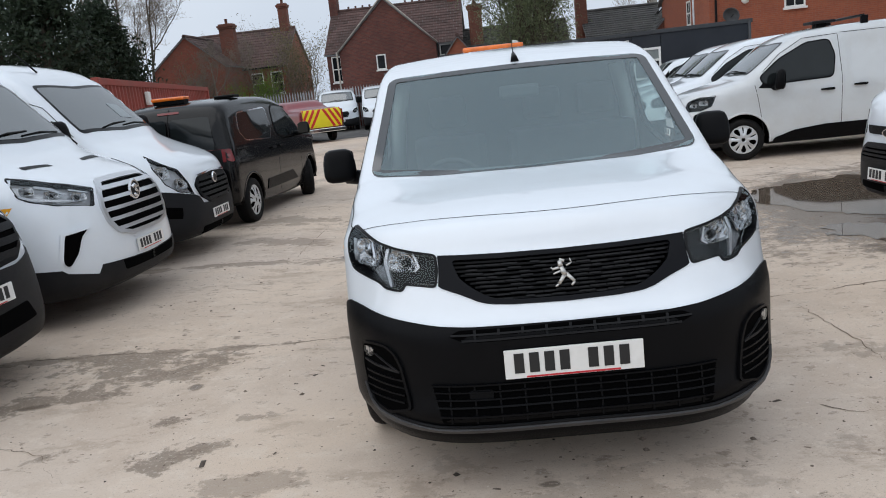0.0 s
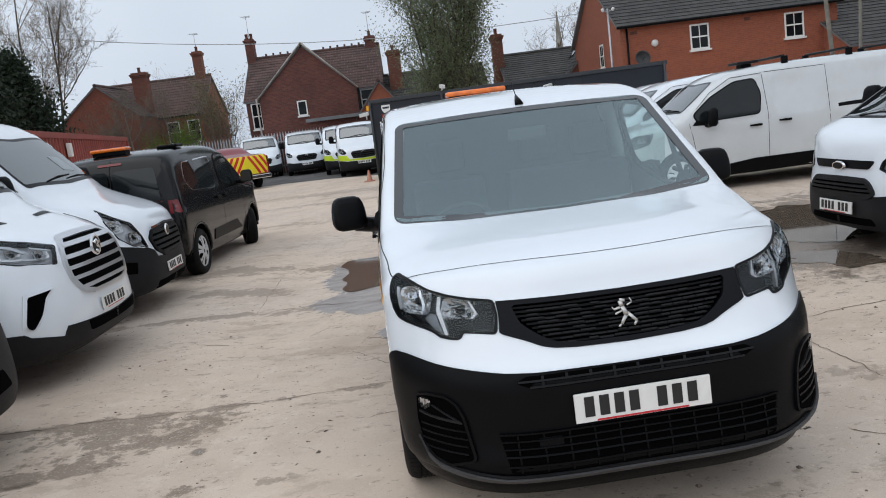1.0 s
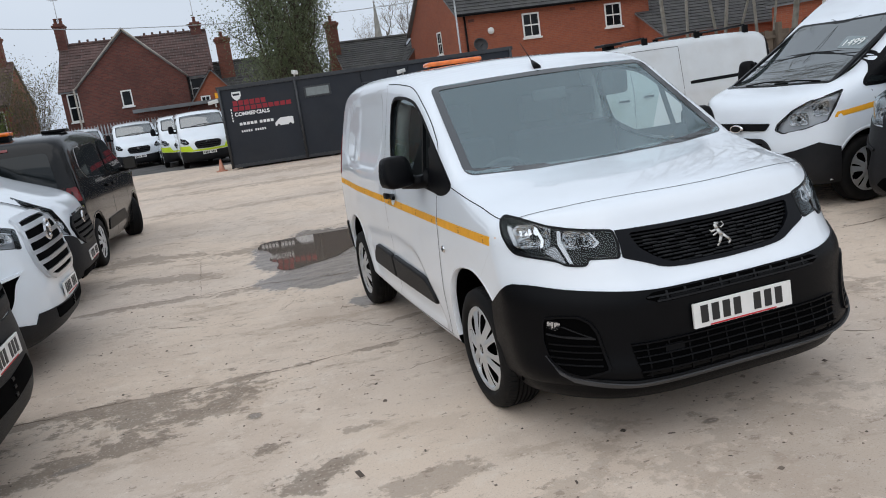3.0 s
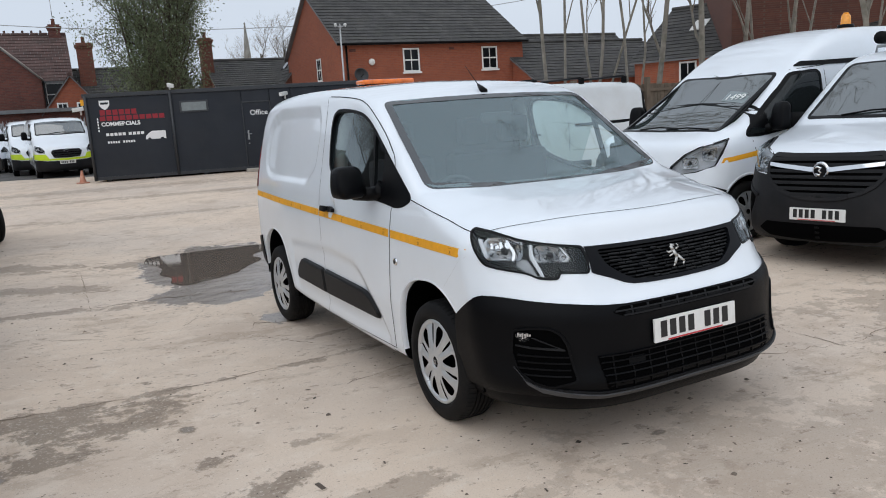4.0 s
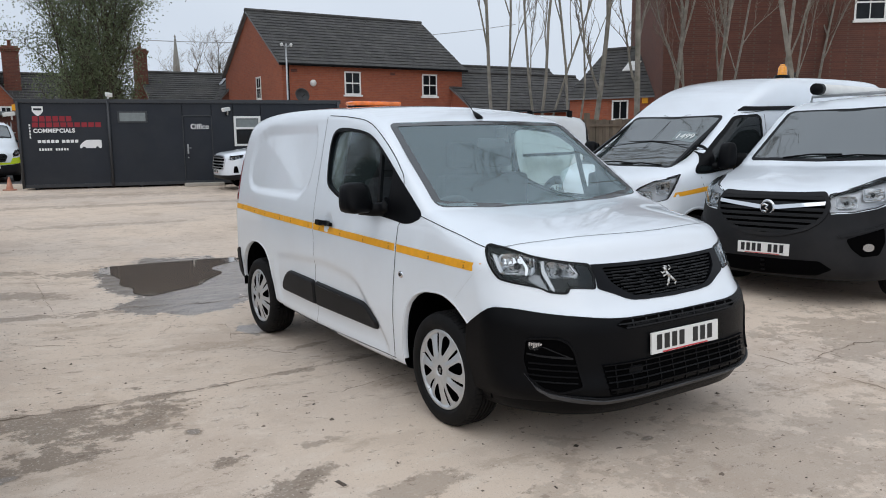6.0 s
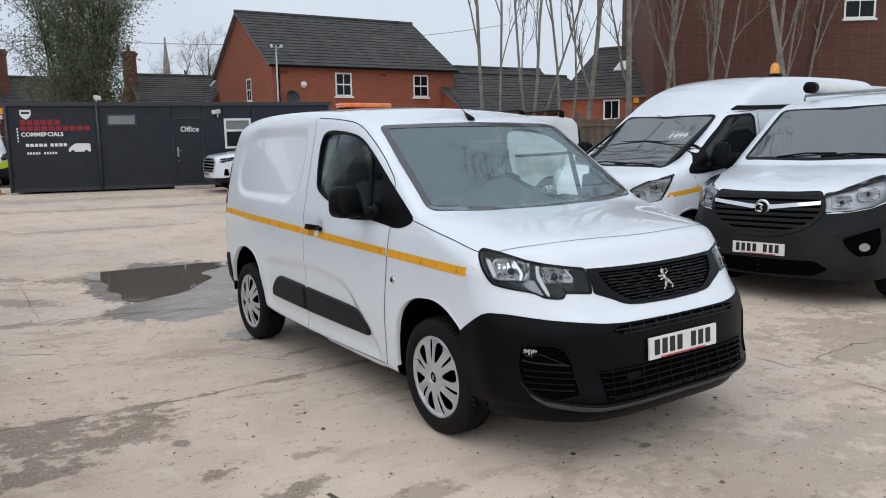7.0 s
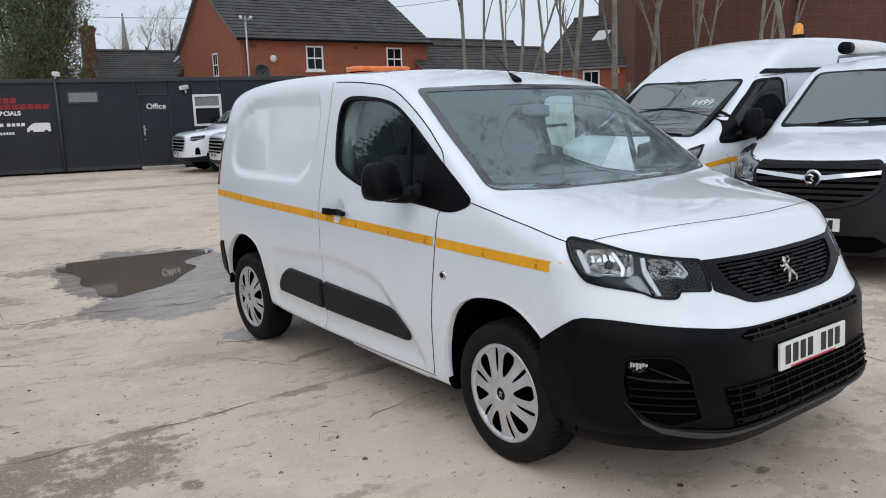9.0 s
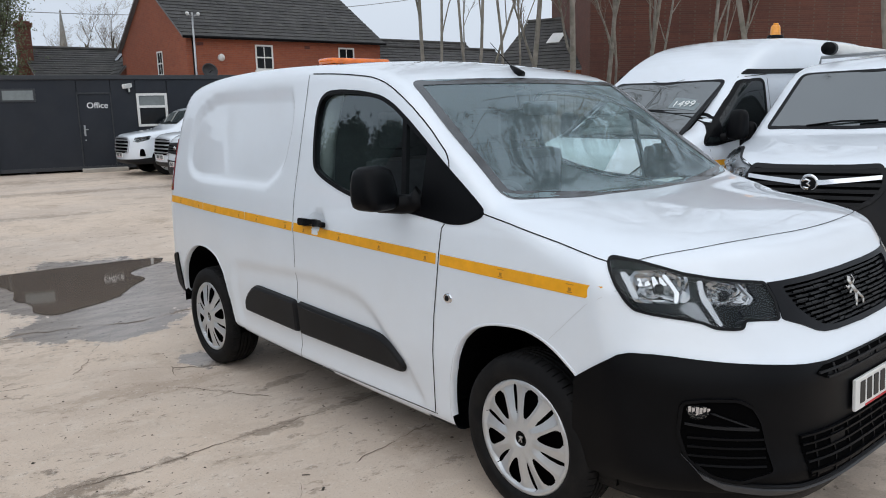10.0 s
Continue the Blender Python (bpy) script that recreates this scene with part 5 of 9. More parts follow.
    l.new(col, b.inputs["Base Color"])
    dry = span(stain_shade, 0.7, 0.86, 0.86, 0.28)
    l.new(math2("MINIMUM", dry, span(math2("MULTIPLY", film, math2("ADD", 0.55, wob)), 0.2, 0.95, 0.86, 0.2)), b.inputs["Roughness"])
    b.inputs["Specular IOR Level"].default_value = 0.35
    h = math2("ADD", math2("MULTIPLY", noise_at(9.0, 8, 0.7), 0.5), math2("MULTIPLY", noise_at(120.0, 4, 0.6), 0.25))
    bp = n.new("ShaderNodeBump")
    bp.inputs["Strength"].default_value, bp.inputs["Distance"].default_value = 0.45, 0.012
    l.new(h, bp.inputs["Height"]), l.new(bp.outputs[0], b.inputs["Normal"])
    return m


M["concrete"] = ground_material()
M["asphalt"] = mat("old_asphalt", (0.075, 0.073, 0.072), 0.85, vary=0.3, vscale=0.9, dirt=(0.16, 0.145, 0.13), dscale=1.2, damount=0.5, bump=0.5, bscale=110)
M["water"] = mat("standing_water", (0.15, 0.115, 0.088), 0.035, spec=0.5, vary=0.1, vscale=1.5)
# a fixed tilted shading normal moves the water's reflections to fit the camera's view
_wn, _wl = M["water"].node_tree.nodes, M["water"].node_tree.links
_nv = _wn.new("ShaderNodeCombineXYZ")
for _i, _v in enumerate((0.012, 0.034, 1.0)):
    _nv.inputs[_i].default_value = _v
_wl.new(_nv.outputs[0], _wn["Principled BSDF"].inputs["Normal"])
M["crackdirt"] = mat("dirt_in_joints", (0.2, 0.155, 0.118), 0.95, spec=0.1, vary=0.4, vscale=4)
M["grit"] = mat("loose_grit", (0.16, 0.125, 0.1), 0.9, island=0.7)
M["soil"] = mat("bare_soil", (0.1, 0.075, 0.055), 0.95, vary=0.3, vscale=3, bump=0.6, bscale=25)


def yard_z(x, y):
    """Height of the yard: level, with a shallow dip under the puddle and the van's rear wheels, shaped to fit the
    camera's view.
    """
    x, y = np.asarray(x, float), np.asarray(y, float)
    return -0.076 * smoothstep(4.3, 6.3, y) * (1 - smoothstep(11.0, 15.5, y)) * (1 - smoothstep(1.6, 3.1, np.abs(x - 0.1)))


_far = np.array([8.0, 14, 25, 45, 90, 250, 1500])
_gx = np.concatenate([-_far[::-1], np.arange(-5, 5.01, 0.2), _far])
_gy = np.concatenate([-_far[::-1], np.arange(-5, 17.01, 0.2), _far[2:]])
_X, _Y = np.meshgrid(_gx, _gy, indexing="ij")
_Z = yard_z(_X, _Y)
_k = len(_gy)
_id = np.arange(len(_gx) * _k).reshape(len(_gx), _k)
ground = tagged(mesh_ob("ground", np.stack([_X, _Y, _Z], 2).reshape(-1, 3), np.stack([_id[:-1, :-1], _id[1:, :-1], _id[1:, 1:], _id[:-1, 1:]], 2).reshape(-1, 4), M["concrete"]), "worn pale concrete yard with damp stains and painted bumper shade", "ground", kind="structure")


def flat_sheet(name, outline, z, material, rough=0.0, seed=1, n=3):
    """A flat sheet with a wandering edge."""
    P = chaikin(outline, n)
    if rough:
        rng = np.random.RandomState(seed)
        ph = rng.rand(6) * 6.28
        for i, p in enumerate(P):
            q = Vector((p[0] * 2.3 + seed, p[1] * 2.3, 0))
            P[i] = p + rough * np.array([noise.noise(q), noise.noise(q + Vector((7, 3, 1)))]) + rough * 0.5 * np.array([noise.noise(q * 3.7), noise.noise(q * 3.7 + Vector((2, 9, 4)))])
    return mesh_ob(name, [(p[0], p[1], z) for p in P], [tuple(range(len(P)))], material, smooth=False)


tagged(flat_sheet("asphalt_strip", [(-30, 33.5), (-8, 33.0), (-3.5, 32.2), (-1.4, 30.0), (0, 30.5), (0, 48), (-30, 48)], 0.004, M["asphalt"], 0.25), "patched dark asphalt in the far corner", "asphalt", kind="structure")
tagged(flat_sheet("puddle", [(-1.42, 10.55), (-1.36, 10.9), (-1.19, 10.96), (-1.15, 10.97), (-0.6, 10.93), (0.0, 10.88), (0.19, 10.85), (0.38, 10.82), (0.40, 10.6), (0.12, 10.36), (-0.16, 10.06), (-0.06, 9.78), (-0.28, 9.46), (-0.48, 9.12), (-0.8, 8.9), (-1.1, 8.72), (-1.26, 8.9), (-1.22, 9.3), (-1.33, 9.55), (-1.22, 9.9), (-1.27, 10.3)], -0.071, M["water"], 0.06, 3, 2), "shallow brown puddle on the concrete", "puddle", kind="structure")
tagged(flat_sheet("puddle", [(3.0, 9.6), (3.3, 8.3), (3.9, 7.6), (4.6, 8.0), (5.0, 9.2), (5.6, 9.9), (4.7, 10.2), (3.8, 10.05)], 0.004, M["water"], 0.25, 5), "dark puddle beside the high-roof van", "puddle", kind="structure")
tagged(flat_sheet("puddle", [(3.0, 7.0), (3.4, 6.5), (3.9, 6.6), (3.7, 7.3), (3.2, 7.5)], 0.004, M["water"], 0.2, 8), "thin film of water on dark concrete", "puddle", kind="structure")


def crack(pts, width, seed, wander=0.05, step=0.022, z=0.0025):
    """Verts and faces of a wandering crack."""
    rng = np.random.RandomState(seed)
    P = []
    for a, b in zip(pts[:-1], pts[1:]):
        a, b = np.array(a, float), np.array(b, float)
        k = max(2, int(np.linalg.norm(b - a) / step))
        P += [a + (b - a) * i / k for i in range(k)]
    P = np.array(P + [np.array(pts[-1], float)])
    for i, p in enumerate(P):
        q = Vector((p[0] * 3, p[1] * 3, seed * 1.7))
        P[i] += wander * np.array([noise.noise(q) + 0.4 * noise.noise(q * 4), noise.noise(q + Vector((5, 5, 5))) + 0.4 * noise.noise(q * 4 + Vector((1, 2, 3)))]) + 0.022 * np.array([noise.noise(q * 6), noise.noise(q * 6 + Vector((4, 1, 2)))])
    T = np.gradient(P, axis=0)
    N = np.stack([-T[:, 1], T[:, 0]], 1)
    N /= np.linalg.norm(N, axis=1, keepdims=True) + 1e-9
    vs, fs = [], []
    for i, p in enumerate(P):
        w = width * (0.06 + 1.25 * abs(noise.noise(Vector((p[0] * 2.1, p[1] * 2.1, seed))) * 1.6)) * (1 if 0 < i < len(P) - 1 else 0.1)
        h = z + float(yard_z(p[0], p[1]))
        vs += [(*(p + N[i] * w / 2), h), (*(p - N[i] * w / 2), h)]
    for i in range(len(P) - 1):
        fs.append((2 * i, 2 * i + 1, 2 * i + 3, 2 * i + 2))
    return vs, fs


CRACKS = [([(-9, 5.0), (-3.65, 5.2), (-2.2, 5.22), (-0.5, 5.33), (2.0, 5.45), (9, 5.9)], 0.022, 0.035), ([(-9, 8.1), (-2.75, 8.1), (-1.5, 8.3), (-0.6, 8.1), (0.5, 8.3), (3.0, 8.4)], 0.02, 0.06), ([(-9, 11.6), (-3.6, 10.7), (-2.66, 10.47), (-2.1, 10.55), (-1.5, 10.98), (0.2, 10.9), (3, 10.7), (9, 11)], 0.024, 0.04), ([(-2.13, 10.5), (-2.09, 8.05)], 0.008, 0.01),
          ([(-0.55, 6.55), (-0.85, 6.75), (-0.95, 6.35), (-0.72, 6.05), (-0.62, 5.8)], 0.014, 0.05), ([(-0.85, 6.75), (-1.4, 7.0), (-2.1, 6.9), (-2.6, 7.2)], 0.012, 0.08), ([(-1.4, 7.0), (-1.2, 7.45), (-0.9, 7.9)], 0.01, 0.08), ([(-0.75, 4.62), (-0.5, 4.68), (-0.25, 4.75)], 0.016, 0.03), ([(-1.0, 4.2), (-1.15, 4.35), (-1.02, 4.6)], 0.007, 0.03),
          ([(1.6, 3.6), (2.2, 3.35), (3.0, 3.5), (3.9, 3.2)], 0.014, 0.06), ([(-3.2, 3.6), (-2.6, 3.75), (-2.2, 3.6), (-1.9, 3.3)], 0.01, 0.06), ([(-5, 15.8), (-1, 15.3), (4, 15.6)], 0.02, 0.08), ([(-6, 19.7), (0, 19.6), (6, 19.3)], 0.025, 0.05), ([(-7, 24), (0, 23.6), (6, 23.2)], 0.025, 0.05), ([(-3.6, 1.2), (-1, 1.35), (2, 1.2), (6, 1.6)], 0.02, 0.05), ([(2.1, -1), (2.2, 2.6), (2.1, 5.4)], 0.012, 0.03)]
for k, (pts, w, wander) in enumerate(CRACKS):
    vs, fs = crack(pts, w * 0.7, k + 1, wander)
    tagged(mesh_ob("concrete_crack", vs, fs, M["crackdirt"], smooth=False), "dirt-filled crack in the concrete", "crack", kind="structure")
# grit, twigs and crumbs lying about
rng = np.random.RandomState(4)
vs, fs = [], []
for k in range(2400):
    y = 1.5 + 12 * rng.rand() ** 1.3
    x = rng.uniform(-5, 5)
    s = rng.uniform(0.0015, 0.006) * (1 + (rng.rand() < 0.06) * 1.2)
    a = rng.rand() * 6.28
    i = len(vs)
    long = 1 + 2.0 * (rng.rand() < 0.12)
    h = float(yard_z(x, y))
    for dx, dy, dz in ((-1, -1, 0), (1, -1, 0), (1, 1, 0), (-1, 1, 0), (0.2, -0.1, 0.9)):
        vs.append((x + s * (dx * long * math.cos(a) - dy * math.sin(a)), y + s * (dx * long * math.sin(a) + dy * math.cos(a)), h + 0.001 + s * dz))
    fs += [(i, i + 1, i + 4), (i + 1, i + 2, i + 4), (i + 2, i + 3, i + 4), (i + 3, i, i + 4)]
tagged(mesh_ob("loose_grit", vs, fs, M["grit"], smooth=False), "scattered grit and crumbs on the concrete", "grit", kind="stuff")

# ---- the other vehicles of the yard ----
MID_TUMBLE = [(0.0, 0.95), (0.35, 0.98), (0.6, 1.0), (1.05, 1.0), (1.25, 0.975), (1.6, 0.92), (2.0, 0.85), (2.4, 0.76)]
BIG_TUMBLE = [(0.0, 0.95), (0.35, 0.98), (0.7, 1.0), (1.3, 1.0), (1.6, 0.975), (2.0, 0.93), (2.5, 0.86)]


def mid_profile(L=5.2, high=False, lift=0.0):
    e = 0.04 if high else 0.0
    p = [(0.25, 0.21), (0.02, 0.24), (-0.02, 0.36), (-0.01, 0.62), (0.02, 0.74), (0.06, 0.9 + e), (0.11, 1.02 + e), (0.24, 1.095 + e), (0.55, 1.175 + e), (0.85, 1.24 + e), (0.98, 1.275 + e), (1.3, 1.52), (1.6, 1.75)]
    p += [(1.78, 1.88), (2.1, 2.09), (2.45, 2.24), (2.9, 2.33), (L - 0.5, 2.33), (L - 0.15, 2.25)] if high else [(1.76 + lift, 1.85 + lift), (1.98 + lift, 1.925 + lift), (2.4, 1.965 + lift), (3.2, 1.985 + lift), (L - 0.4, 1.97 + lift), (L - 0.1, 1.9 + lift)]
    p += [(L - 0.03, 1.5), (L, 0.9), (L, 0.5), (L - 0.03, 0.38), (L - 0.3, 0.31), (3.0, 0.23), (1.2, 0.22)]
    # the high-roofed kind's nose is shortened to fit the camera's view
    return [(0.2 + 0.8 * y if y < 1.0 else y, z) for y, z in p] if high else p


def big_profile(L=5.6, H=2.46, low=False):
    p = [(0.3, 0.22), (0.04, 0.26), (-0.02, 0.38), (-0.01, 0.62), (0.02, 0.82), (0.06, 1.0), (0.12, 1.1), (0.26, 1.18), (0.55, 1.29), (0.8, 1.39), (0.92, 1.46), (1.25, 1.82), (1.5, 2.08)]
    return p + [(1.66, H - 0.24), (1.9, H - 0.1), (2.3, H - 0.02), (3.2, H), (L - 0.5, H - 0.01), (L - 0.12, H - 0.1), (L - 0.04, 1.7), (L, 1.0), (L, 0.5), (L - 0.03, 0.4), (L - 0.3, 0.34), (3.0, 0.27), (1.2, 0.24)]


def van(name, label, m, shell, paint="white", fine=2.0, wheels=((0.98, 0.33), (4.0, 0.33)), arch=0.4, wheel_r=0.33, screen=(0.98, 1.66, 0.80, 0.72), window=None, extra_windows=(), bumper=None, bumper_mat="plastic", grille=None, slats=6, slat_mat="greyplastic", frame_mat="bumpergrey", lamp=None, plate_z=0.52, plate_y=-0.03, badge=None, stripe=None, mirror_at=(1.45, 1.28), doors=(), handles=(), rear=None, low_grille=None, sill=None, fogs=None, bars=(), group="vans parked round the yard", trim="hub", turn=0.0, slip=True, mirror_h=0.3, category="van", bowls=None, guides=(), case="lampblack"):
    """A parked van dressed from a table of its own shapes."""
    v = thing(name, label, category, m, group)
    sh = shell
    yb, yt, hb, ht = screen
    dy = 0.07
    ws = rounded([(-hb, yb + dy), (-hb * 0.5, yb + 0.02), (0, yb), (hb * 0.5, yb + 0.02), (hb, yb + dy), (ht, yt + 0.06), (0, yt), (-ht, yt + 0.06)], 0.08)
    holes = [lamp_hole(lamp, -1), lamp_hole(lamp, 1)] if lamp else []
    if fine <= 1.0:
        holes += [("top", grow(ws, -0.012), lambda c: c[:, 2] > 1.05), ("left", grow(rounded(window, 0.06), 0.008), lambda c: np.abs(c[:, 0]) > 0.55)]
    body(sh, v, [M[paint], M["plastic"]], wheels, arch, fine=fine, cuts=holes)
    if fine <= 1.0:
        # black backing sheet paints the unbuilt cabin's shade
        patch(sh, "top", ws, M["lampblack"], v, "cabin_shade", "black sheet for the cabin's shade behind the glass", off=-0.05, depth=0.0, res=0.09)
        ring(sh, "top", grow(ws, -0.04), ws, M["lampblack"], v, "windscreen_surround", off=0.006, depth=0.03)
    else:
        patch(sh, "top", ws, M["lampblack"], v, "windscreen_surround", off=0.002, depth=0.0, res=0.09)
    patch(sh, "top", grow(ws, -0.035), M["screen"], v, "windscreen", "dark reflecting windscreen", off=0.005, depth=0.0, res=0.09, fair=True)
    for x in (-0.5, 0.08):
        a = sh.project("top", [x * hb, (x + 0.75) * hb], [yb + 0.05, yb + 0.09])
        wiper(v, [tuple(a[0] + (0, 0, 0.012)), tuple((a[0] + a[1]) / 2 + (0, 0, 0.03)), tuple(a[1] + (0, 0, 0.012))], 0.009)
    for s, how in ((-1, "left"), (1, "right")):
        if window:
            w = rounded(window, 0.06)
            if fine <= 1.0:
                ring(sh, how, grow(w, -0.012), grow(w, 0.02), M["plastic"], v, "window_seal", off=0.009, depth=0.02)
            else:
                patch(sh, how, grow(w, 0.02), M["plastic"], v, "window_seal", off=0.005, depth=0.008, res=0.06)
            patch(sh, how, w, M["darkglass"], v, "side_window", "dark side window", off=0.004 if fine <= 1.0 else 0.01, depth=0.0, res=0.05)
        for w2 in extra_windows:
            w2 = rounded(w2, 0.06)
            patch(sh, how, w2, M["darkglass"], v, "side_window", "dark side window", off=0.008, depth=0.0, res=0.06)
        for line in doors:
            seam(sh, how, line, v, 0.008, step=0.08)
        for hy, hz in handles:
            handle(sh, v, how, hy, hz, 0.2, recess=M[paint])
        if sill:
            patch(sh, how, rounded(sill, 0.03), M["plastic"], v, "sill_trim", "black sill trim", off=0.012, depth=0.02, res=0.12)
        for bar in bars:
            patch(sh, how, bar, M["plastic"], v, "slide_rail", "black sliding door rail", off=0.004, depth=0.006, res=0.15)
        if stripe:
            patch(sh, how, stripe, M["tape"], v, "stripe", "orange reflective stripe", off=0.003, depth=0.0, res=0.1)
        for wy, wz in wheels:
            arch_liner(sh, v, wy, wz, arch, s)
            arch_lip(sh, v, how, wy, wz, arch, M[paint], 0.03)
            wheel(v, s * (sh.w - 0.02), wy, wz, wheel_r, s, trim=trim, turn=turn if wy < 2 else 0)
        if mirror_at:
            wd = sh.project(how, [mirror_at[0]], [mirror_at[1]])[0]
            mirror(v, wd[0] + s * 0.2, mirror_at[0] + 0.08, mirror_at[1], s, h=mirror_h, w=0.2, arm=0.16)
            patch(sh, how, rounded([(mirror_at[0] + 0.06, mirror_at[1] + 0.17), (mirror_at[0] - 0.2, mirror_at[1] - 0.11), (mirror_at[0] + 0.06, mirror_at[1] - 0.13)], 0.02), M["plastic"], v, "mirror_triangle", off=0.007, depth=0.01)
        if lamp:
            if bowls is None:
                c = np.array(lamp, float).mean(0)
                wd = max(q[0] for q in lamp) - min(q[0] for q in lamp)
                two = [(c[0] + wd * 0.17, c[1] + 0.02, wd * 0.15, 0.038), (c[0] - wd * 0.17, c[1] - 0.015, wd * 0.13, 0.032)]
                headlight(sh, v, s, lamp, two, guides, 0.045, "clear headlight unit", case)
            else:
                headlight(sh, v, s, lamp, bowls, guides, 0.045, "clear headlight unit", case)
        if fogs:
            # flat near-black sheet paints the shade inside the intake
            patch(sh, "wrap", rounded([(s * a, b) for a, b in fogs], 1.0), M["shade_black"], v, "air_intake", "black sheet for the air intake's shade", off=0.012, depth=0.012)
    if bumper:
        bumper = [q for q in bumper if q[0] > 0 or q[1] > 0.42]
        bumper = bumper if bumper[-1][0] > 0 else bumper[:-1] + [(2.0, bumper[-1][1])]
        edge = [(-a, b) for a, b in bumper] + [(a, b) for a, b in bumper[::-1]]
        bp = patch(sh, "wrap", edge, M["bumpergrey" if bumper_mat == "plastic" else bumper_mat], v, "front_bumper", "black plastic front bumper" if bumper_mat == "plastic" else "painted front bumper", off=0.009, depth=0.02, res=0.06)
    if grille:
        gg = rounded(grille + [(-a, b) for a, b in grille[::-1]], 0.03)
        # near-black sheet under the slats, the grille's shade in its colour
        gr = patch(sh, "front", gg, M["shade_black"], v, "grille", "slatted front grille", off=0.011, depth=0.02)
        ring(sh, "front", grow(gg, -0.02), grow(gg, 0.014), M[frame_mat], gr, "grille_frame", off=0.024, depth=0.026)
        zs = [b for a, b in grille]
        for i in range(slats):
            z = min(zs) + (max(zs) - min(zs)) * (i + 0.8) / (slats + 0.6)
            xs = []
            for (a0, b0), (a1, b1) in zip(grille[:-1], grille[1:]):
                if (b0 - z) * (b1 - z) <= 0 and b0 != b1:
                    xs.append(a0 + (a1 - a0) * (z - b0) / (b1 - b0))
            if xs:
                x = max(abs(q) for q in xs) - 0.02
                h = (max(zs) - min(zs)) / (slats + 0.6) * (0.18 if slat_mat == "satin" else 0.28)
                patch(sh, "front", [(-x, z - h), (x, z - h), (x, z + h), (-x, z + h)], M[slat_mat], gr, "grille_slat", off=0.026, depth=0.014, res=0.12)
    if low_grille:
        lg = rounded(low_grille + [(-a, b) for a, b in low_grille[::-1]], 0.02)
        # another near-black sheet, standing for the shade behind the lower slats
        l = patch(sh, "front", lg, M["shade_black"], v, "lower_grille", "black lower grille", off=0.013, depth=0.015)
        zs = [b for a, b in low_grille]
        for i in range(3):
            z = min(zs) + (max(zs) - min(zs)) * (i + 0.7) / 3.4
            x = min(a for a, b in low_grille) - 0.02
            patch(sh, "front", [(-x, z - 0.008), (x, z - 0.008), (x, z + 0.008), (-x, z + 0.008)], M["plastic"], l, "grille_slat", off=0.022, depth=0.01, res=0.15)
    if plate_z:
        plate(v, 0, plate_y, plate_z, -3, slip=slip)
    if badge:
        y = sh.project("front", [0.0], [badge[0]])[0][1]
        bd = oval(v, 0, y - 0.028, badge[0], badge[1], badge[2], M["chrome"], "badge", "plain chrome badge", 0.014)
        face = oval(bd, 0, y - 0.043, badge[0], badge[1] * 0.76, badge[2] * 0.72, M["lampblack"], "badge_face", "", 0.002)
        if badge[1] == badge[2]:
            # plain raised curve across the face
            q = badge[1]
            tube("badge_relief", [(q * a, y - 0.048, badge[0] + q * b) for a, b in ((-0.3, 0.12), (-0.12, 0.22), (0.08, 0.14), (-0.06, 0.0), (0.12, -0.12), (-0.02, -0.26), (-0.24, -0.2))], q * 0.075, M["chrome"], bd, n=8)
    if rear:
        rear(sh, v)
    return v


MID_WINDOW = [(2.28, 1.74), (1.95, 1.72), (1.55, 1.52), (1.25, 1.27), (1.32, 1.16), (2.32, 1.19), (2.36, 1.5)]
MID_DOORS = [[(1.17, 1.16), (1.22, 0.9), (1.30, 0.36)], [(2.42, 1.80), (2.46, 1.2), (2.44, 0.36)], [(1.3, 1.36), (1.55, 1.60), (1.9, 1.80), (2.42, 1.82)], [(3.45, 1.82), (3.46, 0.36)], [(2.46, 1.83), (3.45, 1.83)]]
BIG_WINDOW = [(2.05, 1.98), (1.75, 1.95), (1.3, 1.62), (1.08, 1.4), (1.12, 1.22), (2.1, 1.26), (2.12, 1.7)]
BIG_DOORS = [[(1.02, 1.26), (1.06, 0.9), (1.30, 0.42)], [(2.2, 2.0), (2.24, 1.2), (2.2, 0.42)], [(1.1, 1.52), (1.4, 1.86), (1.8, 2.04), (2.2, 2.05)], [(3.5, 2.05), (3.5, 0.42)]]
MID_BUMPER = [(58, 0.24), (58, 0.60), (50, 0.66), (42, 0.68), (30, 0.62), (20, 0.60), (0, 0.60)]


def front_at(x, y, turn):
    return pose(x, y, 0, 0, 0, turn)


# mid-size van with a black bumper and chrome bar, on the far side of the white one
mid_dent = rounded([(3.38, 1.72), (2.56, 1.74), (2.54, 1.3), (2.66, 1.15), (3.28, 1.12), (3.38, 1.2)], 0.08)
mid_dent2 = rounded([(4.95, 1.72), (3.54, 1.74), (3.52, 1.15), (4.9, 1.12)], 0.08)
sh_mid = Shell(mid_profile(5.2), 0.978, MID_TUMBLE, nose=0.46, nose_hi=0.26, nose_z=(0.95, 1.15), crown=0.05, crown_z=1.5, k=0.11, dents=[(mid_dent, 0.014, 0.04), (mid_dent2, 0.014, 0.04)], screen_y=1.8)
sh_viv = Shell(mid_profile(5.2, lift=0.045), 0.978, MID_TUMBLE, nose=0.46, nose_hi=0.26, nose_z=(0.95, 1.15), crown=0.05, crown_z=1.55, k=0.11, dents=[(mid_dent, 0.014, 0.04), (mid_dent2, 0.014, 0.04)], screen_y=1.8)
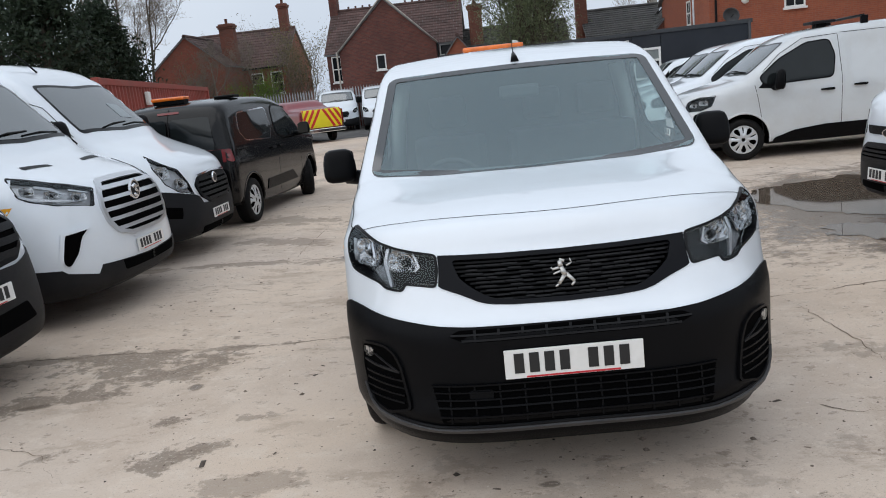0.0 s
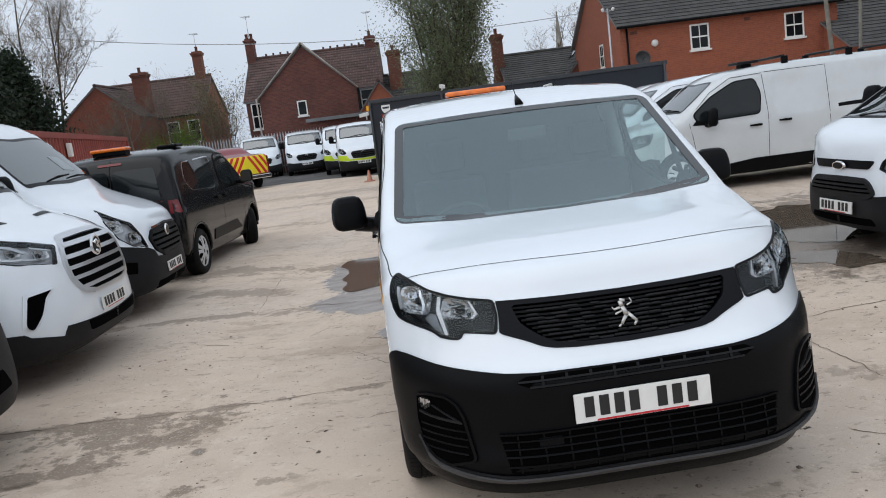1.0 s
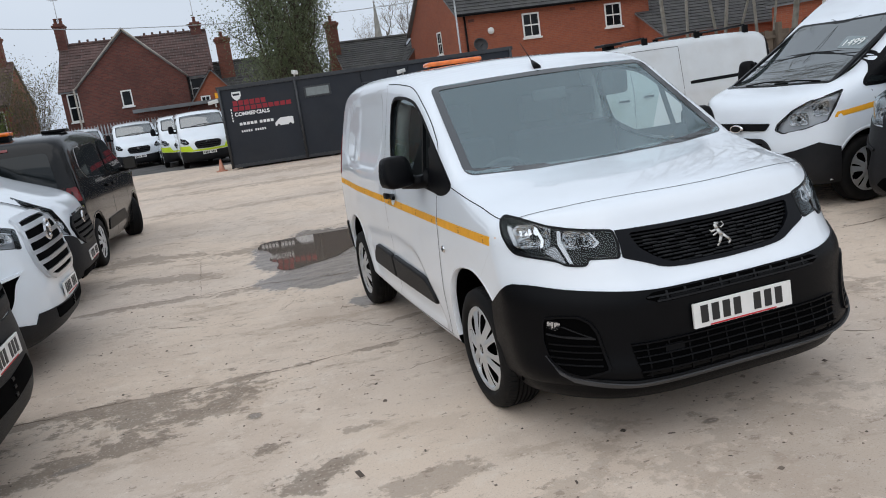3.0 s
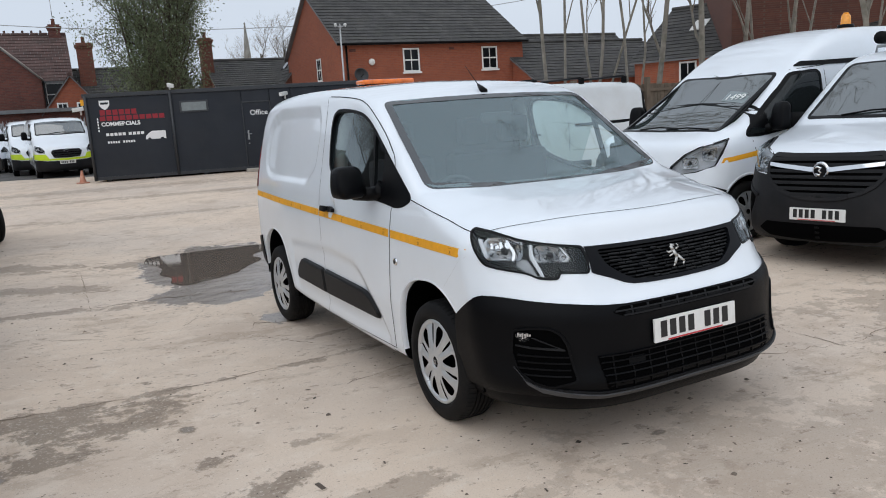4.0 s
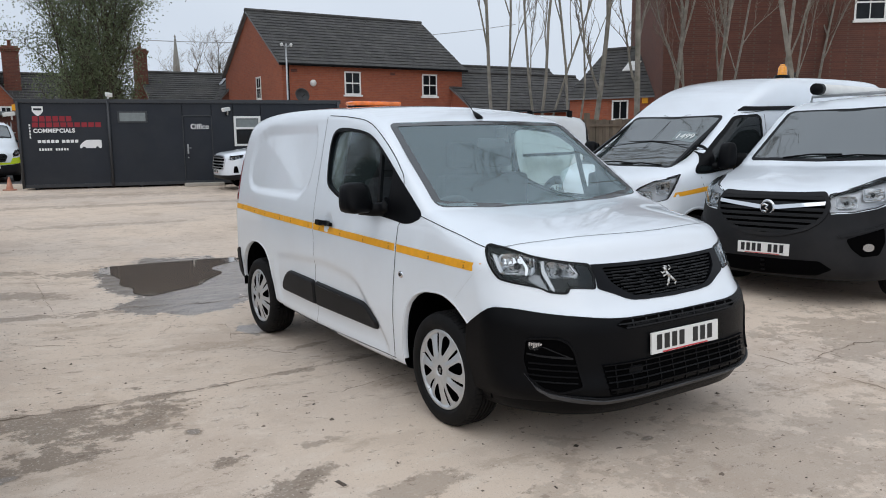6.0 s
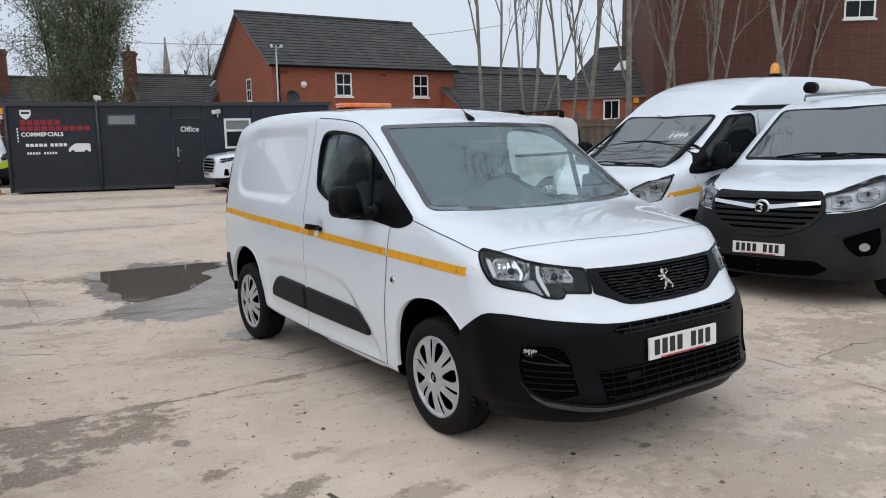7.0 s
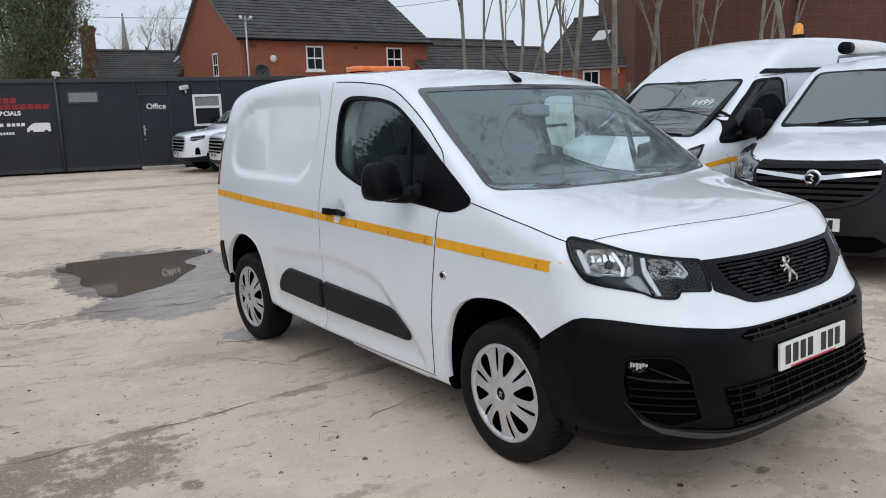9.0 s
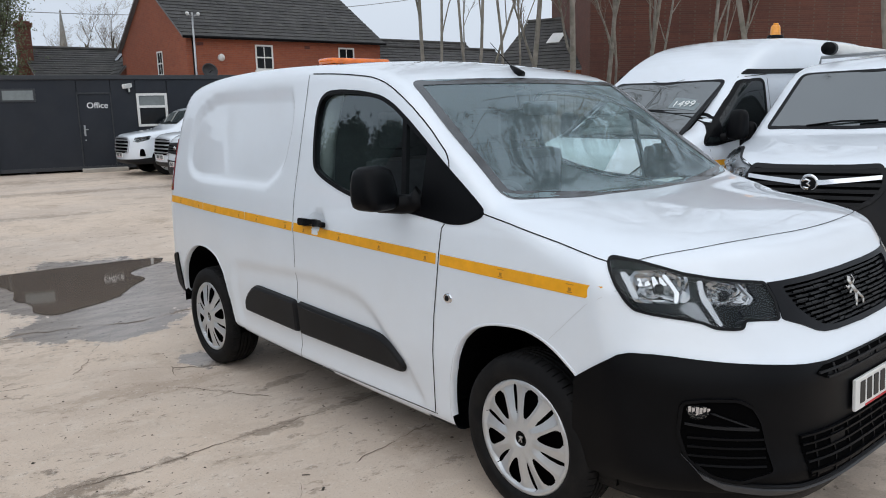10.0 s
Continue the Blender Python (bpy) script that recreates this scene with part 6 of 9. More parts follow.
viv = van("panel_van", "white panel van with black bumper, chrome grille bar and roof pipe", front_at(3.83, 4.87, -83) @ Matrix.Rotation(radians(-1.5), 4, "Y"), sh_viv, case="lampgrey", fine=1.0,
          window=MID_WINDOW, screen=(1.0, 1.73, 0.80, 0.72), doors=MID_DOORS, handles=[(2.25, 1.02), (2.65, 1.04)],
          bumper=[(60, 0.25), (60, 0.88), (54, 0.95), (45, 0.892), (36, 0.858), (27.5, 0.845), (25.8, 0.94), (26, 1.012), (20, 1.0), (3, 0.997)], grille=[(0.0, 1.01), (0.3, 1.012), (0.5, 1.022), (0.55, 0.93), (0.53, 0.835), (0.48, 0.765), (0.38, 0.70), (0.19, 0.648), (0.0, 0.634)],
          slats=7, lamp=[(57, 1.17), (51.9, 1.155), (38, 1.085), (27, 1.02), (26.3, 0.94), (26.8, 0.858), (36, 0.868), (45, 0.902), (54, 0.97)], bowls=[(44.5, 1.02, 4.6, 0.062), (33.5, 0.955, 4.2, 0.058)], guides=[[(55, 0.985), (45, 0.918), (36, 0.884), (27.4, 0.872), (27.4, 0.866), (36, 0.877), (45, 0.910), (55, 0.975)]],
          plate_z=0.505, badge=(0.892, 0.155, 0.155), low_grille=[(0.0, 0.415), (0.52, 0.42), (0.62, 0.35), (0.5, 0.29), (0.0, 0.27)], fogs=[(33, 0.625), (37, 0.655), (48, 0.72), (48.5, 0.60), (46, 0.48), (39, 0.465), (35, 0.54)], mirror_at=(1.42, 1.24))
chrome = patch(sh_viv, "front", [(-0.52, 0.920), (-0.1, 0.872), (0.1, 0.872), (0.52, 0.920), (0.52, 0.952), (0.1, 0.910), (-0.1, 0.910), (-0.52, 0.952)], M["chrome"], viv, "chrome_bar", "chrome grille bar", off=0.035, depth=0.02)
for s_ in (-1, 1):
    # sloping shoulder over the fog lamp and a crease along the bumper
    patch(sh_viv, "wrap", rounded([(s_ * a, b) for a, b in ((30, 0.66), (38, 0.70), (50, 0.765), (50, 0.735), (38, 0.672), (31, 0.635))], 0.8), M["greyplastic"], viv, "bumper_shoulder", "raised edge over the fog lamp", off=0.022, depth=0.02)
    patch(sh_viv, "wrap", [(s_ * 41.5 + 2.2 * math.cos(t), 0.55 + 0.036 * math.sin(t)) for t in np.linspace(0, 2 * math.pi, 20, endpoint=False)], M["reflector"], viv, "fog_lamp", "round fog lamp", off=0.014, depth=0.004)
# roof carrier with a plastic pipe
for y in (2.3, 3.4, 4.5):
    tube("roof_bar", [(-0.74, y, 1.93), (-0.72, y, 2.03), (0.72, y, 2.03), (0.74, y, 1.93)], 0.018, M["steel"], viv, "steel roof bar")
pipe = lathe("roof_pipe", [(0.052, 2.15), (0.062, 2.15), (0.062, 4.95), (0.0, 4.95)], M["whiteplastic"], viv, "white plastic roof pipe", n=20, axis="z", m=Matrix.Translation((-0.60, 0, 2.11)) @ Matrix.Rotation(radians(-90), 4, "X"))
lathe("pipe_cap", [(0.0, 2.12), (0.066, 2.12), (0.068, 2.24), (0.063, 2.24)], M["plastic"], pipe, "black end cap", n=20, axis="z", m=Matrix.Translation((-0.60, 0, 2.11)) @ Matrix.Rotation(radians(-90), 4, "X"))

# high-roofed van with an amber beacon
sh_high = Shell(mid_profile(5.35, True), 0.985, MID_TUMBLE, nose=0.46, nose_hi=0.26, nose_z=(0.95, 1.15), crown=0.06, crown_z=1.5, k=0.13, screen_y=1.8)
tc = van("high_roof_van", "white high-roof van with amber beacon and orange side stripe", front_at(3.48, 7.21, -89), sh_high, case="lampgrey", plate_y=0.15, fine=0.6,
         window=[(2.12, 1.80), (1.75, 1.775), (1.53, 1.60), (1.22, 1.375), (0.98, 1.205), (0.94, 1.157), (1.13, 1.15), (1.81, 1.225), (2.16, 1.25), (2.18, 1.5), (2.18, 1.77)], screen=(0.62, 1.66, 0.79, 0.72), doors=[[(1.02, 1.10), (1.10, 0.9), (1.25, 0.36)], [(2.27, 1.82), (2.29, 1.2), (2.27, 0.36)], [(1.1, 1.40), (1.42, 1.63), (1.7, 1.82), (2.27, 1.86)], [(3.6, 1.9), (3.6, 0.36)]], handles=[(2.12, 1.02)],
         bumper=[(60, 0.25), (60, 0.60), (50, 0.66), (40, 0.60), (33, 0.57), (26, 0.56), (3, 0.545)], grille=[(0.0, 0.71), (0.37, 0.705), (0.44, 0.66), (0.49, 0.585), (0.44, 0.55), (0.0, 0.545)], slats=4,
         lamp=[(62.4, 1.139), (58.1, 0.984), (54.3, 0.86), (44, 0.80), (33, 0.765), (28.8, 0.80), (30, 0.86), (38, 0.985), (46, 1.06), (55, 1.105)], bowls=[(51.5, 0.985, 4.0, 0.07), (41, 0.895, 4.5, 0.06)], guides=[[(56, 1.08), (48, 1.03), (42, 0.98), (42.4, 0.97), (48, 1.015), (56.5, 1.06)]], plate_z=0.445, badge=(0.82, 0.21, 0.085), low_grille=[(0.0, 0.36), (0.46, 0.36), (0.5, 0.30), (0.0, 0.29)],
         stripe=[(0.60, 0.882), (1.1, 0.93), (5.2, 1.0), (5.2, 1.055), (1.1, 0.985), (0.63, 0.935)], mirror_at=(1.2, 1.34))
patch(sh_high, "front", rounded([(-0.46, 0.87), (-0.40, 0.795), (0.40, 0.795), (0.46, 0.87)], 0.03), M["plastic"], tc, "upper_grille", "narrow black upper grille", off=0.012, depth=0.02)
for how in ("left", "right"):
    patch(sh_high, how, rounded([(1.83, 1.855), (1.93, 1.905), (5.1, 1.975), (5.1, 1.915)], 0.02), M["plastic"], tc, "roof_band", "dark band below the raised roof", off=0.014, depth=0.02, res=0.05)
patch(sh_high, "top", rounded([(0.28, 1.44), (0.62, 1.42), (0.62, 1.27), (0.28, 1.29)], 0.02), M["card"], tc, "price_card", "white card behind the windscreen", off=0.007, depth=0.0)
bcn = lathe("beacon", [(0.0, 0.13), (0.04, 0.127), (0.055, 0.10), (0.06, 0.02), (0.066, 0.0)], M["amber"], tc, "amber roof beacon", n=20, axis="z", m=Matrix.Translation((0.42, 3.25, 2.345)))
lathe("beacon_foot", [(0.0, 0.03), (0.09, 0.03), (0.1, 0.0), (0.1, -0.05)], M["plastic"], bcn, "", n=20, axis="z", m=Matrix.Translation((0.42, 3.25, 2.32)))
tube("beacon_cap", [(0.42, 3.25, 2.465), (0.42, 3.25, 2.49)], 0.03, M["amber"], bcn, n=14)

# pale grey long van seen along its side, with roof bars and a vent
sh_long = Shell(mid_profile(5.4), 0.978, MID_TUMBLE, nose=0.46, nose_hi=0.26, nose_z=(0.95, 1.15), crown=0.05, crown_z=1.5, k=0.11, dents=[(mid_dent, 0.014, 0.04), (rounded([(5.1, 1.72), (3.54, 1.74), (3.52, 1.15), (5.05, 1.12)], 0.08), 0.014, 0.04)], screen_y=1.8)
LAMP_T = [(57, 1.06), (54, 0.9), (46, 0.84), (36, 0.83), (33, 0.92), (35, 0.99), (45, 1.05)]


def rear_black(sh, v):
    for how in ("left", "right"):
        patch(sh, how, rounded([(5.22, 0.42), (5.37, 0.42), (5.36, 1.85), (5.26, 1.88)], 0.04), M["plastic"], v, "rear_door_edge", "black rear door edge", off=0.006, depth=0.02, res=0.12)


traf = van("long_panel_van", "pale grey long panel van with roof bars, standing side on", front_at(3.2, 13.7, -93), sh_long, "silver", fine=1.5, wheels=((0.98, 0.33), (4.45, 0.33)),
           window=MID_WINDOW, screen=(1.02, 1.62, 0.80, 0.72), doors=MID_DOORS, handles=[(2.24, 1.0), (2.72, 1.03)], bumper=[(60, 0.25), (60, 0.62), (54, 0.66), (40, 0.6), (20, 0.58), (0, 0.58), (0, 0.25)],
           grille=[(0.0, 0.95), (0.5, 0.93), (0.55, 0.85), (0.45, 0.75), (0.0, 0.73)], slats=4, lamp=LAMP_T, plate_z=0.5, badge=(0.85, 0.1, 0.13), mirror_at=(1.42, 1.22), sill=[(1.42, 0.25), (3.95, 0.26), (3.95, 0.48), (2.2, 0.47), (1.75, 0.42), (1.45, 0.32)], bars=[[(3.6, 1.13), (5.05, 1.15), (5.05, 1.21), (3.6, 1.19)]], rear=rear_black)
for y in (2.85, 3.9, 4.9):
    rb = tube("roof_bar", [(-0.78, y, 1.93), (-0.74, y, 2.05), (0.74, y, 2.05), (0.78, y, 1.93)], 0.022, M["plastic"], traf, "black roof bar")
    for s in (-1, 1):
        box("bar_foot", s * 0.76 - 0.03, s * 0.76 + 0.03, y - 0.05, y + 0.05, 1.9, 2.05, M["plastic"], rb, bevel=0.01)
vent = box("roof_vent", 0.15, 0.60, 2.15, 2.5, 2.0, 2.045, M["greyplastic"], traf, "flat grey roof vent", bevel=0.02)
box("vent_neck", 0.27, 0.47, 2.25, 2.4, 1.92, 2.0, M["plastic"], vent)
for k, (x, y, tn, pf) in enumerate(((3.1, 16.15, -91, "white"), (3.35, 18.5, -90, "white"))):
    van("panel_van", "white panel van in the row beside the office", front_at(x, y, tn), sh_mid, pf, fine=2.4, window=MID_WINDOW, screen=(1.02, 1.62, 0.80, 0.72), doors=MID_DOORS, bumper=[(60, 0.25), (60, 0.62), (40, 0.6), (0, 0.58), (0, 0.25)],
        grille=[(0.0, 0.95), (0.5, 0.93), (0.55, 0.85), (0.45, 0.75), (0.0, 0.73)], slats=4, lamp=LAMP_T, plate_z=0.5, badge=(0.85, 0.1, 0.1), mirror_at=(1.42, 1.22))

# large white van with a wide chrome-slatted grille
sh_big = Shell(big_profile(), 1.02, BIG_TUMBLE, nose=0.46, nose_hi=0.3, nose_z=(1.05, 1.25), crown=0.06, crown_z=1.75, k=0.13, screen_y=1.7)
BIGW = ((1.0, 0.345), (4.3, 0.345))
mx = van("large_panel_van", "large white panel van with chrome-slatted grille and low black lip", front_at(-3.02, 6.88, 90), sh_big, fine=1.5, wheels=BIGW, wheel_r=0.345, arch=0.42, window=BIG_WINDOW, screen=(0.98, 1.52, 0.86, 0.78), doors=BIG_DOORS, handles=[(2.08, 1.1)],
         grille=[(0.0, 1.145), (0.36, 1.14), (0.50, 1.06), (0.55, 0.95), (0.54, 0.82), (0.46, 0.715), (0.28, 0.672), (0.0, 0.668)], slats=5, slat_mat="satin", frame_mat="satin", case="lampgrey", lamp=[(58, 1.275), (55, 1.12), (51.5, 1.077), (43, 1.02), (29.3, 0.968), (25.4, 1.105), (36, 1.17), (41, 1.192), (50, 1.242)], plate_z=0.55, badge=(1.02, 0.2, 0.2),
         bumper=[(60, 0.25), (60, 0.53), (46, 0.50), (44.2, 0.468), (33.8, 0.415), (32, 0.485), (3, 0.455)], low_grille=[(0.0, 0.445), (0.50, 0.47), (0.48, 0.385), (0.0, 0.375)], bowls=[(51.5, 1.165, 2.6, 0.034), (43, 1.115, 2.6, 0.034), (33.5, 1.07, 3.2, 0.04)], guides=[[(56.5, 1.155), (50, 1.10), (36, 1.045), (35.6, 1.03), (50, 1.08), (57, 1.135)], [(48, 1.20), (42, 1.165), (38, 1.10), (39.4, 1.10), (43.4, 1.152), (48.6, 1.185)], [(36, 1.14), (28.5, 1.09), (28.5, 1.08), (36, 1.125)]], fogs=[(43, 0.775), (34.3, 0.80), (37.5, 0.74), (39.5, 0.62), (43.3, 0.515), (45.2, 0.555)], mirror_at=(1.25, 1.55), stripe=[(0.62, 0.98), (5.4, 0.98), (5.4, 1.05), (0.56, 1.05)])
for s_ in (-1, 1):
    # folded white edge round the corner intake, and the vent slots of the bonnet
    patch(sh_big, "wrap", [(s_ * a, b) for a, b in ((46.5, 0.545), (44.2, 0.79), (33.6, 0.815), (34.3, 0.795), (43, 0.772), (45.2, 0.555))], M["white"], mx, "intake_edge", off=0.02, depth=0.02, res=0.03)
    patch(sh_big, "top", rounded([(s_ * 0.25, 0.60), (s_ * 0.62, 0.64), (s_ * 0.60, 0.70), (s_ * 0.27, 0.65)], 0.02), M["plastic"], mx, "bonnet_vent", "black bonnet vent", off=0.003, depth=0.0)
# large white van with a black bumper
mv = van("large_panel_van", "large white panel van with deep black bumper and roof beacon", front_at(-3.18, 9.18, 90), sh_big, case="lampgrey", fine=1.5, wheels=BIGW, wheel_r=0.345, arch=0.42, window=BIG_WINDOW, screen=(0.98, 1.52, 0.86, 0.78), doors=BIG_DOORS, handles=[(2.08, 1.1)],
         grille=[(0.0, 0.93), (0.40, 0.91), (0.5, 0.83), (0.44, 0.70), (0.26, 0.617), (0.0, 0.60)], slats=5, frame_mat="plastic", bowls=[(41, 1.03, 3.6, 0.07), (32, 0.885, 3.6, 0.06)], guides=[[(30, 0.81), (27, 0.765), (28, 0.76), (32, 0.795)]], lamp=[(46, 1.23), (45.2, 1.08), (41, 0.90), (35, 0.80), (26, 0.745), (28, 0.88), (32, 1.04), (40, 1.13)], plate_z=0.47, badge=(0.87, 0.12, 0.14),
         bumper=[(60, 0.25), (60, 0.86), (50, 0.85), (42, 0.82), (35, 0.785), (25.5, 0.735), (22, 0.70), (20, 0.625), (3, 0.595)], low_grille=[(0.0, 0.36), (0.5, 0.36), (0.5, 0.28), (0.0, 0.28)], fogs=[(44, 0.66), (46, 0.54), (36, 0.50), (35, 0.62)], mirror_at=(1.25, 1.55))
chrome2 = patch(sh_big, "front", [(-0.42, 0.925), (0, 0.945), (0.42, 0.925), (0.42, 0.945), (0, 0.965), (-0.42, 0.945)], M["chrome"], mv, "chrome_bar", "chrome bonnet strip", off=0.03, depth=0.02)
bc2 = lathe("beacon", [(0.0, 0.1), (0.06, 0.09), (0.075, 0.05), (0.08, 0.0)], M["orange"], mv, "amber roof beacon", n=20, axis="z", m=Matrix.Translation((-0.5, 2.3, 2.425)))
lathe("beacon_foot", [(0.0, 0.01), (0.085, 0.01), (0.09, -0.06)], M["plastic"], bc2, "", n=20, axis="z", m=Matrix.Translation((-0.5, 2.3, 2.42)))
tube("aerial", [(-0.3, 1.75, 2.28), (-0.3, 2.0, 2.55)], [0.012, 0.003], M["plastic"], mv, n=6)
patch(sh_big, "top", rounded([(0.25, 1.30), (0.52, 1.29), (0.52, 1.12), (0.25, 1.13)], 0.02), M["card"], mv, "window_card", "pale card behind the windscreen", off=0.008, depth=0.0)
# large van with a dark nose, its front just in view
ht = van("large_panel_van", "large white van with black grille and bumper", front_at(-2.88, 4.36, 90), sh_big, fine=1.7, wheels=BIGW, wheel_r=0.345, arch=0.42, window=BIG_WINDOW, screen=(0.98, 1.52, 0.86, 0.78), doors=BIG_DOORS,
         grille=[(0.0, 1.175), (0.5, 1.145), (0.60, 1.05), (0.56, 0.92), (0.43, 0.84), (0.0, 0.81)], slats=4, slat_mat="greyplastic", frame_mat="plastic", lamp=[(56, 1.18), (54, 1.02), (46, 0.94), (36, 0.9), (33, 1.0), (38, 1.12)], plate_z=0.665, badge=(1.01, 0.2, 0.085),
         bumper=[(60, 0.25), (60, 0.78), (50, 0.84), (40, 0.86), (30, 0.83), (20, 0.80), (3, 0.80)], low_grille=[(0.0, 0.54), (0.40, 0.56), (0.48, 0.44), (0.0, 0.42)], mirror_at=(1.25, 1.55))


# black small van, seen from behind
def rear_black_van(sh, v):
    o = rounded([(-0.66, 1.12), (-0.03, 1.12), (-0.03, 1.58), (-0.60, 1.58)], 0.06)
    patch(sh, "rear", o, M["darkglass"], v, "rear_window", "dark rear door glass", off=0.005, depth=0.0)
    patch(sh, "rear", mirrored([tuple(p) for p in o]), M["darkglass"], v, "rear_window", "dark rear door glass", off=0.005, depth=0.0)
    seam(sh, "rear", [(0, 1.72), (0, 0.45)], v, 0.01)
    for s in (-1, 1):
        patch(sh, "rear", rounded([(s * 0.75, 0.94), (s * 0.80, 0.94), (s * 0.79, 1.12), (s * 0.745, 1.12)], 0.02), M["red"], v, "tail_light", "red tail light", off=0.012, depth=0.02)
        how = "left" if s < 0 else "right"
        patch(sh, how, rounded([(4.27, 0.94), (4.33, 0.94), (4.325, 1.12), (4.285, 1.12)], 0.03), M["red"], v, "tail_light", "red tail light", off=0.008, depth=0.02)
    patch(sh, "rear", rounded([(-0.80, 0.36), (0.80, 0.36), (0.80, 0.58), (-0.80, 0.58)], 0.04), M["plastic"], v, "rear_bumper", "black rear bumper", off=0.02, depth=0.03)
    patch(sh, "rear", rounded([(-0.16, 1.655), (0.16, 1.655), (0.16, 1.685), (-0.16, 1.685)], 0.01), M["red"], v, "brake_light", "red high brake light", off=0.006, depth=0.01)


sh_small = Shell(PARTNER_PROFILE, 0.924, PARTNER_TUMBLE, nose=0.5, nose_hi=0.22, nose_z=(0.86, 1.04), crown=0.055, crown_z=1.42, k=0.11, screen_y=1.7)
bk = van("small_panel_van", "black small van with amber light bar, seen from behind", pose(-4.03, 14.92, 0, 0, 0, 176.7), sh_small, "blackpaint", fine=1.6, wheels=((0.885, 0.318), (3.735, 0.318)), arch=0.39, wheel_r=0.326, window=[(2.36, 1.60), (2.24, 1.64), (1.86, 1.62), (1.53, 1.47), (1.3, 1.24), (1.32, 1.12), (2.12, 1.14), (2.40, 1.2), (2.41, 1.4)], extra_windows=[[(3.75, 1.58), (2.62, 1.62), (2.60, 1.3), (2.75, 1.16), (3.72, 1.2), (3.86, 1.34)]],
         screen=(0.95, 1.66, 0.76, 0.70), doors=[[(1.33, 1.09), (1.39, 0.7), (1.415, 0.26)], [(2.49, 1.6), (2.51, 1.0), (2.60, 0.23)]], handles=[(2.38, 1.0), (2.75, 1.0)], lamp=[(53, 1.045), (50, 0.925), (37, 0.846), (30, 0.82), (22, 0.87), (23, 0.95), (42, 1.03)], plate_z=0.57, mirror_at=(1.45, 1.22), mirror_h=0.2, sill=[(1.7, 0.40), (3.2, 0.40), (3.15, 0.55), (1.95, 0.56)], rear=rear_black_van, turn=24.0)
lb = box("light_bar", -0.14, 0.36, 3.72, 3.92, 1.85, 1.90, M["orange"], bk, "amber light bar", bevel=0.02)
box("light_bar_base", -0.12, 0.34, 3.74, 3.90, 1.80, 1.85, M["plastic"], lb)
box("roof_vent", -0.7, -0.4, 3.25, 3.5, 1.815, 1.86, M["plastic"], bk, "black roof vent", bevel=0.02)
ring(sh_small, "left", grow(rounded([(3.75, 1.58), (2.62, 1.62), (2.60, 1.3), (2.75, 1.16), (3.72, 1.2), (3.86, 1.34)], 0.06), 0.002), grow(rounded([(3.75, 1.58), (2.62, 1.62), (2.60, 1.3), (2.75, 1.16), (3.72, 1.2), (3.86, 1.34)], 0.06), 0.018), M["chrome"], bk, "window_trim", "bright window trim")

# vans in the far corner
sh_far = Shell(big_profile(5.0, 2.2), 1.02, BIG_TUMBLE, nose=0.46, nose_hi=0.3, nose_z=(1.05, 1.25), crown=0.06, crown_z=1.75, k=0.13, screen_y=1.7)
FARW = dict(fine=2.6, wheels=BIGW, wheel_r=0.345, arch=0.42, window=BIG_WINDOW, screen=(0.98, 1.52, 0.86, 0.78), mirror_at=(1.25, 1.55), slip=False)
for x, y, tn, lab, band in ((-2.05, 31.4, 6, "white van with yellow-green front band, beside the office", True), (-2.95, 34.4, 6, "white van with yellow-green front band, half hidden", True), (-5.25, 38.6, 8, "white van with dark bumper in front of the fence", False), (-7.75, 40.2, 12, "white van by the fence behind the pickup", False)):
    fv = van("large_panel_van", lab, front_at(x, y, tn), sh_far, "white", grille=[(0.0, 1.0), (0.42, 0.99), (0.5, 0.92), (0.42, 0.74), (0.0, 0.72)], slats=3, lamp=[(56, 1.18), (54, 1.02), (44, 0.92), (34, 0.9), (34, 1.0), (42, 1.12)], plate_z=0.55, badge=(0.95, 0.16, 0.09),
             bumper=[(60, 0.25), (60, 0.66), (44, 0.66), (30, 0.62), (0, 0.60), (0, 0.25)], **FARW)
    if band:
        patch(sh_far, "wrap", [(-60, 0.70), (-30, 0.64), (0, 0.62), (30, 0.64), (60, 0.70), (60, 0.88), (32, 0.86), (27, 0.70), (0, 0.69), (-27, 0.70), (-32, 0.86), (-60, 0.88)], M["hivis"], fv, "front_band", "yellow-green reflective band", off=0.014, depth=0.0, res=0.08)


def pickup_profile(L=5.3, bed=0.0):
    return [(0.2, 0.3), (0.0, 0.34), (-0.02, 0.5), (0.0, 0.8), (0.05, 1.02), (0.2, 1.1), (0.7, 1.17), (1.15, 1.22), (1.5, 1.5), (1.78, 1.72), (2.1, 1.78), (3.1, 1.76), (3.4, 1.6), (3.55, 1.24 + bed), (3.7, 1.17 + bed), (L - 0.08, 1.15 + bed), (L, 1.0 + bed), (L, 0.6), (L - 0.15, 0.48), (3.0, 0.34), (1.4, 0.32)]


sh_pick = Shell(pickup_profile(), 0.94, [(0, 0.95), (0.5, 1.0), (1.1, 1.0), (1.3, 0.95), (1.8, 0.78)], nose=0.4, nose_hi=0.25, nose_z=(0.95, 1.1), crown=0.04, crown_z=1.2, k=0.09, screen_y=1.8)
sh_pick_high = Shell(pickup_profile(5.3, 0.25), 0.94, [(0, 0.95), (0.5, 1.0), (1.3, 1.0), (1.45, 0.95), (1.8, 0.8)], nose=0.4, nose_hi=0.25, nose_z=(0.95, 1.1), crown=0.04, crown_z=1.4, k=0.06, screen_y=1.8)
PK_WIN = [(3.0, 1.6), (2.3, 1.66), (1.75, 1.5), (1.5, 1.26), (3.2, 1.26)]


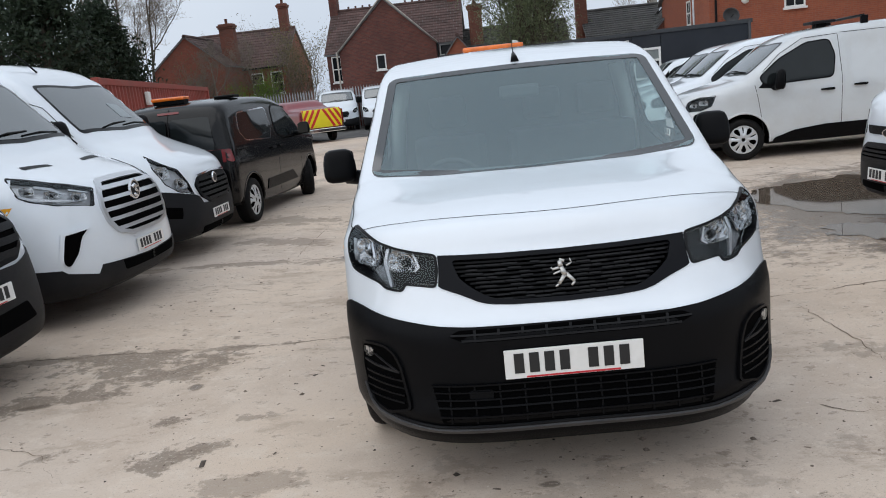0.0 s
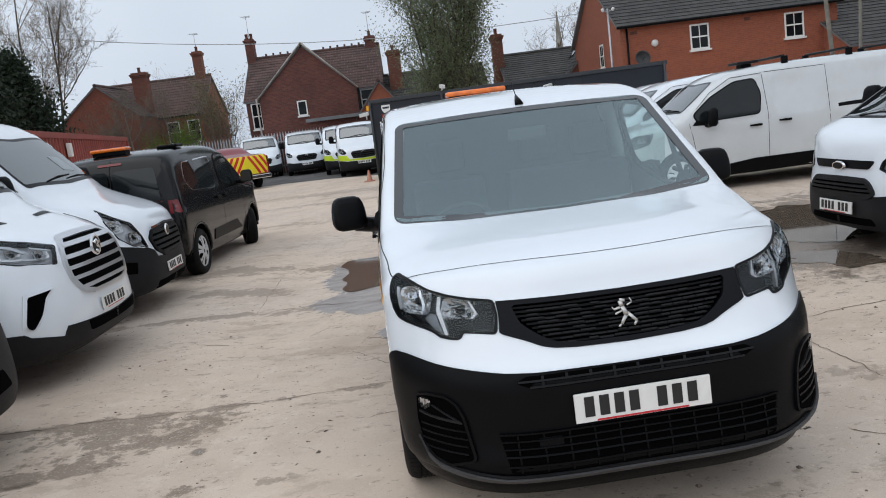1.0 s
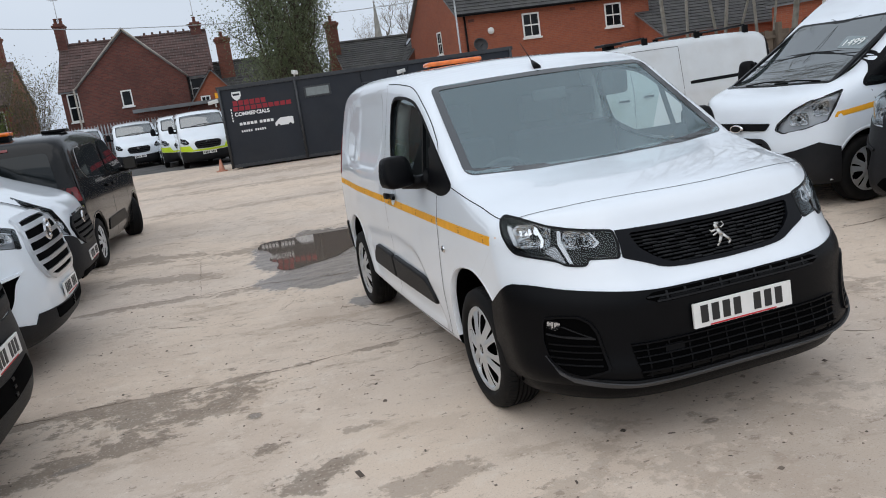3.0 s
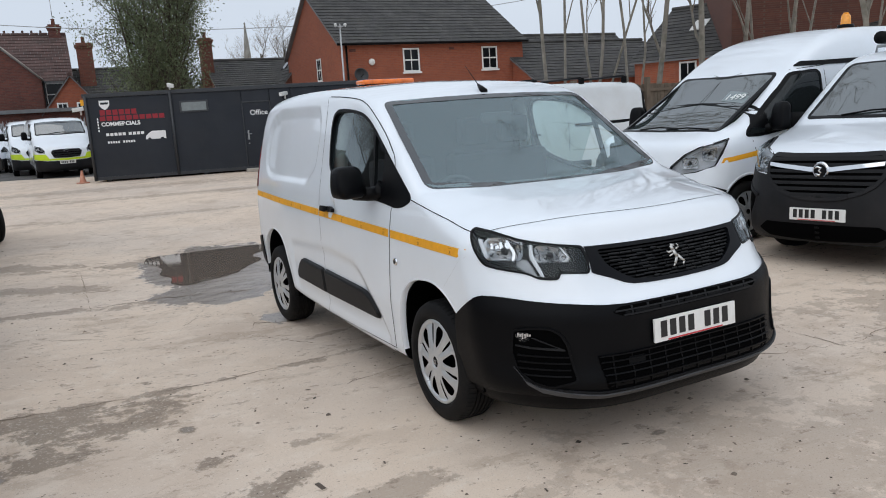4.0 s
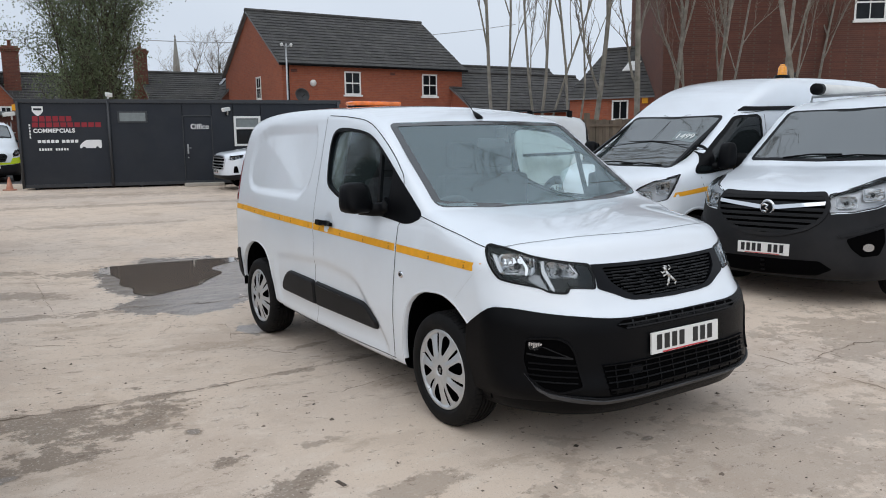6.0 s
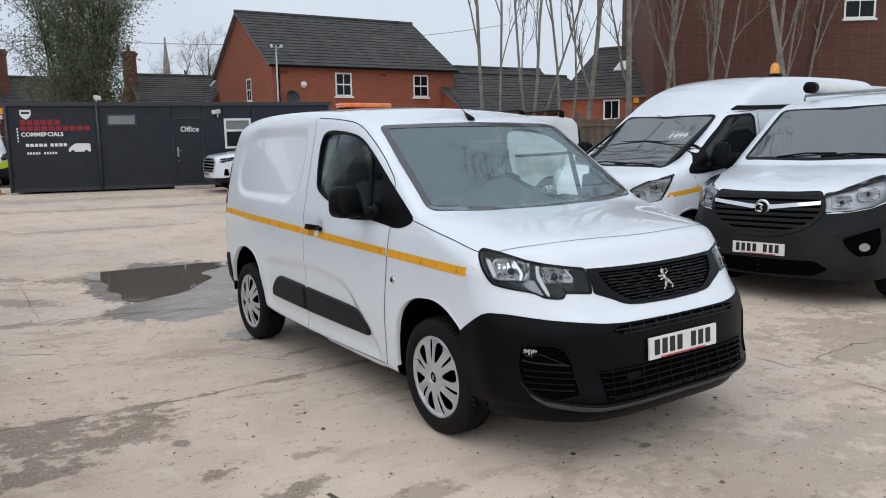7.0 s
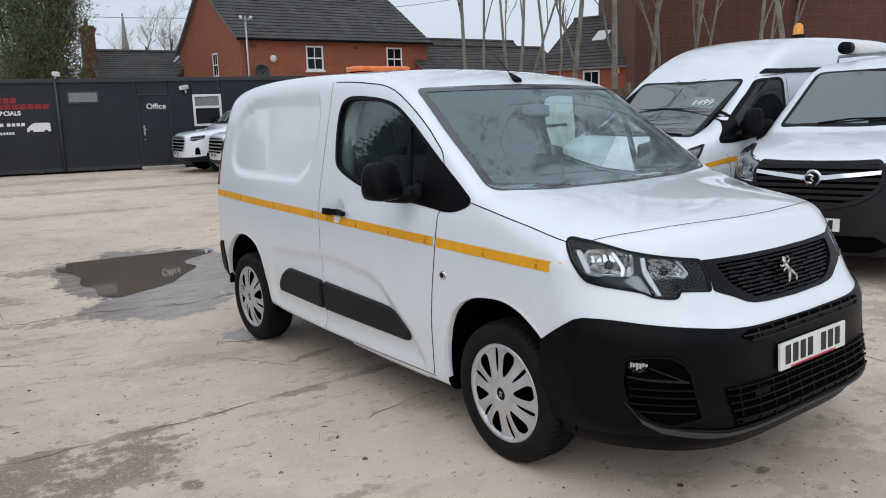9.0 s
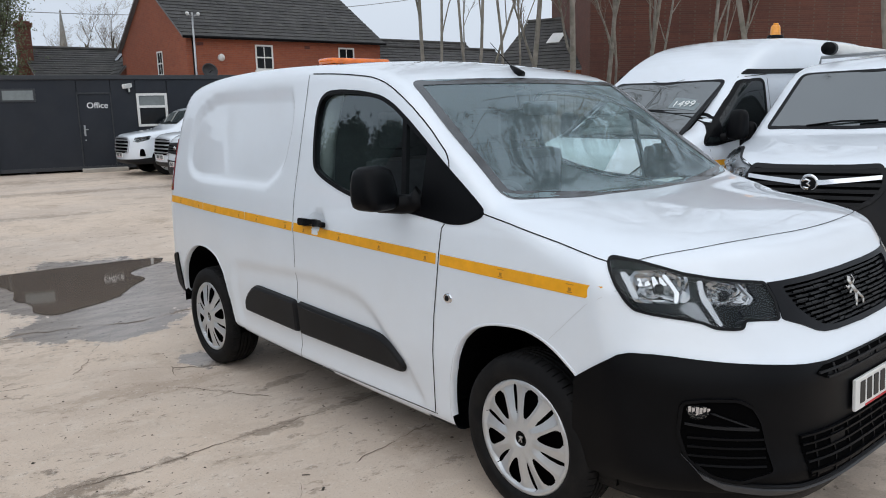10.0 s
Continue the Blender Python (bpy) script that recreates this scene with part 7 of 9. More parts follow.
def chevrons(sh, v):
    """A chevron board on the tailgate."""
    b = patch(sh, "rear", [(-0.82, 0.62), (0.82, 0.62), (0.82, 1.34), (-0.82, 1.34)], M["chevyellow"], v, "chevron_board", "yellow board with red chevrons", off=0.012, depth=0.02)
    for s in (-1, 1):
        for k in range(4):
            x = 0.02 + 0.24 * k
            x1, sl = 0.81, 0.70 / 0.42
            lo0, lo1 = 1.33 - (min(x + 0.42, x1) - x) * sl, 1.33 - (min(x + 0.54, x1) - x - 0.12) * sl
            q = [(s * x, 1.33), (s * min(x + 0.12, x1), 1.33), (s * min(x + 0.54, x1), lo1), (s * min(x + 0.42, x1), lo0)]
            patch(sh, "rear", q, M["chevred"], b, "chevron", off=0.016, depth=0.0)
    for s in (-1, 1):
        patch(sh, "rear", [(s * 0.84, 0.74), (s * 0.90, 0.74), (s * 0.90, 1.28), (s * 0.84, 1.28)], M["red"], v, "tail_light", "red tail light", off=0.012, depth=0.02)
    bm = bmesh.new()
    add_box(bm, -0.9, 0.9, sh.length - 0.02, sh.length + 0.12, 0.42, 0.58, 0.03)
    part("rear_bumper", bm, M["chrome"], v, "chrome rear bumper")


van("pickup_truck", "dark red pickup truck with chevron board on its tailgate", pose(-9.55, 35.6, 0, 0, 0, 213), sh_pick_high, "carred", fine=2.6, wheels=((0.95, 0.37), (4.05, 0.37)), arch=0.45, wheel_r=0.37, window=PK_WIN, screen=(1.25, 1.72, 0.72, 0.66), mirror_at=(1.55, 1.3), plate_z=0.6, rear=chevrons, group="", category="pickup")
for x, y in ((3.55, 23.2), (3.85, 20.9)):
    van("pickup_truck", "white pickup truck with large dark grille, nose towards the yard", front_at(x, y, -90), sh_pick, "white", fine=2.2, wheels=((0.95, 0.37), (4.05, 0.37)), arch=0.45, wheel_r=0.37, window=PK_WIN, screen=(1.25, 1.72, 0.72, 0.66), mirror_at=(1.55, 1.3), plate_z=0.55,
        grille=[(0.0, 1.0), (0.5, 0.99), (0.6, 0.9), (0.55, 0.62), (0.0, 0.6)], slats=4, slat_mat="satin", frame_mat="satin", lamp=[(54, 1.04), (52, 0.94), (40, 0.88), (34, 0.9), (36, 1.0)], bumper=[(60, 0.32), (60, 0.5), (40, 0.45), (0, 0.43), (0, 0.32)], fogs=[(46, 0.72), (48, 0.52), (41, 0.52), (42, 0.7)], group="pickups by the office", category="pickup")

# ---- buildings ----
def brick_material(name, c1, c2, mortar, stain=(0.06, 0.04, 0.035), amount=0.35):
    m = bpy.data.materials.new(name)
    m.use_nodes = True
    n, l = m.node_tree.nodes, m.node_tree.links
    b = n["Principled BSDF"]
    geo, sep, com = n.new("ShaderNodeNewGeometry"), n.new("ShaderNodeSeparateXYZ"), n.new("ShaderNodeCombineXYZ")
    add = n.new("ShaderNodeMath")
    l.new(geo.outputs["Position"], sep.inputs[0]), l.new(sep.outputs[0], add.inputs[0]), l.new(sep.outputs[1], add.inputs[1])
    l.new(add.outputs[0], com.inputs[0]), l.new(sep.outputs[2], com.inputs[1])
    br = n.new("ShaderNodeTexBrick")
    for k, v in (("Color1", c1), ("Color2", c2), ("Mortar", mortar)):
        br.inputs[k].default_value = (*v, 1)
    for k, v in (("Scale", 1.0), ("Mortar Size", 0.006), ("Bias", 0.0), ("Brick Width", 0.225), ("Row Height", 0.075)):
        br.inputs[k].default_value = v
    l.new(com.outputs[0], br.inputs["Vector"])
    out = br.outputs["Color"]
    for sc, lo, hi, am, colr in ((0.7, 0.45, 0.75, amount, stain), (6.0, 0.5, 0.75, 0.4, tuple(x * 0.55 for x in c1)), (2.0, 0.55, 0.8, 0.3, tuple(min(1, x * 1.35) for x in c2))):
        t = n.new("ShaderNodeTexNoise")
        t.inputs["Scale"].default_value, t.inputs["Detail"].default_value = sc, 7
        l.new(geo.outputs["Position"], t.inputs["Vector"])
        r = n.new("ShaderNodeMapRange")
        r.inputs[1].default_value, r.inputs[2].default_value, r.inputs[4].default_value = lo, hi, am
        l.new(t.outputs["Fac"], r.inputs[0])
        x = n.new("ShaderNodeMixRGB")
        x.inputs[2].default_value = (*colr, 1)
        l.new(r.outputs[0], x.inputs[0]), l.new(out, x.inputs[1])
        out = x.outputs[0]
    l.new(out, b.inputs["Base Color"])
    b.inputs["Roughness"].default_value = 0.9
    bp = n.new("ShaderNodeBump")
    bp.inputs["Strength"].default_value, bp.inputs["Distance"].default_value = 0.5, 0.01
    l.new(br.outputs["Fac"], bp.inputs["Height"])
    bp.invert = True
    l.new(bp.outputs[0], b.inputs["Normal"])
    return m


M["brick_orange"] = brick_material("orange_red_brick", (0.34, 0.10, 0.05), (0.28, 0.08, 0.045), (0.27, 0.13, 0.09), (0.2, 0.07, 0.045), 0.35)
M["brick_old"] = brick_material("old_dark_red_brick", (0.17, 0.055, 0.04), (0.11, 0.04, 0.033), (0.13, 0.09, 0.075), (0.05, 0.025, 0.022), 0.6)
M["brick_brown"] = brick_material("brown_red_brick", (0.19, 0.062, 0.04), (0.13, 0.048, 0.034), (0.16, 0.10, 0.075), (0.09, 0.04, 0.03), 0.5)
M["tile_dark"] = mat("dark_grey_roof_tile", (0.045, 0.043, 0.042), 0.75, vary=0.25, vscale=1.2, island=0.22, dirt=(0.09, 0.09, 0.07), dscale=2, damount=0.4)
M["tile_red"] = mat("weathered_red_brown_tile", (0.088, 0.05, 0.044), 0.85, vary=0.25, vscale=0.8, island=0.25, dirt=(0.055, 0.045, 0.04), dscale=0.7, damount=0.75)
M["frame"] = mat("white_window_frame", (0.78, 0.78, 0.76), 0.4, vary=0.04)
M["brick_block"] = brick_material("dark_brown_brick", (0.135, 0.05, 0.034), (0.10, 0.04, 0.029), (0.12, 0.08, 0.06), (0.07, 0.033, 0.026), 0.5)
M["brick_red"] = brick_material("bright_red_brick", (0.27, 0.08, 0.05), (0.21, 0.062, 0.042), (0.17, 0.1, 0.075), (0.12, 0.045, 0.033), 0.4)
M["pane"] = mat("dark_house_pane", (0.012, 0.014, 0.016), 0.05, spec=0.2, vary=0.4, vscale=2)
M["stone"] = mat("pale_stone", (0.36, 0.33, 0.29), 0.85, vary=0.15, vscale=3)
M["clad"] = mat("anthracite_cladding", (0.018, 0.022, 0.03), 0.5, spec=0.3, vary=0.1, vscale=1.5, dirt=(0.045, 0.046, 0.048), dscale=1.2, damount=0.3, bump=0.08, bscale=90)
M["cladtrim"] = mat("dark_grey_trim", (0.03, 0.033, 0.038), 0.45, vary=0.1, vscale=4)
M["redpaint"] = mat("faded_red_container_paint", (0.27, 0.05, 0.035), 0.6, vary=0.12, vscale=1.0, dirt=(0.13, 0.05, 0.035), dscale=1.5, damount=0.6)
M["frost"] = mat("frosted_pane", (0.2, 0.225, 0.225), 0.25, vary=0.1, vscale=8)
M["lettering"] = mat("white_lettering", (0.8, 0.8, 0.8), 0.5)
M["signred"] = mat("red_sign_film", (0.26, 0.011, 0.022), 0.5, vary=0.08)
M["timber"] = mat("weathered_fence_timber", (0.13, 0.10, 0.075), 0.9, vary=0.2, vscale=4, objrand=0.25, dirt=(0.07, 0.075, 0.05), dscale=2, damount=0.5, bump=0.3, bscale=40)
M["flash"] = mat("lead_flashing", (0.16, 0.165, 0.17), 0.6, vary=0.15)
M["cone"] = mat("orange_cone", (0.5, 0.2, 0.12), 0.6, vary=0.3, dirt=(0.35,0.3,0.26), damount=0.7, dscale=6)


def slab(parent, name, corners, thick, material, label="", down=None):
    """A thin solid under a quad or triangle, thickened against its normal."""
    P = [Vector(p) for p in corners]
    nrm = (P[1] - P[0]).cross(P[2] - P[1]).normalized()
    d = Vector(down) if down else -nrm * thick
    n = len(P)
    vs = [tuple(p) for p in P] + [tuple(p + d) for p in P]
    fs = [tuple(range(n)), tuple(range(2 * n - 1, n - 1, -1))] + [(i, n + i, n + (i + 1) % n, (i + 1) % n) for i in range(n)]
    return mesh_ob(name, vs, fs, material, parent, label, smooth=False)


def tiles(parent, e0, e1, r0, r1, material, name="roof_slope", label="", tw=0.33, th=0.28, gap=0.006):
    """A slope of single lapped tiles from the eave e0-e1 to the ridge r0-r1, all in one mesh."""
    e0, e1, r0, r1 = (np.array(p, float) for p in (e0, e1, r0, r1))
    rows = max(2, int(np.linalg.norm(r0 - e0) / th))
    nrm = np.cross(e1 - e0, r0 - e0)
    nrm /= np.linalg.norm(nrm)
    if nrm[2] < 0:
        nrm = -nrm
    vs, fs = [], []
    rng = np.random.RandomState(rows)
    for r in range(rows):
        t0, t1 = r / rows, min(1.0, (r + 1.12) / rows)
        a0, a1, b0, b1 = e0 + (r0 - e0) * t0, e1 + (r1 - e1) * t0, e0 + (r0 - e0) * t1, e1 + (r1 - e1) * t1
        w = np.linalg.norm(a1 - a0)
        k = max(1, int(w / tw))
        off = 0.5 * (r % 2) / k
        cutsx = sorted(set([0.0, 1.0] + [min(1, max(0, (i + (0.5 if r % 2 else 0)) / k)) for i in range(k + 1)]))
        for u, v in zip(cutsx[:-1], cutsx[1:]):
            if v - u < 1e-4:
                continue
            g = gap / max(w, 0.1)
            j = rng.uniform(0, 0.006)
            lo = nrm * (0.034 + j)
            hi = nrm * (0.008 + j)
            A, B, C, D = a0 + (a1 - a0) * (u + g) + lo, a0 + (a1 - a0) * (v - g) + lo, b0 + (b1 - b0) * (v - g) + hi, b0 + (b1 - b0) * (u + g) + hi
            i = len(vs)
            vs += [A, B, C, D, A - nrm * 0.022, B - nrm * 0.022]
            fs += [(i, i + 1, i + 2, i + 3), (i + 4, i + 5, i + 1, i), (i + 4, i, i + 3), (i + 5, i + 2, i + 1)]
    return mesh_ob(name, vs, fs, material, parent, label, smooth=False)


def sash(parent, x, y, z, w, h, face="y", rows=2, cols=2, sill=True, depth=0.07):
    """A white window set into a wall that faces the yard; face 'y': the wall runs along x, 'x': along y."""
    R = Matrix.Translation((x, y, z)) @ (Matrix.Rotation(radians(-90), 4, "Z") if face == "x" else Matrix.Identity(4))
    bm = bmesh.new()
    f = 0.07
    for a0, a1, b0, b1 in ((-w / 2, w / 2, h / 2 - f, h / 2), (-w / 2, w / 2, -h / 2, -h / 2 + f), (-w / 2, -w / 2 + f, -h / 2 + f, h / 2 - f), (w / 2 - f, w / 2, -h / 2 + f, h / 2 - f)):
        add_box(bm, a0, a1, -0.03, 0.1, b0, b1, 0.006)
    for r in range(1, rows):
        zz = -h / 2 + h * r / rows
        add_box(bm, -w / 2 + f, w / 2 - f, -0.015, 0.05, zz - 0.03, zz + 0.03)
    for c in range(1, cols):
        xx = -w / 2 + w * c / cols
        add_box(bm, xx - 0.018, xx + 0.018, -0.012, 0.04, -h / 2 + f, h / 2 - f)
    bmesh.ops.transform(bm, matrix=R, verts=bm.verts)
    win = part("window", bm, M["frame"], parent, "white-framed window")
    for r in range(rows):
        for c in range(cols):
            bm = bmesh.new()
            add_box(bm, -w / 2 + w * c / cols, -w / 2 + w * (c + 1) / cols, -0.008, 0.03, -h / 2 + h * r / rows, -h / 2 + h * (r + 1) / rows)
            bmesh.ops.transform(bm, matrix=R, verts=bm.verts)
            part("pane", bm, M["pane"], win)
    if sill:
        bm = bmesh.new()
        add_box(bm, -w / 2 - 0.06, w / 2 + 0.06, -0.09, 0.05, -h / 2 - 0.08, -h / 2, 0.008)
        bmesh.ops.transform(bm, matrix=R, verts=bm.verts)
        part("window_sill", bm, M["frame"], win)
    return win


def chimney(parent, x, y, z0, z1, w=0.7, d=0.5, pots=2, material="brick_old"):
    bm = bmesh.new()
    add_box(bm, x - w / 2, x + w / 2, y - d / 2, y + d / 2, z0, z1 - 0.3)
    add_box(bm, x - w / 2 - 0.05, x + w / 2 + 0.05, y - d / 2 - 0.05, y + d / 2 + 0.05, z1 - 0.3, z1 - 0.2)
    add_box(bm, x - w / 2 - 0.09, x + w / 2 + 0.09, y - d / 2 - 0.09, y + d / 2 + 0.09, z1 - 0.2, z1 - 0.1)
    add_box(bm, x - w / 2, x + w / 2, y - d / 2, y + d / 2, z1 - 0.1, z1)
    c = part("chimney", bm, M[material], parent, "brick chimney stack")
    for k in range(pots):
        px = x + (k - (pots - 1) / 2) * 0.28
        lathe("chimney_pot", [(0.1, 0), (0.085, 0.25), (0.11, 0.27), (0.1, 0.32), (0.07, 0.32)], M["brick_brown"], c, "clay chimney pot", n=14, axis="z", m=Matrix.Translation((px, y, z1)))
    return c


def aerial(parent, x, y, z, h=1.0):
    a = tube("aerial", [(x, y, z), (x, y, z + h)], 0.018, M["steel"], parent, "roof aerial", n=6)
    for k in range(5):
        tube("aerial_rod", [(x - 0.32 + 0.03 * k, y - 0.3 + 0.15 * k, z + h - 0.05), (x + 0.32 - 0.03 * k, y - 0.3 + 0.15 * k, z + h - 0.05)], 0.008, M["steel"], a, n=5)
    return a


def walls(parent, x0, x1, y0, y1, z1, material, label="", gable=None, ridge=None, thick=0.25, name="wall"):
    """Four brick walls; gable 'x' raises the end walls to a ridge along x, 'y' the front and back walls to one along y."""
    for a in range(4):
        if a == 0:
            c = [(x0, y0, 0), (x1, y0, 0), (x1, y0, z1), (x0, y0, z1)]
        elif a == 1:
            c = [(x1, y0 + thick + 0.002, 0), (x1, y1 - thick - 0.002, 0), (x1, y1 - thick - 0.002, z1), (x1, y0 + thick + 0.002, z1)]
        elif a == 2:
            c = [(x1, y1, 0), (x0, y1, 0), (x0, y1, z1), (x1, y1, z1)]
        else:
            c = [(x0, y1 - thick - 0.002, 0), (x0, y0 + thick + 0.002, 0), (x0, y0 + thick + 0.002, z1), (x0, y1 - thick - 0.002, z1)]
        if gable == "x" and a in (1, 3):
            xm = c[0][0]
            c = c[:3] + [(xm, (y0 + y1) / 2, ridge)] + c[3:]
        if gable == "y" and a in (0, 2):
            ym = c[0][1]
            c = c[:3] + [((x0 + x1) / 2, ym, ridge)] + c[3:]
        slab(parent, name, c, thick, M[material], label)


def gable_roof(parent, x0, x1, y0, y1, eave, ridge, along, material, over=0.25, tw=0.33, th=0.3):
    """Two tiled slopes, ridge tiles and barge boards."""
    if along == "x":
        ym = (y0 + y1) / 2
        s = (ridge - eave) / (ym - y0)
        ez = eave - s * over
        A, B, C, D = (x0 - over, y0 - over, ez), (x1 + over, y0 - over, ez), (x1 + over, ym, ridge), (x0 - over, ym, ridge)
        E, F = (x0 - over, y1 + over, ez), (x1 + over, y1 + over, ez)
        slopes = [(A, B, D, C), (E, F, D, C)]
        ends = (D, C)
    else:
        xm = (x0 + x1) / 2
        s = (ridge - eave) / (xm - x0)
        ez = eave - s * over
        A, B, C, D = (x0 - over, y0 - over, ez), (x0 - over, y1 + over, ez), (xm, y1 + over, ridge), (xm, y0 - over, ridge)
        E, F = (x1 + over, y0 - over, ez), (x1 + over, y1 + over, ez)
        slopes = [(A, B, D, C), (E, F, D, C)]
        ends = (D, C)
    for e0, e1, r0, r1 in slopes:
        q = [e0, e1, r1, r0]
        slab(parent, "roof_deck", q, 0.06, M["flash"], down=(0, 0, -0.08))
        tiles(parent, e0, e1, r0, r1, M[material], tw=tw, th=th, label="lapped roof tiles")
    a, b = Vector(ends[0]), Vector(ends[1])
    k = max(2, int((b - a).length / 0.45))
    vs, fs = [], []
    for i in range(k):
        p, q = a + (b - a) * (i / k), a + (b - a) * ((i + 0.97) / k)
        v, f = tube_mesh([p + Vector((0, 0, 0.02)), q + Vector((0, 0, 0.02))], 0.11, 8)
        o = len(vs)
        vs += v
        fs += [tuple(o + j for j in ff) for ff in f]
    mesh_ob("ridge_tiles", vs, fs, M[material], parent, smooth=False)
    return slopes


# modern orange-brick house behind the office
hs = thing("brick_house", "orange brick house with dark tiled roof and white sash windows", "house")
walls(hs, 9.2, 18.5, 33.0, 41.6, 4.75, "brick_orange", "orange brick wall", gable="x", ridge=7.35)
gable_roof(hs, 9.2, 18.5, 33.0, 41.6, 4.75, 7.42, "x", "tile_dark", over=0.18)
sash(hs, 12.55, 33.0, 3.88, 0.82, 1.05)
sash(hs, 16.63, 33.0, 3.88, 0.84, 1.05)
sash(hs, 9.2, 36.2, 3.75, 0.7, 1.05, face="x")
gut = tube("gutter", [(9.0, 32.78, 4.62), (18.7, 32.78, 4.62)], 0.06, M["plastic"], hs, "black gutter", n=8)
tube("downpipe", [(9.45, 32.92, 4.6), (9.45, 32.92, 0.1)], 0.045, M["plastic"], hs, "black downpipe", n=8)
box("air_vent", 9.62, 9.9, 32.97, 33.0, 4.30, 4.42, M["brick_old"], hs)
box("air_vent", 14.5, 14.75, 32.97, 33.0, 4.30, 4.42, M["brick_old"], hs)
lathe("alarm_box", [(0.0, 0.09), (0.13, 0.08), (0.15, 0.03), (0.15, 0.0)], M["whiteplastic"], hs, "round white alarm box", n=20, axis="z", m=Matrix.Translation((10.62, 32.99, 3.84)) @ Matrix.Rotation(radians(90), 4, "X"))
dish = lathe("satellite_dish", [(0.0, 0.0), (0.12, 0.012), (0.24, 0.05), (0.32, 0.09), (0.325, 0.085), (0.0, -0.01)], M["cabin"], hs, "dark grey satellite dish", n=24, axis="z", m=Matrix.Translation((9.95, 32.68, 3.26)) @ Matrix.Rotation(radians(70), 4, "X"))
tube("dish_arm", [(9.95, 32.98, 3.2), (9.95, 32.7, 3.2), (9.95, 32.35, 3.3)], 0.02, M["greyplastic"], dish, n=6)

# old red-brick house with a gable to the yard
rh = thing("old_brick_house", "old dark red brick house with gable and red-brown tiled roof", "house")
walls(rh, -9.3, -1.3, 46.4, 54.0, 4.35, "brick_old", "dark red brick wall", gable="x", ridge=6.95)
gable_roof(rh, -9.3, -1.3, 46.4, 54.0, 4.35, 7.05, "x", "tile_red", over=0.12)
walls(rh, -8.25, -2.7, 45.0, 50.0, 4.35, "brick_old", "dark red brick gable wall", gable="y", ridge=6.92)
gable_roof(rh, -8.25, -2.7, 45.0, 50.2, 4.35, 6.99, "y", "tile_red", over=0.1)
for a, b in (((-8.35, 44.86, 4.25), (-5.475, 44.86, 7.07)), ((-2.6, 44.86, 4.25), (-5.475, 44.86, 7.07))):
    tube("barge_board", [a, b], 0.05, M["stone"], rh, "pale verge board", n=4)
sash(rh, -5.9, 45.0, 3.5, 0.55, 0.85, rows=1, cols=1)
sash(rh, -2.05, 46.4, 3.6, 1.1, 1.2, rows=2, cols=1)
sash(rh, -8.75, 46.4, 3.4, 0.6, 1.5, rows=2, cols=1)
chimney(rh, -9.2, 50.2, 5.6, 8.3, 0.5, 0.8)
chimney(rh, -1.75, 50.2, 5.6, 7.6, 0.6, 0.6, 1)
aerial(rh, -9.2, 50.2, 8.3, 1.4)
aerial(rh, -1.75, 50.2, 7.6, 1.5)
# ornamental ridge
for k in range(15):
    x = -8.3 + k * 0.45
    if abs(x + 5.475) > 0.4:
        box("ridge_crest", x - 0.06, x + 0.06, 50.16, 50.24, 7.13, 7.30, M["tile_red"], rh, bevel=0.02)
tube("downpipe", [(-8.4, 44.9, 4.3), (-8.4, 44.9, 0.0)], 0.05, M["stone"], rh, "pale downpipe", n=8)
tube("downpipe", [(-2.6, 44.9, 4.2), (-2.6, 44.9, 0.0)], 0.05, M["plastic"], rh, "dark downpipe", n=8)
lean = box("flat_roof", -5.6, -0.4, 43.2, 45.0, 2.62, 2.8, M["flash"], rh, "flat felt roof")
box("wall", -5.4, -0.6, 43.5, 45.0, 0, 2.62, M["brick_old"], rh, "dark brick lean-to wall")

# second old house, half behind the trees
lh = thing("old_brick_house", "old red brick house with tall chimneys behind bare shrubs", "house")
walls(lh, -20.0, -13.0, 51.0, 58.0, 4.3, "brick_red", "red brick wall", gable="x", ridge=6.75)
gable_roof(lh, -20.0, -13.0, 51.0, 58.0, 4.3, 6.85, "x", "tile_red", over=0.12)
walls(lh, -20.4, -15.9, 47.6, 52.5, 4.5, "brick_red", "red brick wing", gable="y", ridge=6.3)
gable_roof(lh, -20.4, -15.9, 47.6, 52.5, 4.5, 6.38, "y", "tile_red", over=0.1)
chimney(lh, -16.4, 50.6, 4.0, 7.15, 0.9, 0.7, 1, "brick_brown")
chimney(lh, -13.6, 54.5, 5.8, 8.5, 0.6, 0.6, 1, "brick_brown")
aerial(lh, -13.6, 54.5, 8.5, 1.2)
sash(lh, -15.0, 51.0, 3.2, 0.8, 1.4, rows=2, cols=1)
sash(lh, -13.7, 51.0, 3.2, 0.8, 1.4, rows=2, cols=1)
tube("gutter", [(-15.8, 50.85, 4.2), (-12.95, 50.85, 4.2)], 0.06, M["plastic"], lh, "dark gutter", n=6)

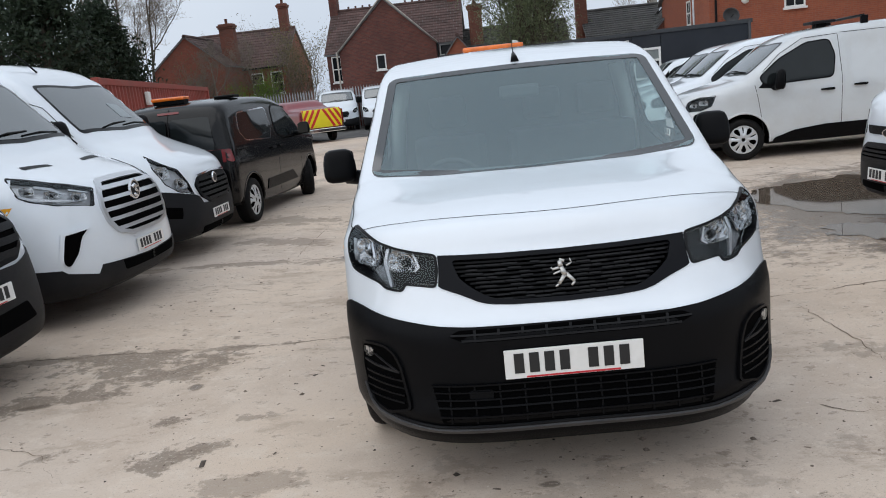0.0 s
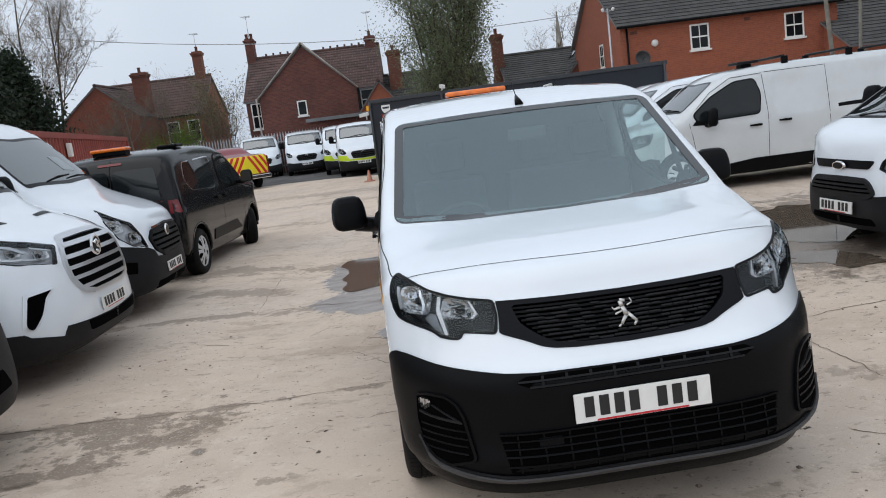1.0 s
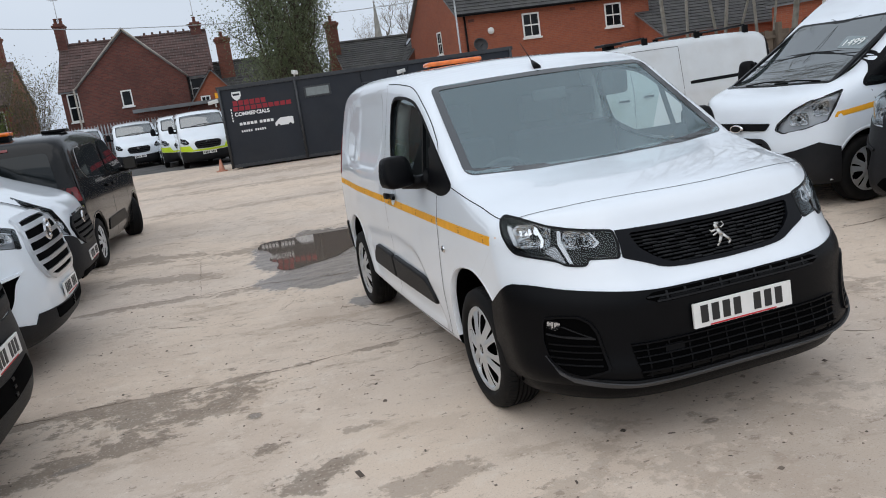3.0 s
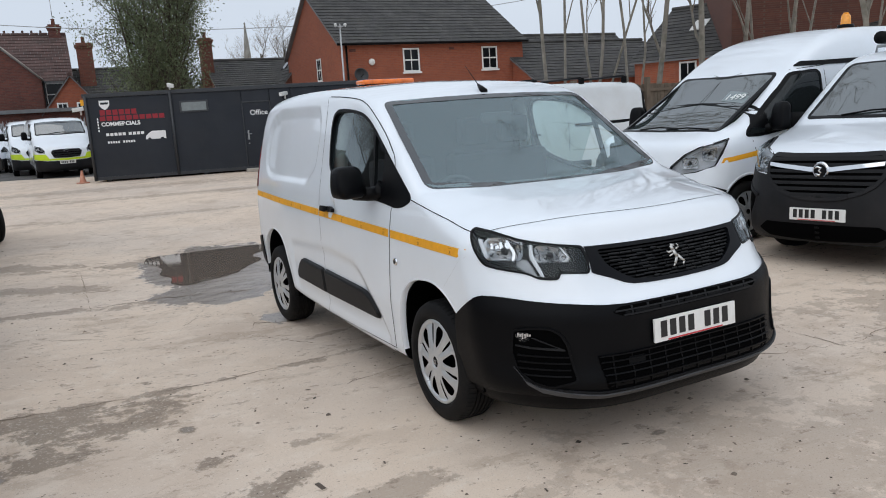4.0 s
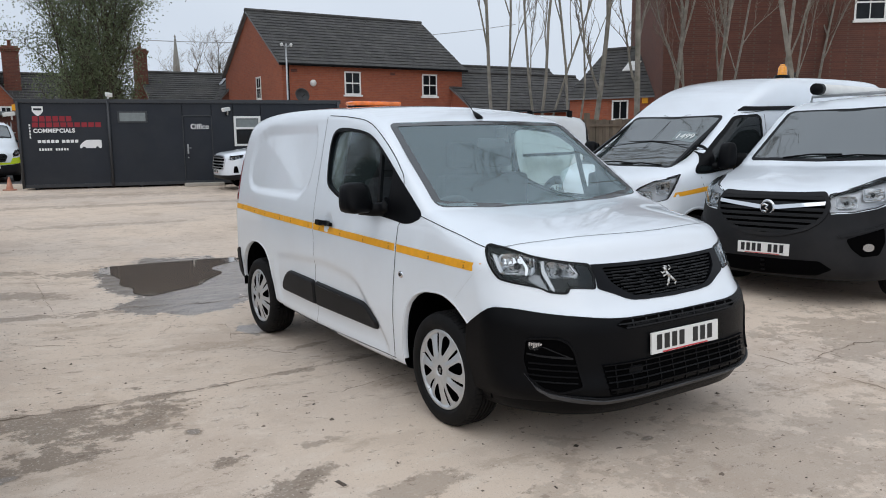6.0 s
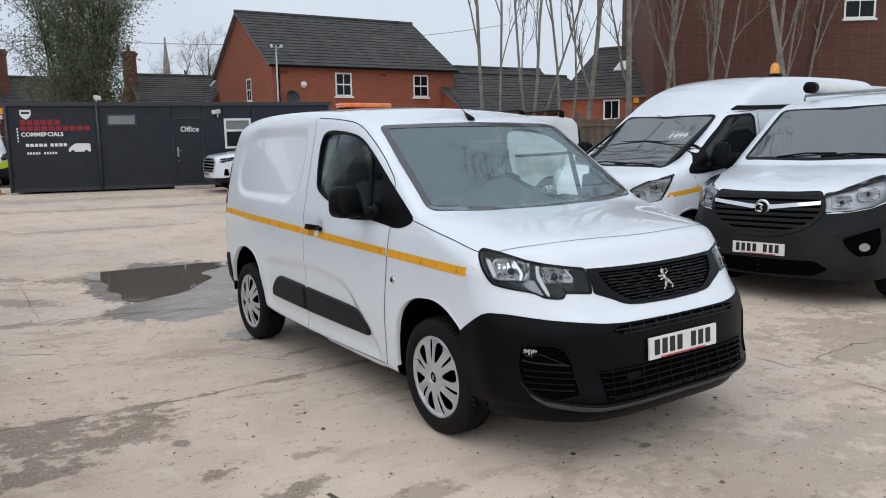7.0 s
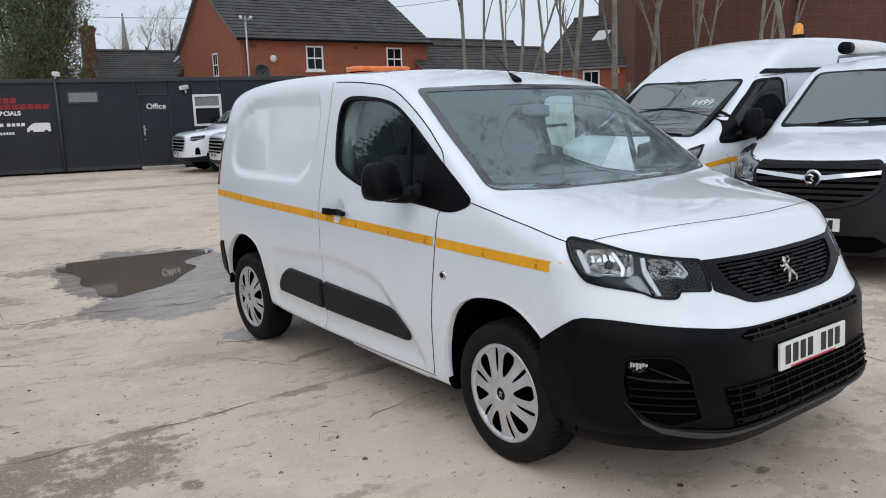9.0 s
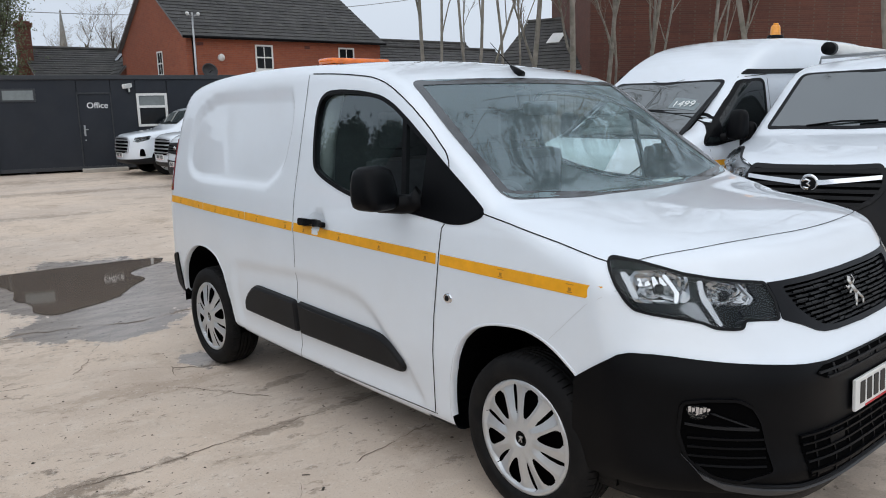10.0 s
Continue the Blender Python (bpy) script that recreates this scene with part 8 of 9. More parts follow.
# low terrace roofs behind the office and the big tree
tr = thing("terrace_house", "low old houses with dark slate roofs and brick chimneys", "house")
walls(tr, 5.5, 12.6, 42.0, 48.0, 3.3, "brick_brown", "brick wall", gable="x", ridge=4.9)
gable_roof(tr, 5.5, 12.6, 42.0, 48.0, 3.3, 4.95, "x", "tile_dark", over=0.1, th=0.25)
walls(tr, 8.6, 12.0, 41.2, 44.0, 3.3, "brick_brown", "brick wall", gable="y", ridge=5.05)
gable_roof(tr, 8.6, 12.0, 41.2, 45.0, 3.3, 5.15, "y", "tile_dark", over=0.1, th=0.25)
chimney(tr, 5.4, 44.0, 3.0, 6.1, 0.6, 0.6, 1, "brick_brown")
slab(tr, "rooflight", [(9.0, 41.6, 4.2), (9.0, 42.3, 4.2), (9.6, 42.3, 4.86), (9.6, 41.6, 4.86)], 0.05, M["pane"], "small rooflight")
tr2 = thing("terrace_house", "low dark-roofed houses behind the tree", "house")
walls(tr2, -1.2, 5.0, 47.0, 52.0, 3.1, "brick_brown", "brick wall", gable="x", ridge=4.9)
gable_roof(tr2, -1.2, 5.0, 47.0, 52.0, 3.1, 5.0, "x", "tile_dark", over=0.1, th=0.25)
walls(tr2, -2.8, 0.0, 43.6, 48.0, 2.6, "brick_orange", "brick gable wall", gable="y", ridge=4.3)
gable_roof(tr2, -2.8, 0.0, 43.6, 48.0, 2.6, 4.4, "y", "tile_red", over=0.1)
sash(tr2, -1.0, 43.6, 2.6, 0.5, 0.9, rows=2, cols=2)
sash(tr2, -1.9, 43.6, 2.6, 0.5, 0.9, rows=2, cols=2)
chimney(tr2, -0.4, 48.5, 3.5, 6.4, 0.8, 0.6, 1, "brick_brown")
tube("vent_pipe", [(2.2, 46.9, 3.0), (2.2, 46.9, 4.6)], 0.05, M["steel"], tr2, n=8)

# houses to the right: low roofs, a roof with skylights, a tall plain brick block
lo = thing("low_house", "low brick house with dark tiled roof behind the fence", "house")
walls(lo, 17.9, 27.0, 31.0, 38.0, 2.75, "brick_orange", "orange brick wall", gable="x", ridge=4.6)
gable_roof(lo, 17.9, 27.0, 31.0, 38.0, 2.75, 4.65, "x", "tile_dark", over=0.15)
lo2 = thing("low_house", "brick house with dark tiled roof further back", "house")
walls(lo2, 22.0, 31.0, 38.5, 45.0, 3.4, "brick_orange", "orange brick wall", gable="x", ridge=5.6)
gable_roof(lo2, 22.0, 31.0, 38.5, 45.0, 3.4, 5.7, "x", "tile_dark", over=0.15)
sk = thing("brick_house", "orange brick house with small skylights in its dark roof", "house", pose(20.35, 27.0, 0, 0, 0, -68))
walls(sk, 0, 9.0, 0, 8.0, 3.15, "brick_orange", "orange brick wall", gable="x", ridge=5.35)
gable_roof(sk, 0, 9.0, 0, 8.0, 3.15, 5.45, "x", "tile_dark", over=0.15)
for x in (1.6, 3.4, 5.2, 7.0):
    slab(sk, "rooflight", [(x, 1.9, 4.30), (x + 0.6, 1.9, 4.30), (x + 0.6, 2.7, 4.76), (x, 2.7, 4.76)], 0.08, M["whiteplastic"], "small pale skylight")
for x in (2.4, 4.6, 6.8):
    sash(sk, x, 0, 2.5, 0.75, 0.85, rows=1, cols=2)
box("alarm_box", 3.4, 3.65, -0.08, 0, 2.75, 3.0, M["tape"], sk, "small yellow alarm box")
big = thing("brick_block", "tall plain brown-red brick building with white sash windows", "building", pose(20.75, 22.0, 0, 0, 0, -37))
walls(big, 0, 24.0, 0, 9.0, 9.0, "brick_block", "plain brown-red brick wall")
slab(big, "roof", [(-0.15, -0.2, 9.0), (24.2, -0.2, 9.0), (24.2, 9.2, 9.2), (-0.15, 9.2, 9.2)], 0.25, M["flash"], "flat dark roof")
for x in (7.6, 13.0):
    sash(big, x, 0, 6.35, 1.15, 1.35, rows=2, cols=2)
# spire on the skyline
M["spire_stone"] = mat("weathered_spire_stone", (0.2, 0.2, 0.185), 0.9, vary=0.25, vscale=1.5)
sp = thing("church_spire", "slender weathered grey church spire on the skyline", "spire")
lathe("spire", [(1.1, 0), (1.1, 9.0), (1.05, 9.2), (0.16, 19.0), (0.1, 19.2), (0.22, 19.4), (0.0, 19.8)], M["spire_stone"], sp, n=8, axis="z", m=Matrix.Translation((31.2, 150, 0)))

# ---- the site office: dark clad cabins ----
of = thing("site_office", "long anthracite site office cabin with lettering and a door", "cabin", pose(-1.15, 26.55, 0, 0, 0, -12.5))
LEN, DEP, TOP = 9.45, 2.6, 2.66
box("cabin_body", -0.22, LEN, 0.06, DEP, 0.12, TOP, M["clad"], of, "dark grey clad cabin body", bevel=0.01)
for a, b in ((-0.22, 2.25), (2.31, 4.42), (5.33, 5.98), (6.87, LEN)):
    box("cladding_panel", a, b, 0.0, 0.055, 0.12, 2.6, M["clad"], of, bevel=0.004)
box("cladding_panel", 4.44, 5.31, 0.0, 0.055, 2.22, 2.6, M["clad"], of, bevel=0.004)
box("cladding_panel", 6.0, 6.85, 0.0, 0.055, 0.12, 1.24, M["clad"], of, bevel=0.004)
box("cladding_panel", 6.0, 6.85, 0.0, 0.055, 2.2, 2.6, M["clad"], of, bevel=0.004)
box("roof_trim", -0.28, LEN + 0.06, -0.05, 0.1, 2.60, 2.72, M["cladtrim"], of, "dark roof edge", bevel=0.008)
box("roof_sheet", -0.26, LEN + 0.04, 0.1, DEP + 0.05, TOP, TOP + 0.05, M["cladtrim"], of, "flat dark roof sheet")
box("base_rail", -0.22, LEN, -0.015, 0.05, 0.06, 0.16, M["cladtrim"], of, "dark base rail")
for x in (0.15, 1.6, 3.1, 4.6, 6.2, 7.8, 9.3):
    box("base_foot", x - 0.07, x + 0.07, 0.1, 0.35, 0.0, 0.12, M["cladtrim"], of, bevel=0.01)
for x in (-0.2, 2.28, 9.42):
    tube("corner_pipe", [(x, -0.04, 0.05), (x, -0.04, 2.66)], 0.045, M["cladtrim"], of, "dark downpipe", n=8)
box("yellow_box", -0.34, -0.22, -0.03, 0.1, 2.38, 2.55, M["tape"], of, "small yellow box")
# door
dr = box("door", 4.45, 5.30, 0.015, 0.05, 0.14, 2.20, M["clad"], of, "dark grey office door", bevel=0.006)
for a, b, c, d in ((4.42, 4.45, 0.12, 2.24), (5.30, 5.33, 0.12, 2.24), (4.42, 5.33, 2.20, 2.24)):
    box("door_frame", a, b, -0.012, 0.02, c, d, M["cladtrim"], dr)
box("door_plate", 4.53, 4.58, -0.006, 0.016, 1.02, 1.32, M["steel"], dr, "steel handle plate")
tube("door_handle", [(4.555, -0.03, 1.2), (4.66, -0.03, 1.2)], 0.012, M["steel"], dr, n=8)
lathe("lock", [(0.0, 0.0), (0.02, 0.0), (0.02, 0.01)], M["steel"], dr, n=12, axis="z", m=Matrix.Translation((4.555, 0.0, 0.9)) @ Matrix.Rotation(radians(90), 4, "X"))
box("door_step", 4.38, 5.6, -0.5, -0.02, 0.0, 0.1, M["stone"], of, "pale concrete door step", bevel=0.015)
# windows
w1 = box("window", 2.53, 3.40, -0.025, 0.0, 2.0, 2.36, M["cladtrim"], of, "dark frame of a frosted window", bevel=0.006)
box("pane", 2.59, 3.34, -0.032, -0.02, 2.05, 2.31, M["frost"], w1, "frosted pane")
w2 = bmesh.new()
for a, b, c, d in ((6.0, 6.85, 2.13, 2.2), (6.0, 6.85, 1.24, 1.31), (6.0, 6.07, 1.31, 2.13), (6.78, 6.85, 1.31, 2.13), (6.07, 6.78, 1.78, 1.85)):
    add_box(w2, a, b, -0.02, 0.05, c, d, 0.005)
w2 = part("window", w2, M["frame"], of, "white plastic window frame")
box("pane", 6.07, 6.78, 0.02, 0.03, 1.85, 2.13, M["frost"], w2)
box("pane", 6.07, 6.78, 0.02, 0.03, 1.31, 1.78, M["pane"], w2)


def lettering(text, x, z, size, material, parent, y=-0.006, bold=0.0):
    cu = bpy.data.curves.new("lettering", "FONT")
    cu.body, cu.size, cu.extrude, cu.align_x, cu.offset = text, size, 0.003, "LEFT", bold
    tmp = bpy.data.objects.new("lettering", cu)
    me = bpy.data.meshes.new_from_object(tmp)
    bpy.data.objects.remove(tmp)
    me.transform(pose(x, y, z, 90, 0, 0))
    me.materials.clear()
    me.materials.append(M[material])
    ob = new("lettering", me)
    ob.parent = parent
    return ob


lettering("Office", 4.66, 1.80, 0.23, "lettering", of, 0.008, 0.002)
t = lettering("COMMERCIALS", 0.17, 1.72, 0.165, "lettering", of, bold=0.006)
for v in t.data.vertices:
    v.co.x = 0.17 + (v.co.x - 0.17) * 1.02
for a, b, c, d, k in ((0.17, 1.27, 2.05, 2.21, 6), (0.15, 2.08, 1.88, 2.02, 10)):
    w = (b - a) / k
    for i in range(k):
        box("printed_bar", a + w * i, a + w * i + w - 0.035, -0.005, 0.0, c, d, M["signred"], of, bevel=0)
for x0, x1, z0, z1 in ((0.27, 0.36, 1.39, 1.52), (0.39, 0.48, 1.39, 1.52), (0.51, 0.60, 1.39, 1.52), (0.63, 0.72, 1.39, 1.52), (0.75, 0.84, 1.39, 1.52), (0.93, 1.02, 1.39, 1.52), (1.05, 1.14, 1.39, 1.52), (1.17, 1.26, 1.39, 1.52), (1.29, 1.38, 1.39, 1.52)):
    box("printed_bar", x0, x1, -0.005, 0.0, z0 + 0.02, z1 - 0.02, M["lettering"], of, bevel=0)
for k in range(11):
    if k != 5:
        box("printed_bar", 0.29 + 0.075 * k, 0.34 + 0.075 * k, -0.005, 0.0, 1.18, 1.25, M["lettering"], of, bevel=0)
for k in range(5):
    box("printed_bar", 0.06, 0.1, -0.005, 0.0, 1.55 + 0.09 * k, 1.61 + 0.09 * k, M["lettering"], of, bevel=0)
sil = [(1.42, 1.24), (2.03, 1.24), (2.03, 1.47), (1.98, 1.49), (1.62, 1.49), (1.52, 1.43), (1.45, 1.36), (1.42, 1.33)]
mesh_ob("van_silhouette", [(a, -0.006, b) for a, b in sil], [tuple(range(len(sil)))], M["lettering"], of, "plain white van shape", smooth=False)
for x in (1.53, 1.91):
    lathe("silhouette_wheel", [(0.0, 0.0), (0.05, 0.0), (0.05, 0.004)], M["clad"], of, "", n=16, axis="z", m=Matrix.Translation((x, -0.0075, 1.24)) @ Matrix.Rotation(radians(90), 4, "X"))
shd = [(0.18, 2.50), (0.48, 2.50), (0.48, 2.36), (0.42, 2.27), (0.33, 2.21), (0.24, 2.27), (0.18, 2.36)]
mesh_ob("sign_shield", [(a, -0.006, b) for a, b in shd], [tuple(range(len(shd)))], M["lettering"], of, "small white shield", smooth=False)
box("printed_bar", 0.22, 0.44, -0.011, -0.007, 2.38, 2.44, M["clad"], of, bevel=0)


def cctv(parent, x, y, z, turn=0):
    c = box("security_camera", -0.06, 0.06, -0.24, 0.08, -0.06, 0.06, M["whiteplastic"], parent, "white security camera", bevel=0.02, m=pose(x, y, z, 8, 0, turn))
    tube("camera_bracket", [(x, y, z - 0.05), (x, y + 0.03, z - 0.18)], 0.025, M["whiteplastic"], c, n=8)
    return c


cctv(of, 2.3, 0.0, 2.86, 25)
cctv(of, -0.36, -0.05, 2.28, -60)
cctv(of, 5.82, -0.1, 2.42, -40)
tube("hanging_cable", [(5.78, -0.06, 2.5), (5.74, -0.07, 2.28), (5.80, -0.08, 2.2), (5.86, -0.07, 2.3)], 0.012, M["plastic"], of, n=6)
pl = thing("camera_pole", "slim grey pole with white security cameras on top", "pole", pose(6.7, 25.6, 0))
tube("pole", [(0, 0, 0), (0, 0, 4.62)], [0.034, 0.028], M["steel"], pl, n=10)
for s in (-1, 1):
    tube("pole_arm", [(0, 0, 4.5), (s * 0.16, -0.05, 4.56)], 0.02, M["steel"], pl, n=8)
    lathe("camera_dome", [(0.0, -0.07), (0.035, -0.05), (0.05, 0.0), (0.055, 0.03), (0.0, 0.06)], M["whiteplastic"], pl, "white dome camera", n=16, axis="z", m=Matrix.Translation((s * 0.17, -0.05, 4.58)))
cn = thing("traffic_cone", "faded orange traffic cone by the office corner", "cone", pose(-1.72, 26.95, 0))
lathe("cone", [(0.12, 0.03), (0.1, 0.05), (0.025, 0.4), (0.0, 0.4)], M["cone"], cn, n=18, axis="z")
box("cone_base", -0.19, 0.19, -0.19, 0.19, 0, 0.03, M["cone"], cn, bevel=0.008)

# ---- red shipping container along the left edge ----
d = Vector((-10.35 + 7.95, 28.9 - 16.1, 0))
rc = thing("shipping_container", "faded red corrugated shipping container", "container", Matrix.Translation((-7.95, 16.1, 0)) @ Matrix.Rotation(math.atan2(d.y, d.x), 4, "Z"))
L2 = d.length
n_r = int(L2 / 0.28)
for side_y, sg in ((0.0, -1), (2.44, 1)):
    vs, fs = [], []
    for k in range(n_r):
        x = 0.1 + (L2 - 0.2) * k / n_r
        w = (L2 - 0.2) / n_r
        for dx, dy in ((0, 0), (0.3, 0), (0.4, 0.045), (0.9, 0.045)):
            vs += [(x + dx * w, side_y - sg * dy, 0.16), (x + dx * w, side_y - sg * dy, 2.48)]
    for k in range(len(vs) // 2 - 1):
        fs.append((2 * k, 2 * k + 2, 2 * k + 3, 2 * k + 1))
    mesh_ob("corrugated_side", vs, fs, M["redpaint"], rc, "faded red corrugated steel side", smooth=False)
for a in ((0, L2, -0.03, 0.06, 2.46, 2.6), (0, L2, -0.03, 0.06, 0.05, 0.2), (0, L2, 2.38, 2.47, 2.46, 2.6), (0, L2, 2.38, 2.47, 0.05, 0.2), (-0.02, 0.14, -0.04, 0.12, 0, 2.61), (L2 - 0.14, L2 + 0.02, -0.04, 0.12, 0, 2.61), (-0.02, 0.14, 2.32, 2.48, 0, 2.61), (L2 - 0.14, L2 + 0.02, 2.32, 2.48, 0, 2.61)):
    box("frame_rail", *a, M["redpaint"], rc, bevel=0.01)
box("container_roof", 0.05, L2 - 0.05, 0.05, 2.4, 2.54, 2.58, M["redpaint"], rc)
box("end_panel", 0.02, 0.06, 0.1, 2.34, 0.1, 2.5, M["redpaint"], rc)
box("end_panel", L2 - 0.06, L2 - 0.02, 0.1, 2.34, 0.1, 2.5, M["redpaint"], rc)
lb2 = box("flood_light", 3.6, 3.86, -0.12, -0.02, 2.0, 2.34, M["whiteplastic"], rc, "white bulkhead lamp", bevel=0.03)

# ---- fences ----
pf = thing("palisade_fence", "grey steel palisade fence along the far edge", "fence", pose(-24, 43.0, 0))
vs, fs = [], []
for k in range(150):
    x = k * 0.155
    v, f = [(x, 0, 0), (x + 0.035, -0.02, 0), (x + 0.07, 0, 0), (x, 0, 2.15), (x + 0.035, -0.02, 2.32), (x + 0.07, 0, 2.15)], [(0, 1, 4, 3), (1, 2, 5, 4)]
    o = len(vs)
    vs += v
    fs += [tuple(o + i for i in q) for q in f]
tagged(mesh_ob("paling", vs, fs, M["steel"], pf, "pointed steel pales", smooth=False), kind="stuff")
for z in (0.45, 1.75):
    box("fence_rail", 0, 23.3, 0.01, 0.05, z, z + 0.05, M["steel"], pf)
for k in range(9):
    box("fence_post", k * 2.75, k * 2.75 + 0.1, 0.05, 0.15, 0, 2.2, M["steel"], pf)
wf = thing("timber_fence", "weathered close-boarded timber fence", "fence", pose(9.6, 16.6, 0, 0, 0, -2))
bm = bmesh.new()
add_box(bm, 0, 0.115, -0.012, 0.012, 0.05, 1.95, 0.003)
first = part("fence_board", bm, M["timber"], wf)
rng = np.random.RandomState(9)
for k in range(1, 190):
    o = new("fence_board", first.data)
    o.parent = wf
    o.matrix_local = pose(k * 0.122, rng.uniform(-0.006, 0.006), rng.uniform(-0.025, 0.02), 0, rng.uniform(-0.4, 0.4), rng.uniform(-2, 2))
for k in range(11):
    box("fence_post", k * 2.3 - 0.06, k * 2.3 + 0.06, -0.14, -0.02, 0, 2.12, M["timber"], wf, bevel=0.008)
for z in (0.4, 1.1, 1.75):
    box("fence_rail", 0, 23.2, -0.06, -0.014, z, z + 0.08, M["timber"], wf)

# ---- overhead cables ----
cb = thing("overhead_cable", "thin dark overhead cable across the sky", "cable")
cpts = [(-40 + 2.5 * k, 44, 6.55 + 0.0036 * (-40 + 2.5 * k - 4.5) ** 2 + (0.0006 * (-40 + 2.5 * k - 4.5) ** 2 if -40 + 2.5 * k < 4.5 else 0)) for k in range(29)]
tube("cable", cpts, 0.022, M["steel"], cb, n=5)

# ---- trees and shrubs ----
M["bark"] = mat("grey_bark", (0.22, 0.20, 0.17), 0.9, vary=0.3, vscale=5, dirt=(0.09, 0.1, 0.06), dscale=3, damount=0.5, bump=0.5, bscale=30)
M["barkdark"] = mat("dark_bark", (0.075, 0.062, 0.048), 0.92, vary=0.3, vscale=5, dirt=(0.05, 0.06, 0.03), dscale=3, damount=0.5, bump=0.5, bscale=30)
M["twig"] = mat("brown_twigs", (0.17, 0.14, 0.112), 0.9, vary=0.2, vscale=3)


def leaf_material(name, color, var=0.5):
    m = mat(name, color, 0.6, island=var, spec=0.3)
    n, l = m.node_tree.nodes, m.node_tree.links
    b = n["Principled BSDF"]
    tl, mx = n.new("ShaderNodeBsdfTranslucent"), n.new("ShaderNodeMixShader")
    tl.inputs[0].default_value = (*[min(1, c * 1.6) for c in color], 1)
    mx.inputs[0].default_value = 0.3
    out = n["Material Output"]
    l.new(b.outputs[0], mx.inputs[1]), l.new(tl.outputs[0], mx.inputs[2]), l.new(mx.outputs[0], out.inputs[0])
    return m


M["conifer"] = leaf_material("dark_conifer_needles", (0.022, 0.035, 0.02))
M["ivy"] = leaf_material("young_grey_green_leaves", (0.13, 0.155, 0.085))
M["shrubleaf"] = leaf_material("olive_shrub_leaves", (0.125, 0.11, 0.055))
M["freshleaf"] = leaf_material("fresh_green_leaves", (0.13, 0.20, 0.035))


def grow_tree(rng, base, height, radius, levels=4, spread=0.5, up=0.35, first=0.3, kids=(4, 7), shrink=0.62, lean=(0, 0), steps=7, minr=0.006, wig=0.05):
    """A branching skeleton: lists of (points, radii), and the tips with their directions."""
    limbs, tips = [], []

    def limb(p, d, length, r, level):
        pts, rad = [p.copy()], [r]
        k = max(3, steps - level)
        for i in range(k):
            d = (d + Vector(rng.normal(0, wig + 0.05 * level, 3)) + Vector((0, 0, up * 0.12 * (1 if level else 0)))).normalized()
            p = p + d * (length / k)
            pts.append(p.copy())
            rad.append(max(minr * 0.6, r * (1 - 0.75 * (i + 1) / k)))
        limbs.append((pts, rad, level))
        if level >= levels:
            tips.append((pts[-1], d))
            tips.append((pts[len(pts) // 2], d))
            return
        n = rng.randint(kids[0], kids[1] + 1)
        for j in range(n):
            t = (first if level == 0 else 0.25) + (1 - (first if level == 0 else 0.25)) * (j + rng.rand()) / n
            i = min(len(pts) - 2, int(t * (len(pts) - 1)))
            q = pts[i].lerp(pts[i + 1], t * (len(pts) - 1) - i)
            side = Vector(rng.normal(0, 1, 3))
            dd = (pts[i + 1] - pts[i]).normalized()
            side = (side - dd * side.dot(dd)).normalized()
            nd = (dd * (1 - spread) + side * spread + Vector((0, 0, up))).normalized()
            limb(q, nd, length * shrink * rng.uniform(0.65, 1.15) * (1 - 0.35 * t * (level == 0)), max(minr, rad[i] * 0.55), level + 1)

    limb(Vector(base), Vector((lean[0], lean[1], 1)).normalized(), height, radius, 0)
    return limbs, tips


def limbs_mesh(name, limbs, material, parent, label="", sides=(9, 7, 5, 4, 3)):
    vs, fs = [], []
    for pts, rad, level in limbs:
        v, f = tube_mesh(pts, rad, sides[min(level, len(sides) - 1)], cap=False)
        o = len(vs)
        vs += v
        fs += [tuple(o + i for i in q) for q in f]
    return mesh_ob(name, vs, fs, material, parent, label)


def leaves_mesh(name, centres, size, material, parent, rng, per=6, spread=0.25, label="", flat=0.0):
    """Many small single leaves round the given points."""
    C = np.repeat(np.array([tuple(c) for c in centres], float), per, axis=0)
    n = len(C)
    C = C + rng.normal(0, spread, (n, 3))
    a = rng.normal(0, 1, (n, 3))
    a[:, 2] *= 1 - flat
    a /= np.linalg.norm(a, axis=1, keepdims=True)
    b = np.cross(a, rng.normal(0, 1, (n, 3)))
    b /= np.linalg.norm(b, axis=1, keepdims=True) + 1e-9
    s = size * rng.uniform(0.6, 1.3, (n, 1))
    V = np.stack([C - a * s, C + b * s * 0.45, C + a * s, C - b * s * 0.45], 1).reshape(-1, 3)
    F = np.arange(4 * n).reshape(n, 4)
    return mesh_ob(name, V, F, material, parent, label, smooth=False)


# tall many-stemmed tree in young leaf behind the office
rng = np.random.RandomState(21)
t1 = thing("leafy_tree", "tall many-stemmed tree in sparse young leaf behind the office", "tree", pose(2.0, 37.4, 0))
limbs, tips = [], []
for k in range(9):
    a = k * 0.7
    lm, tp = grow_tree(rng, (0.45 * math.cos(a), 0.45 * math.sin(a), 0), rng.uniform(8, 11), rng.uniform(0.06, 0.11) if k else 0.2, 3, 0.55, 0.3, 0.16, (8, 11), 0.33, (0.11 * math.cos(a), 0.11 * math.sin(a)), 9)
    limbs += lm
    tips += tp
limbs_mesh("trunk", limbs, M["barkdark"], t1, "dark ivy-covered stems")
pts = [p for p, _ in tips]
tagged(leaves_mesh("crown", pts, 0.055, M["ivy"], t1, rng, 4, 0.36), "sparse grey-green young leaves")
ivy = [Vector(p) + Vector(rng.normal(0, 0.2, 3)) for l in limbs if l[2] == 0 for p in l[0][:7] for _ in range(4)]
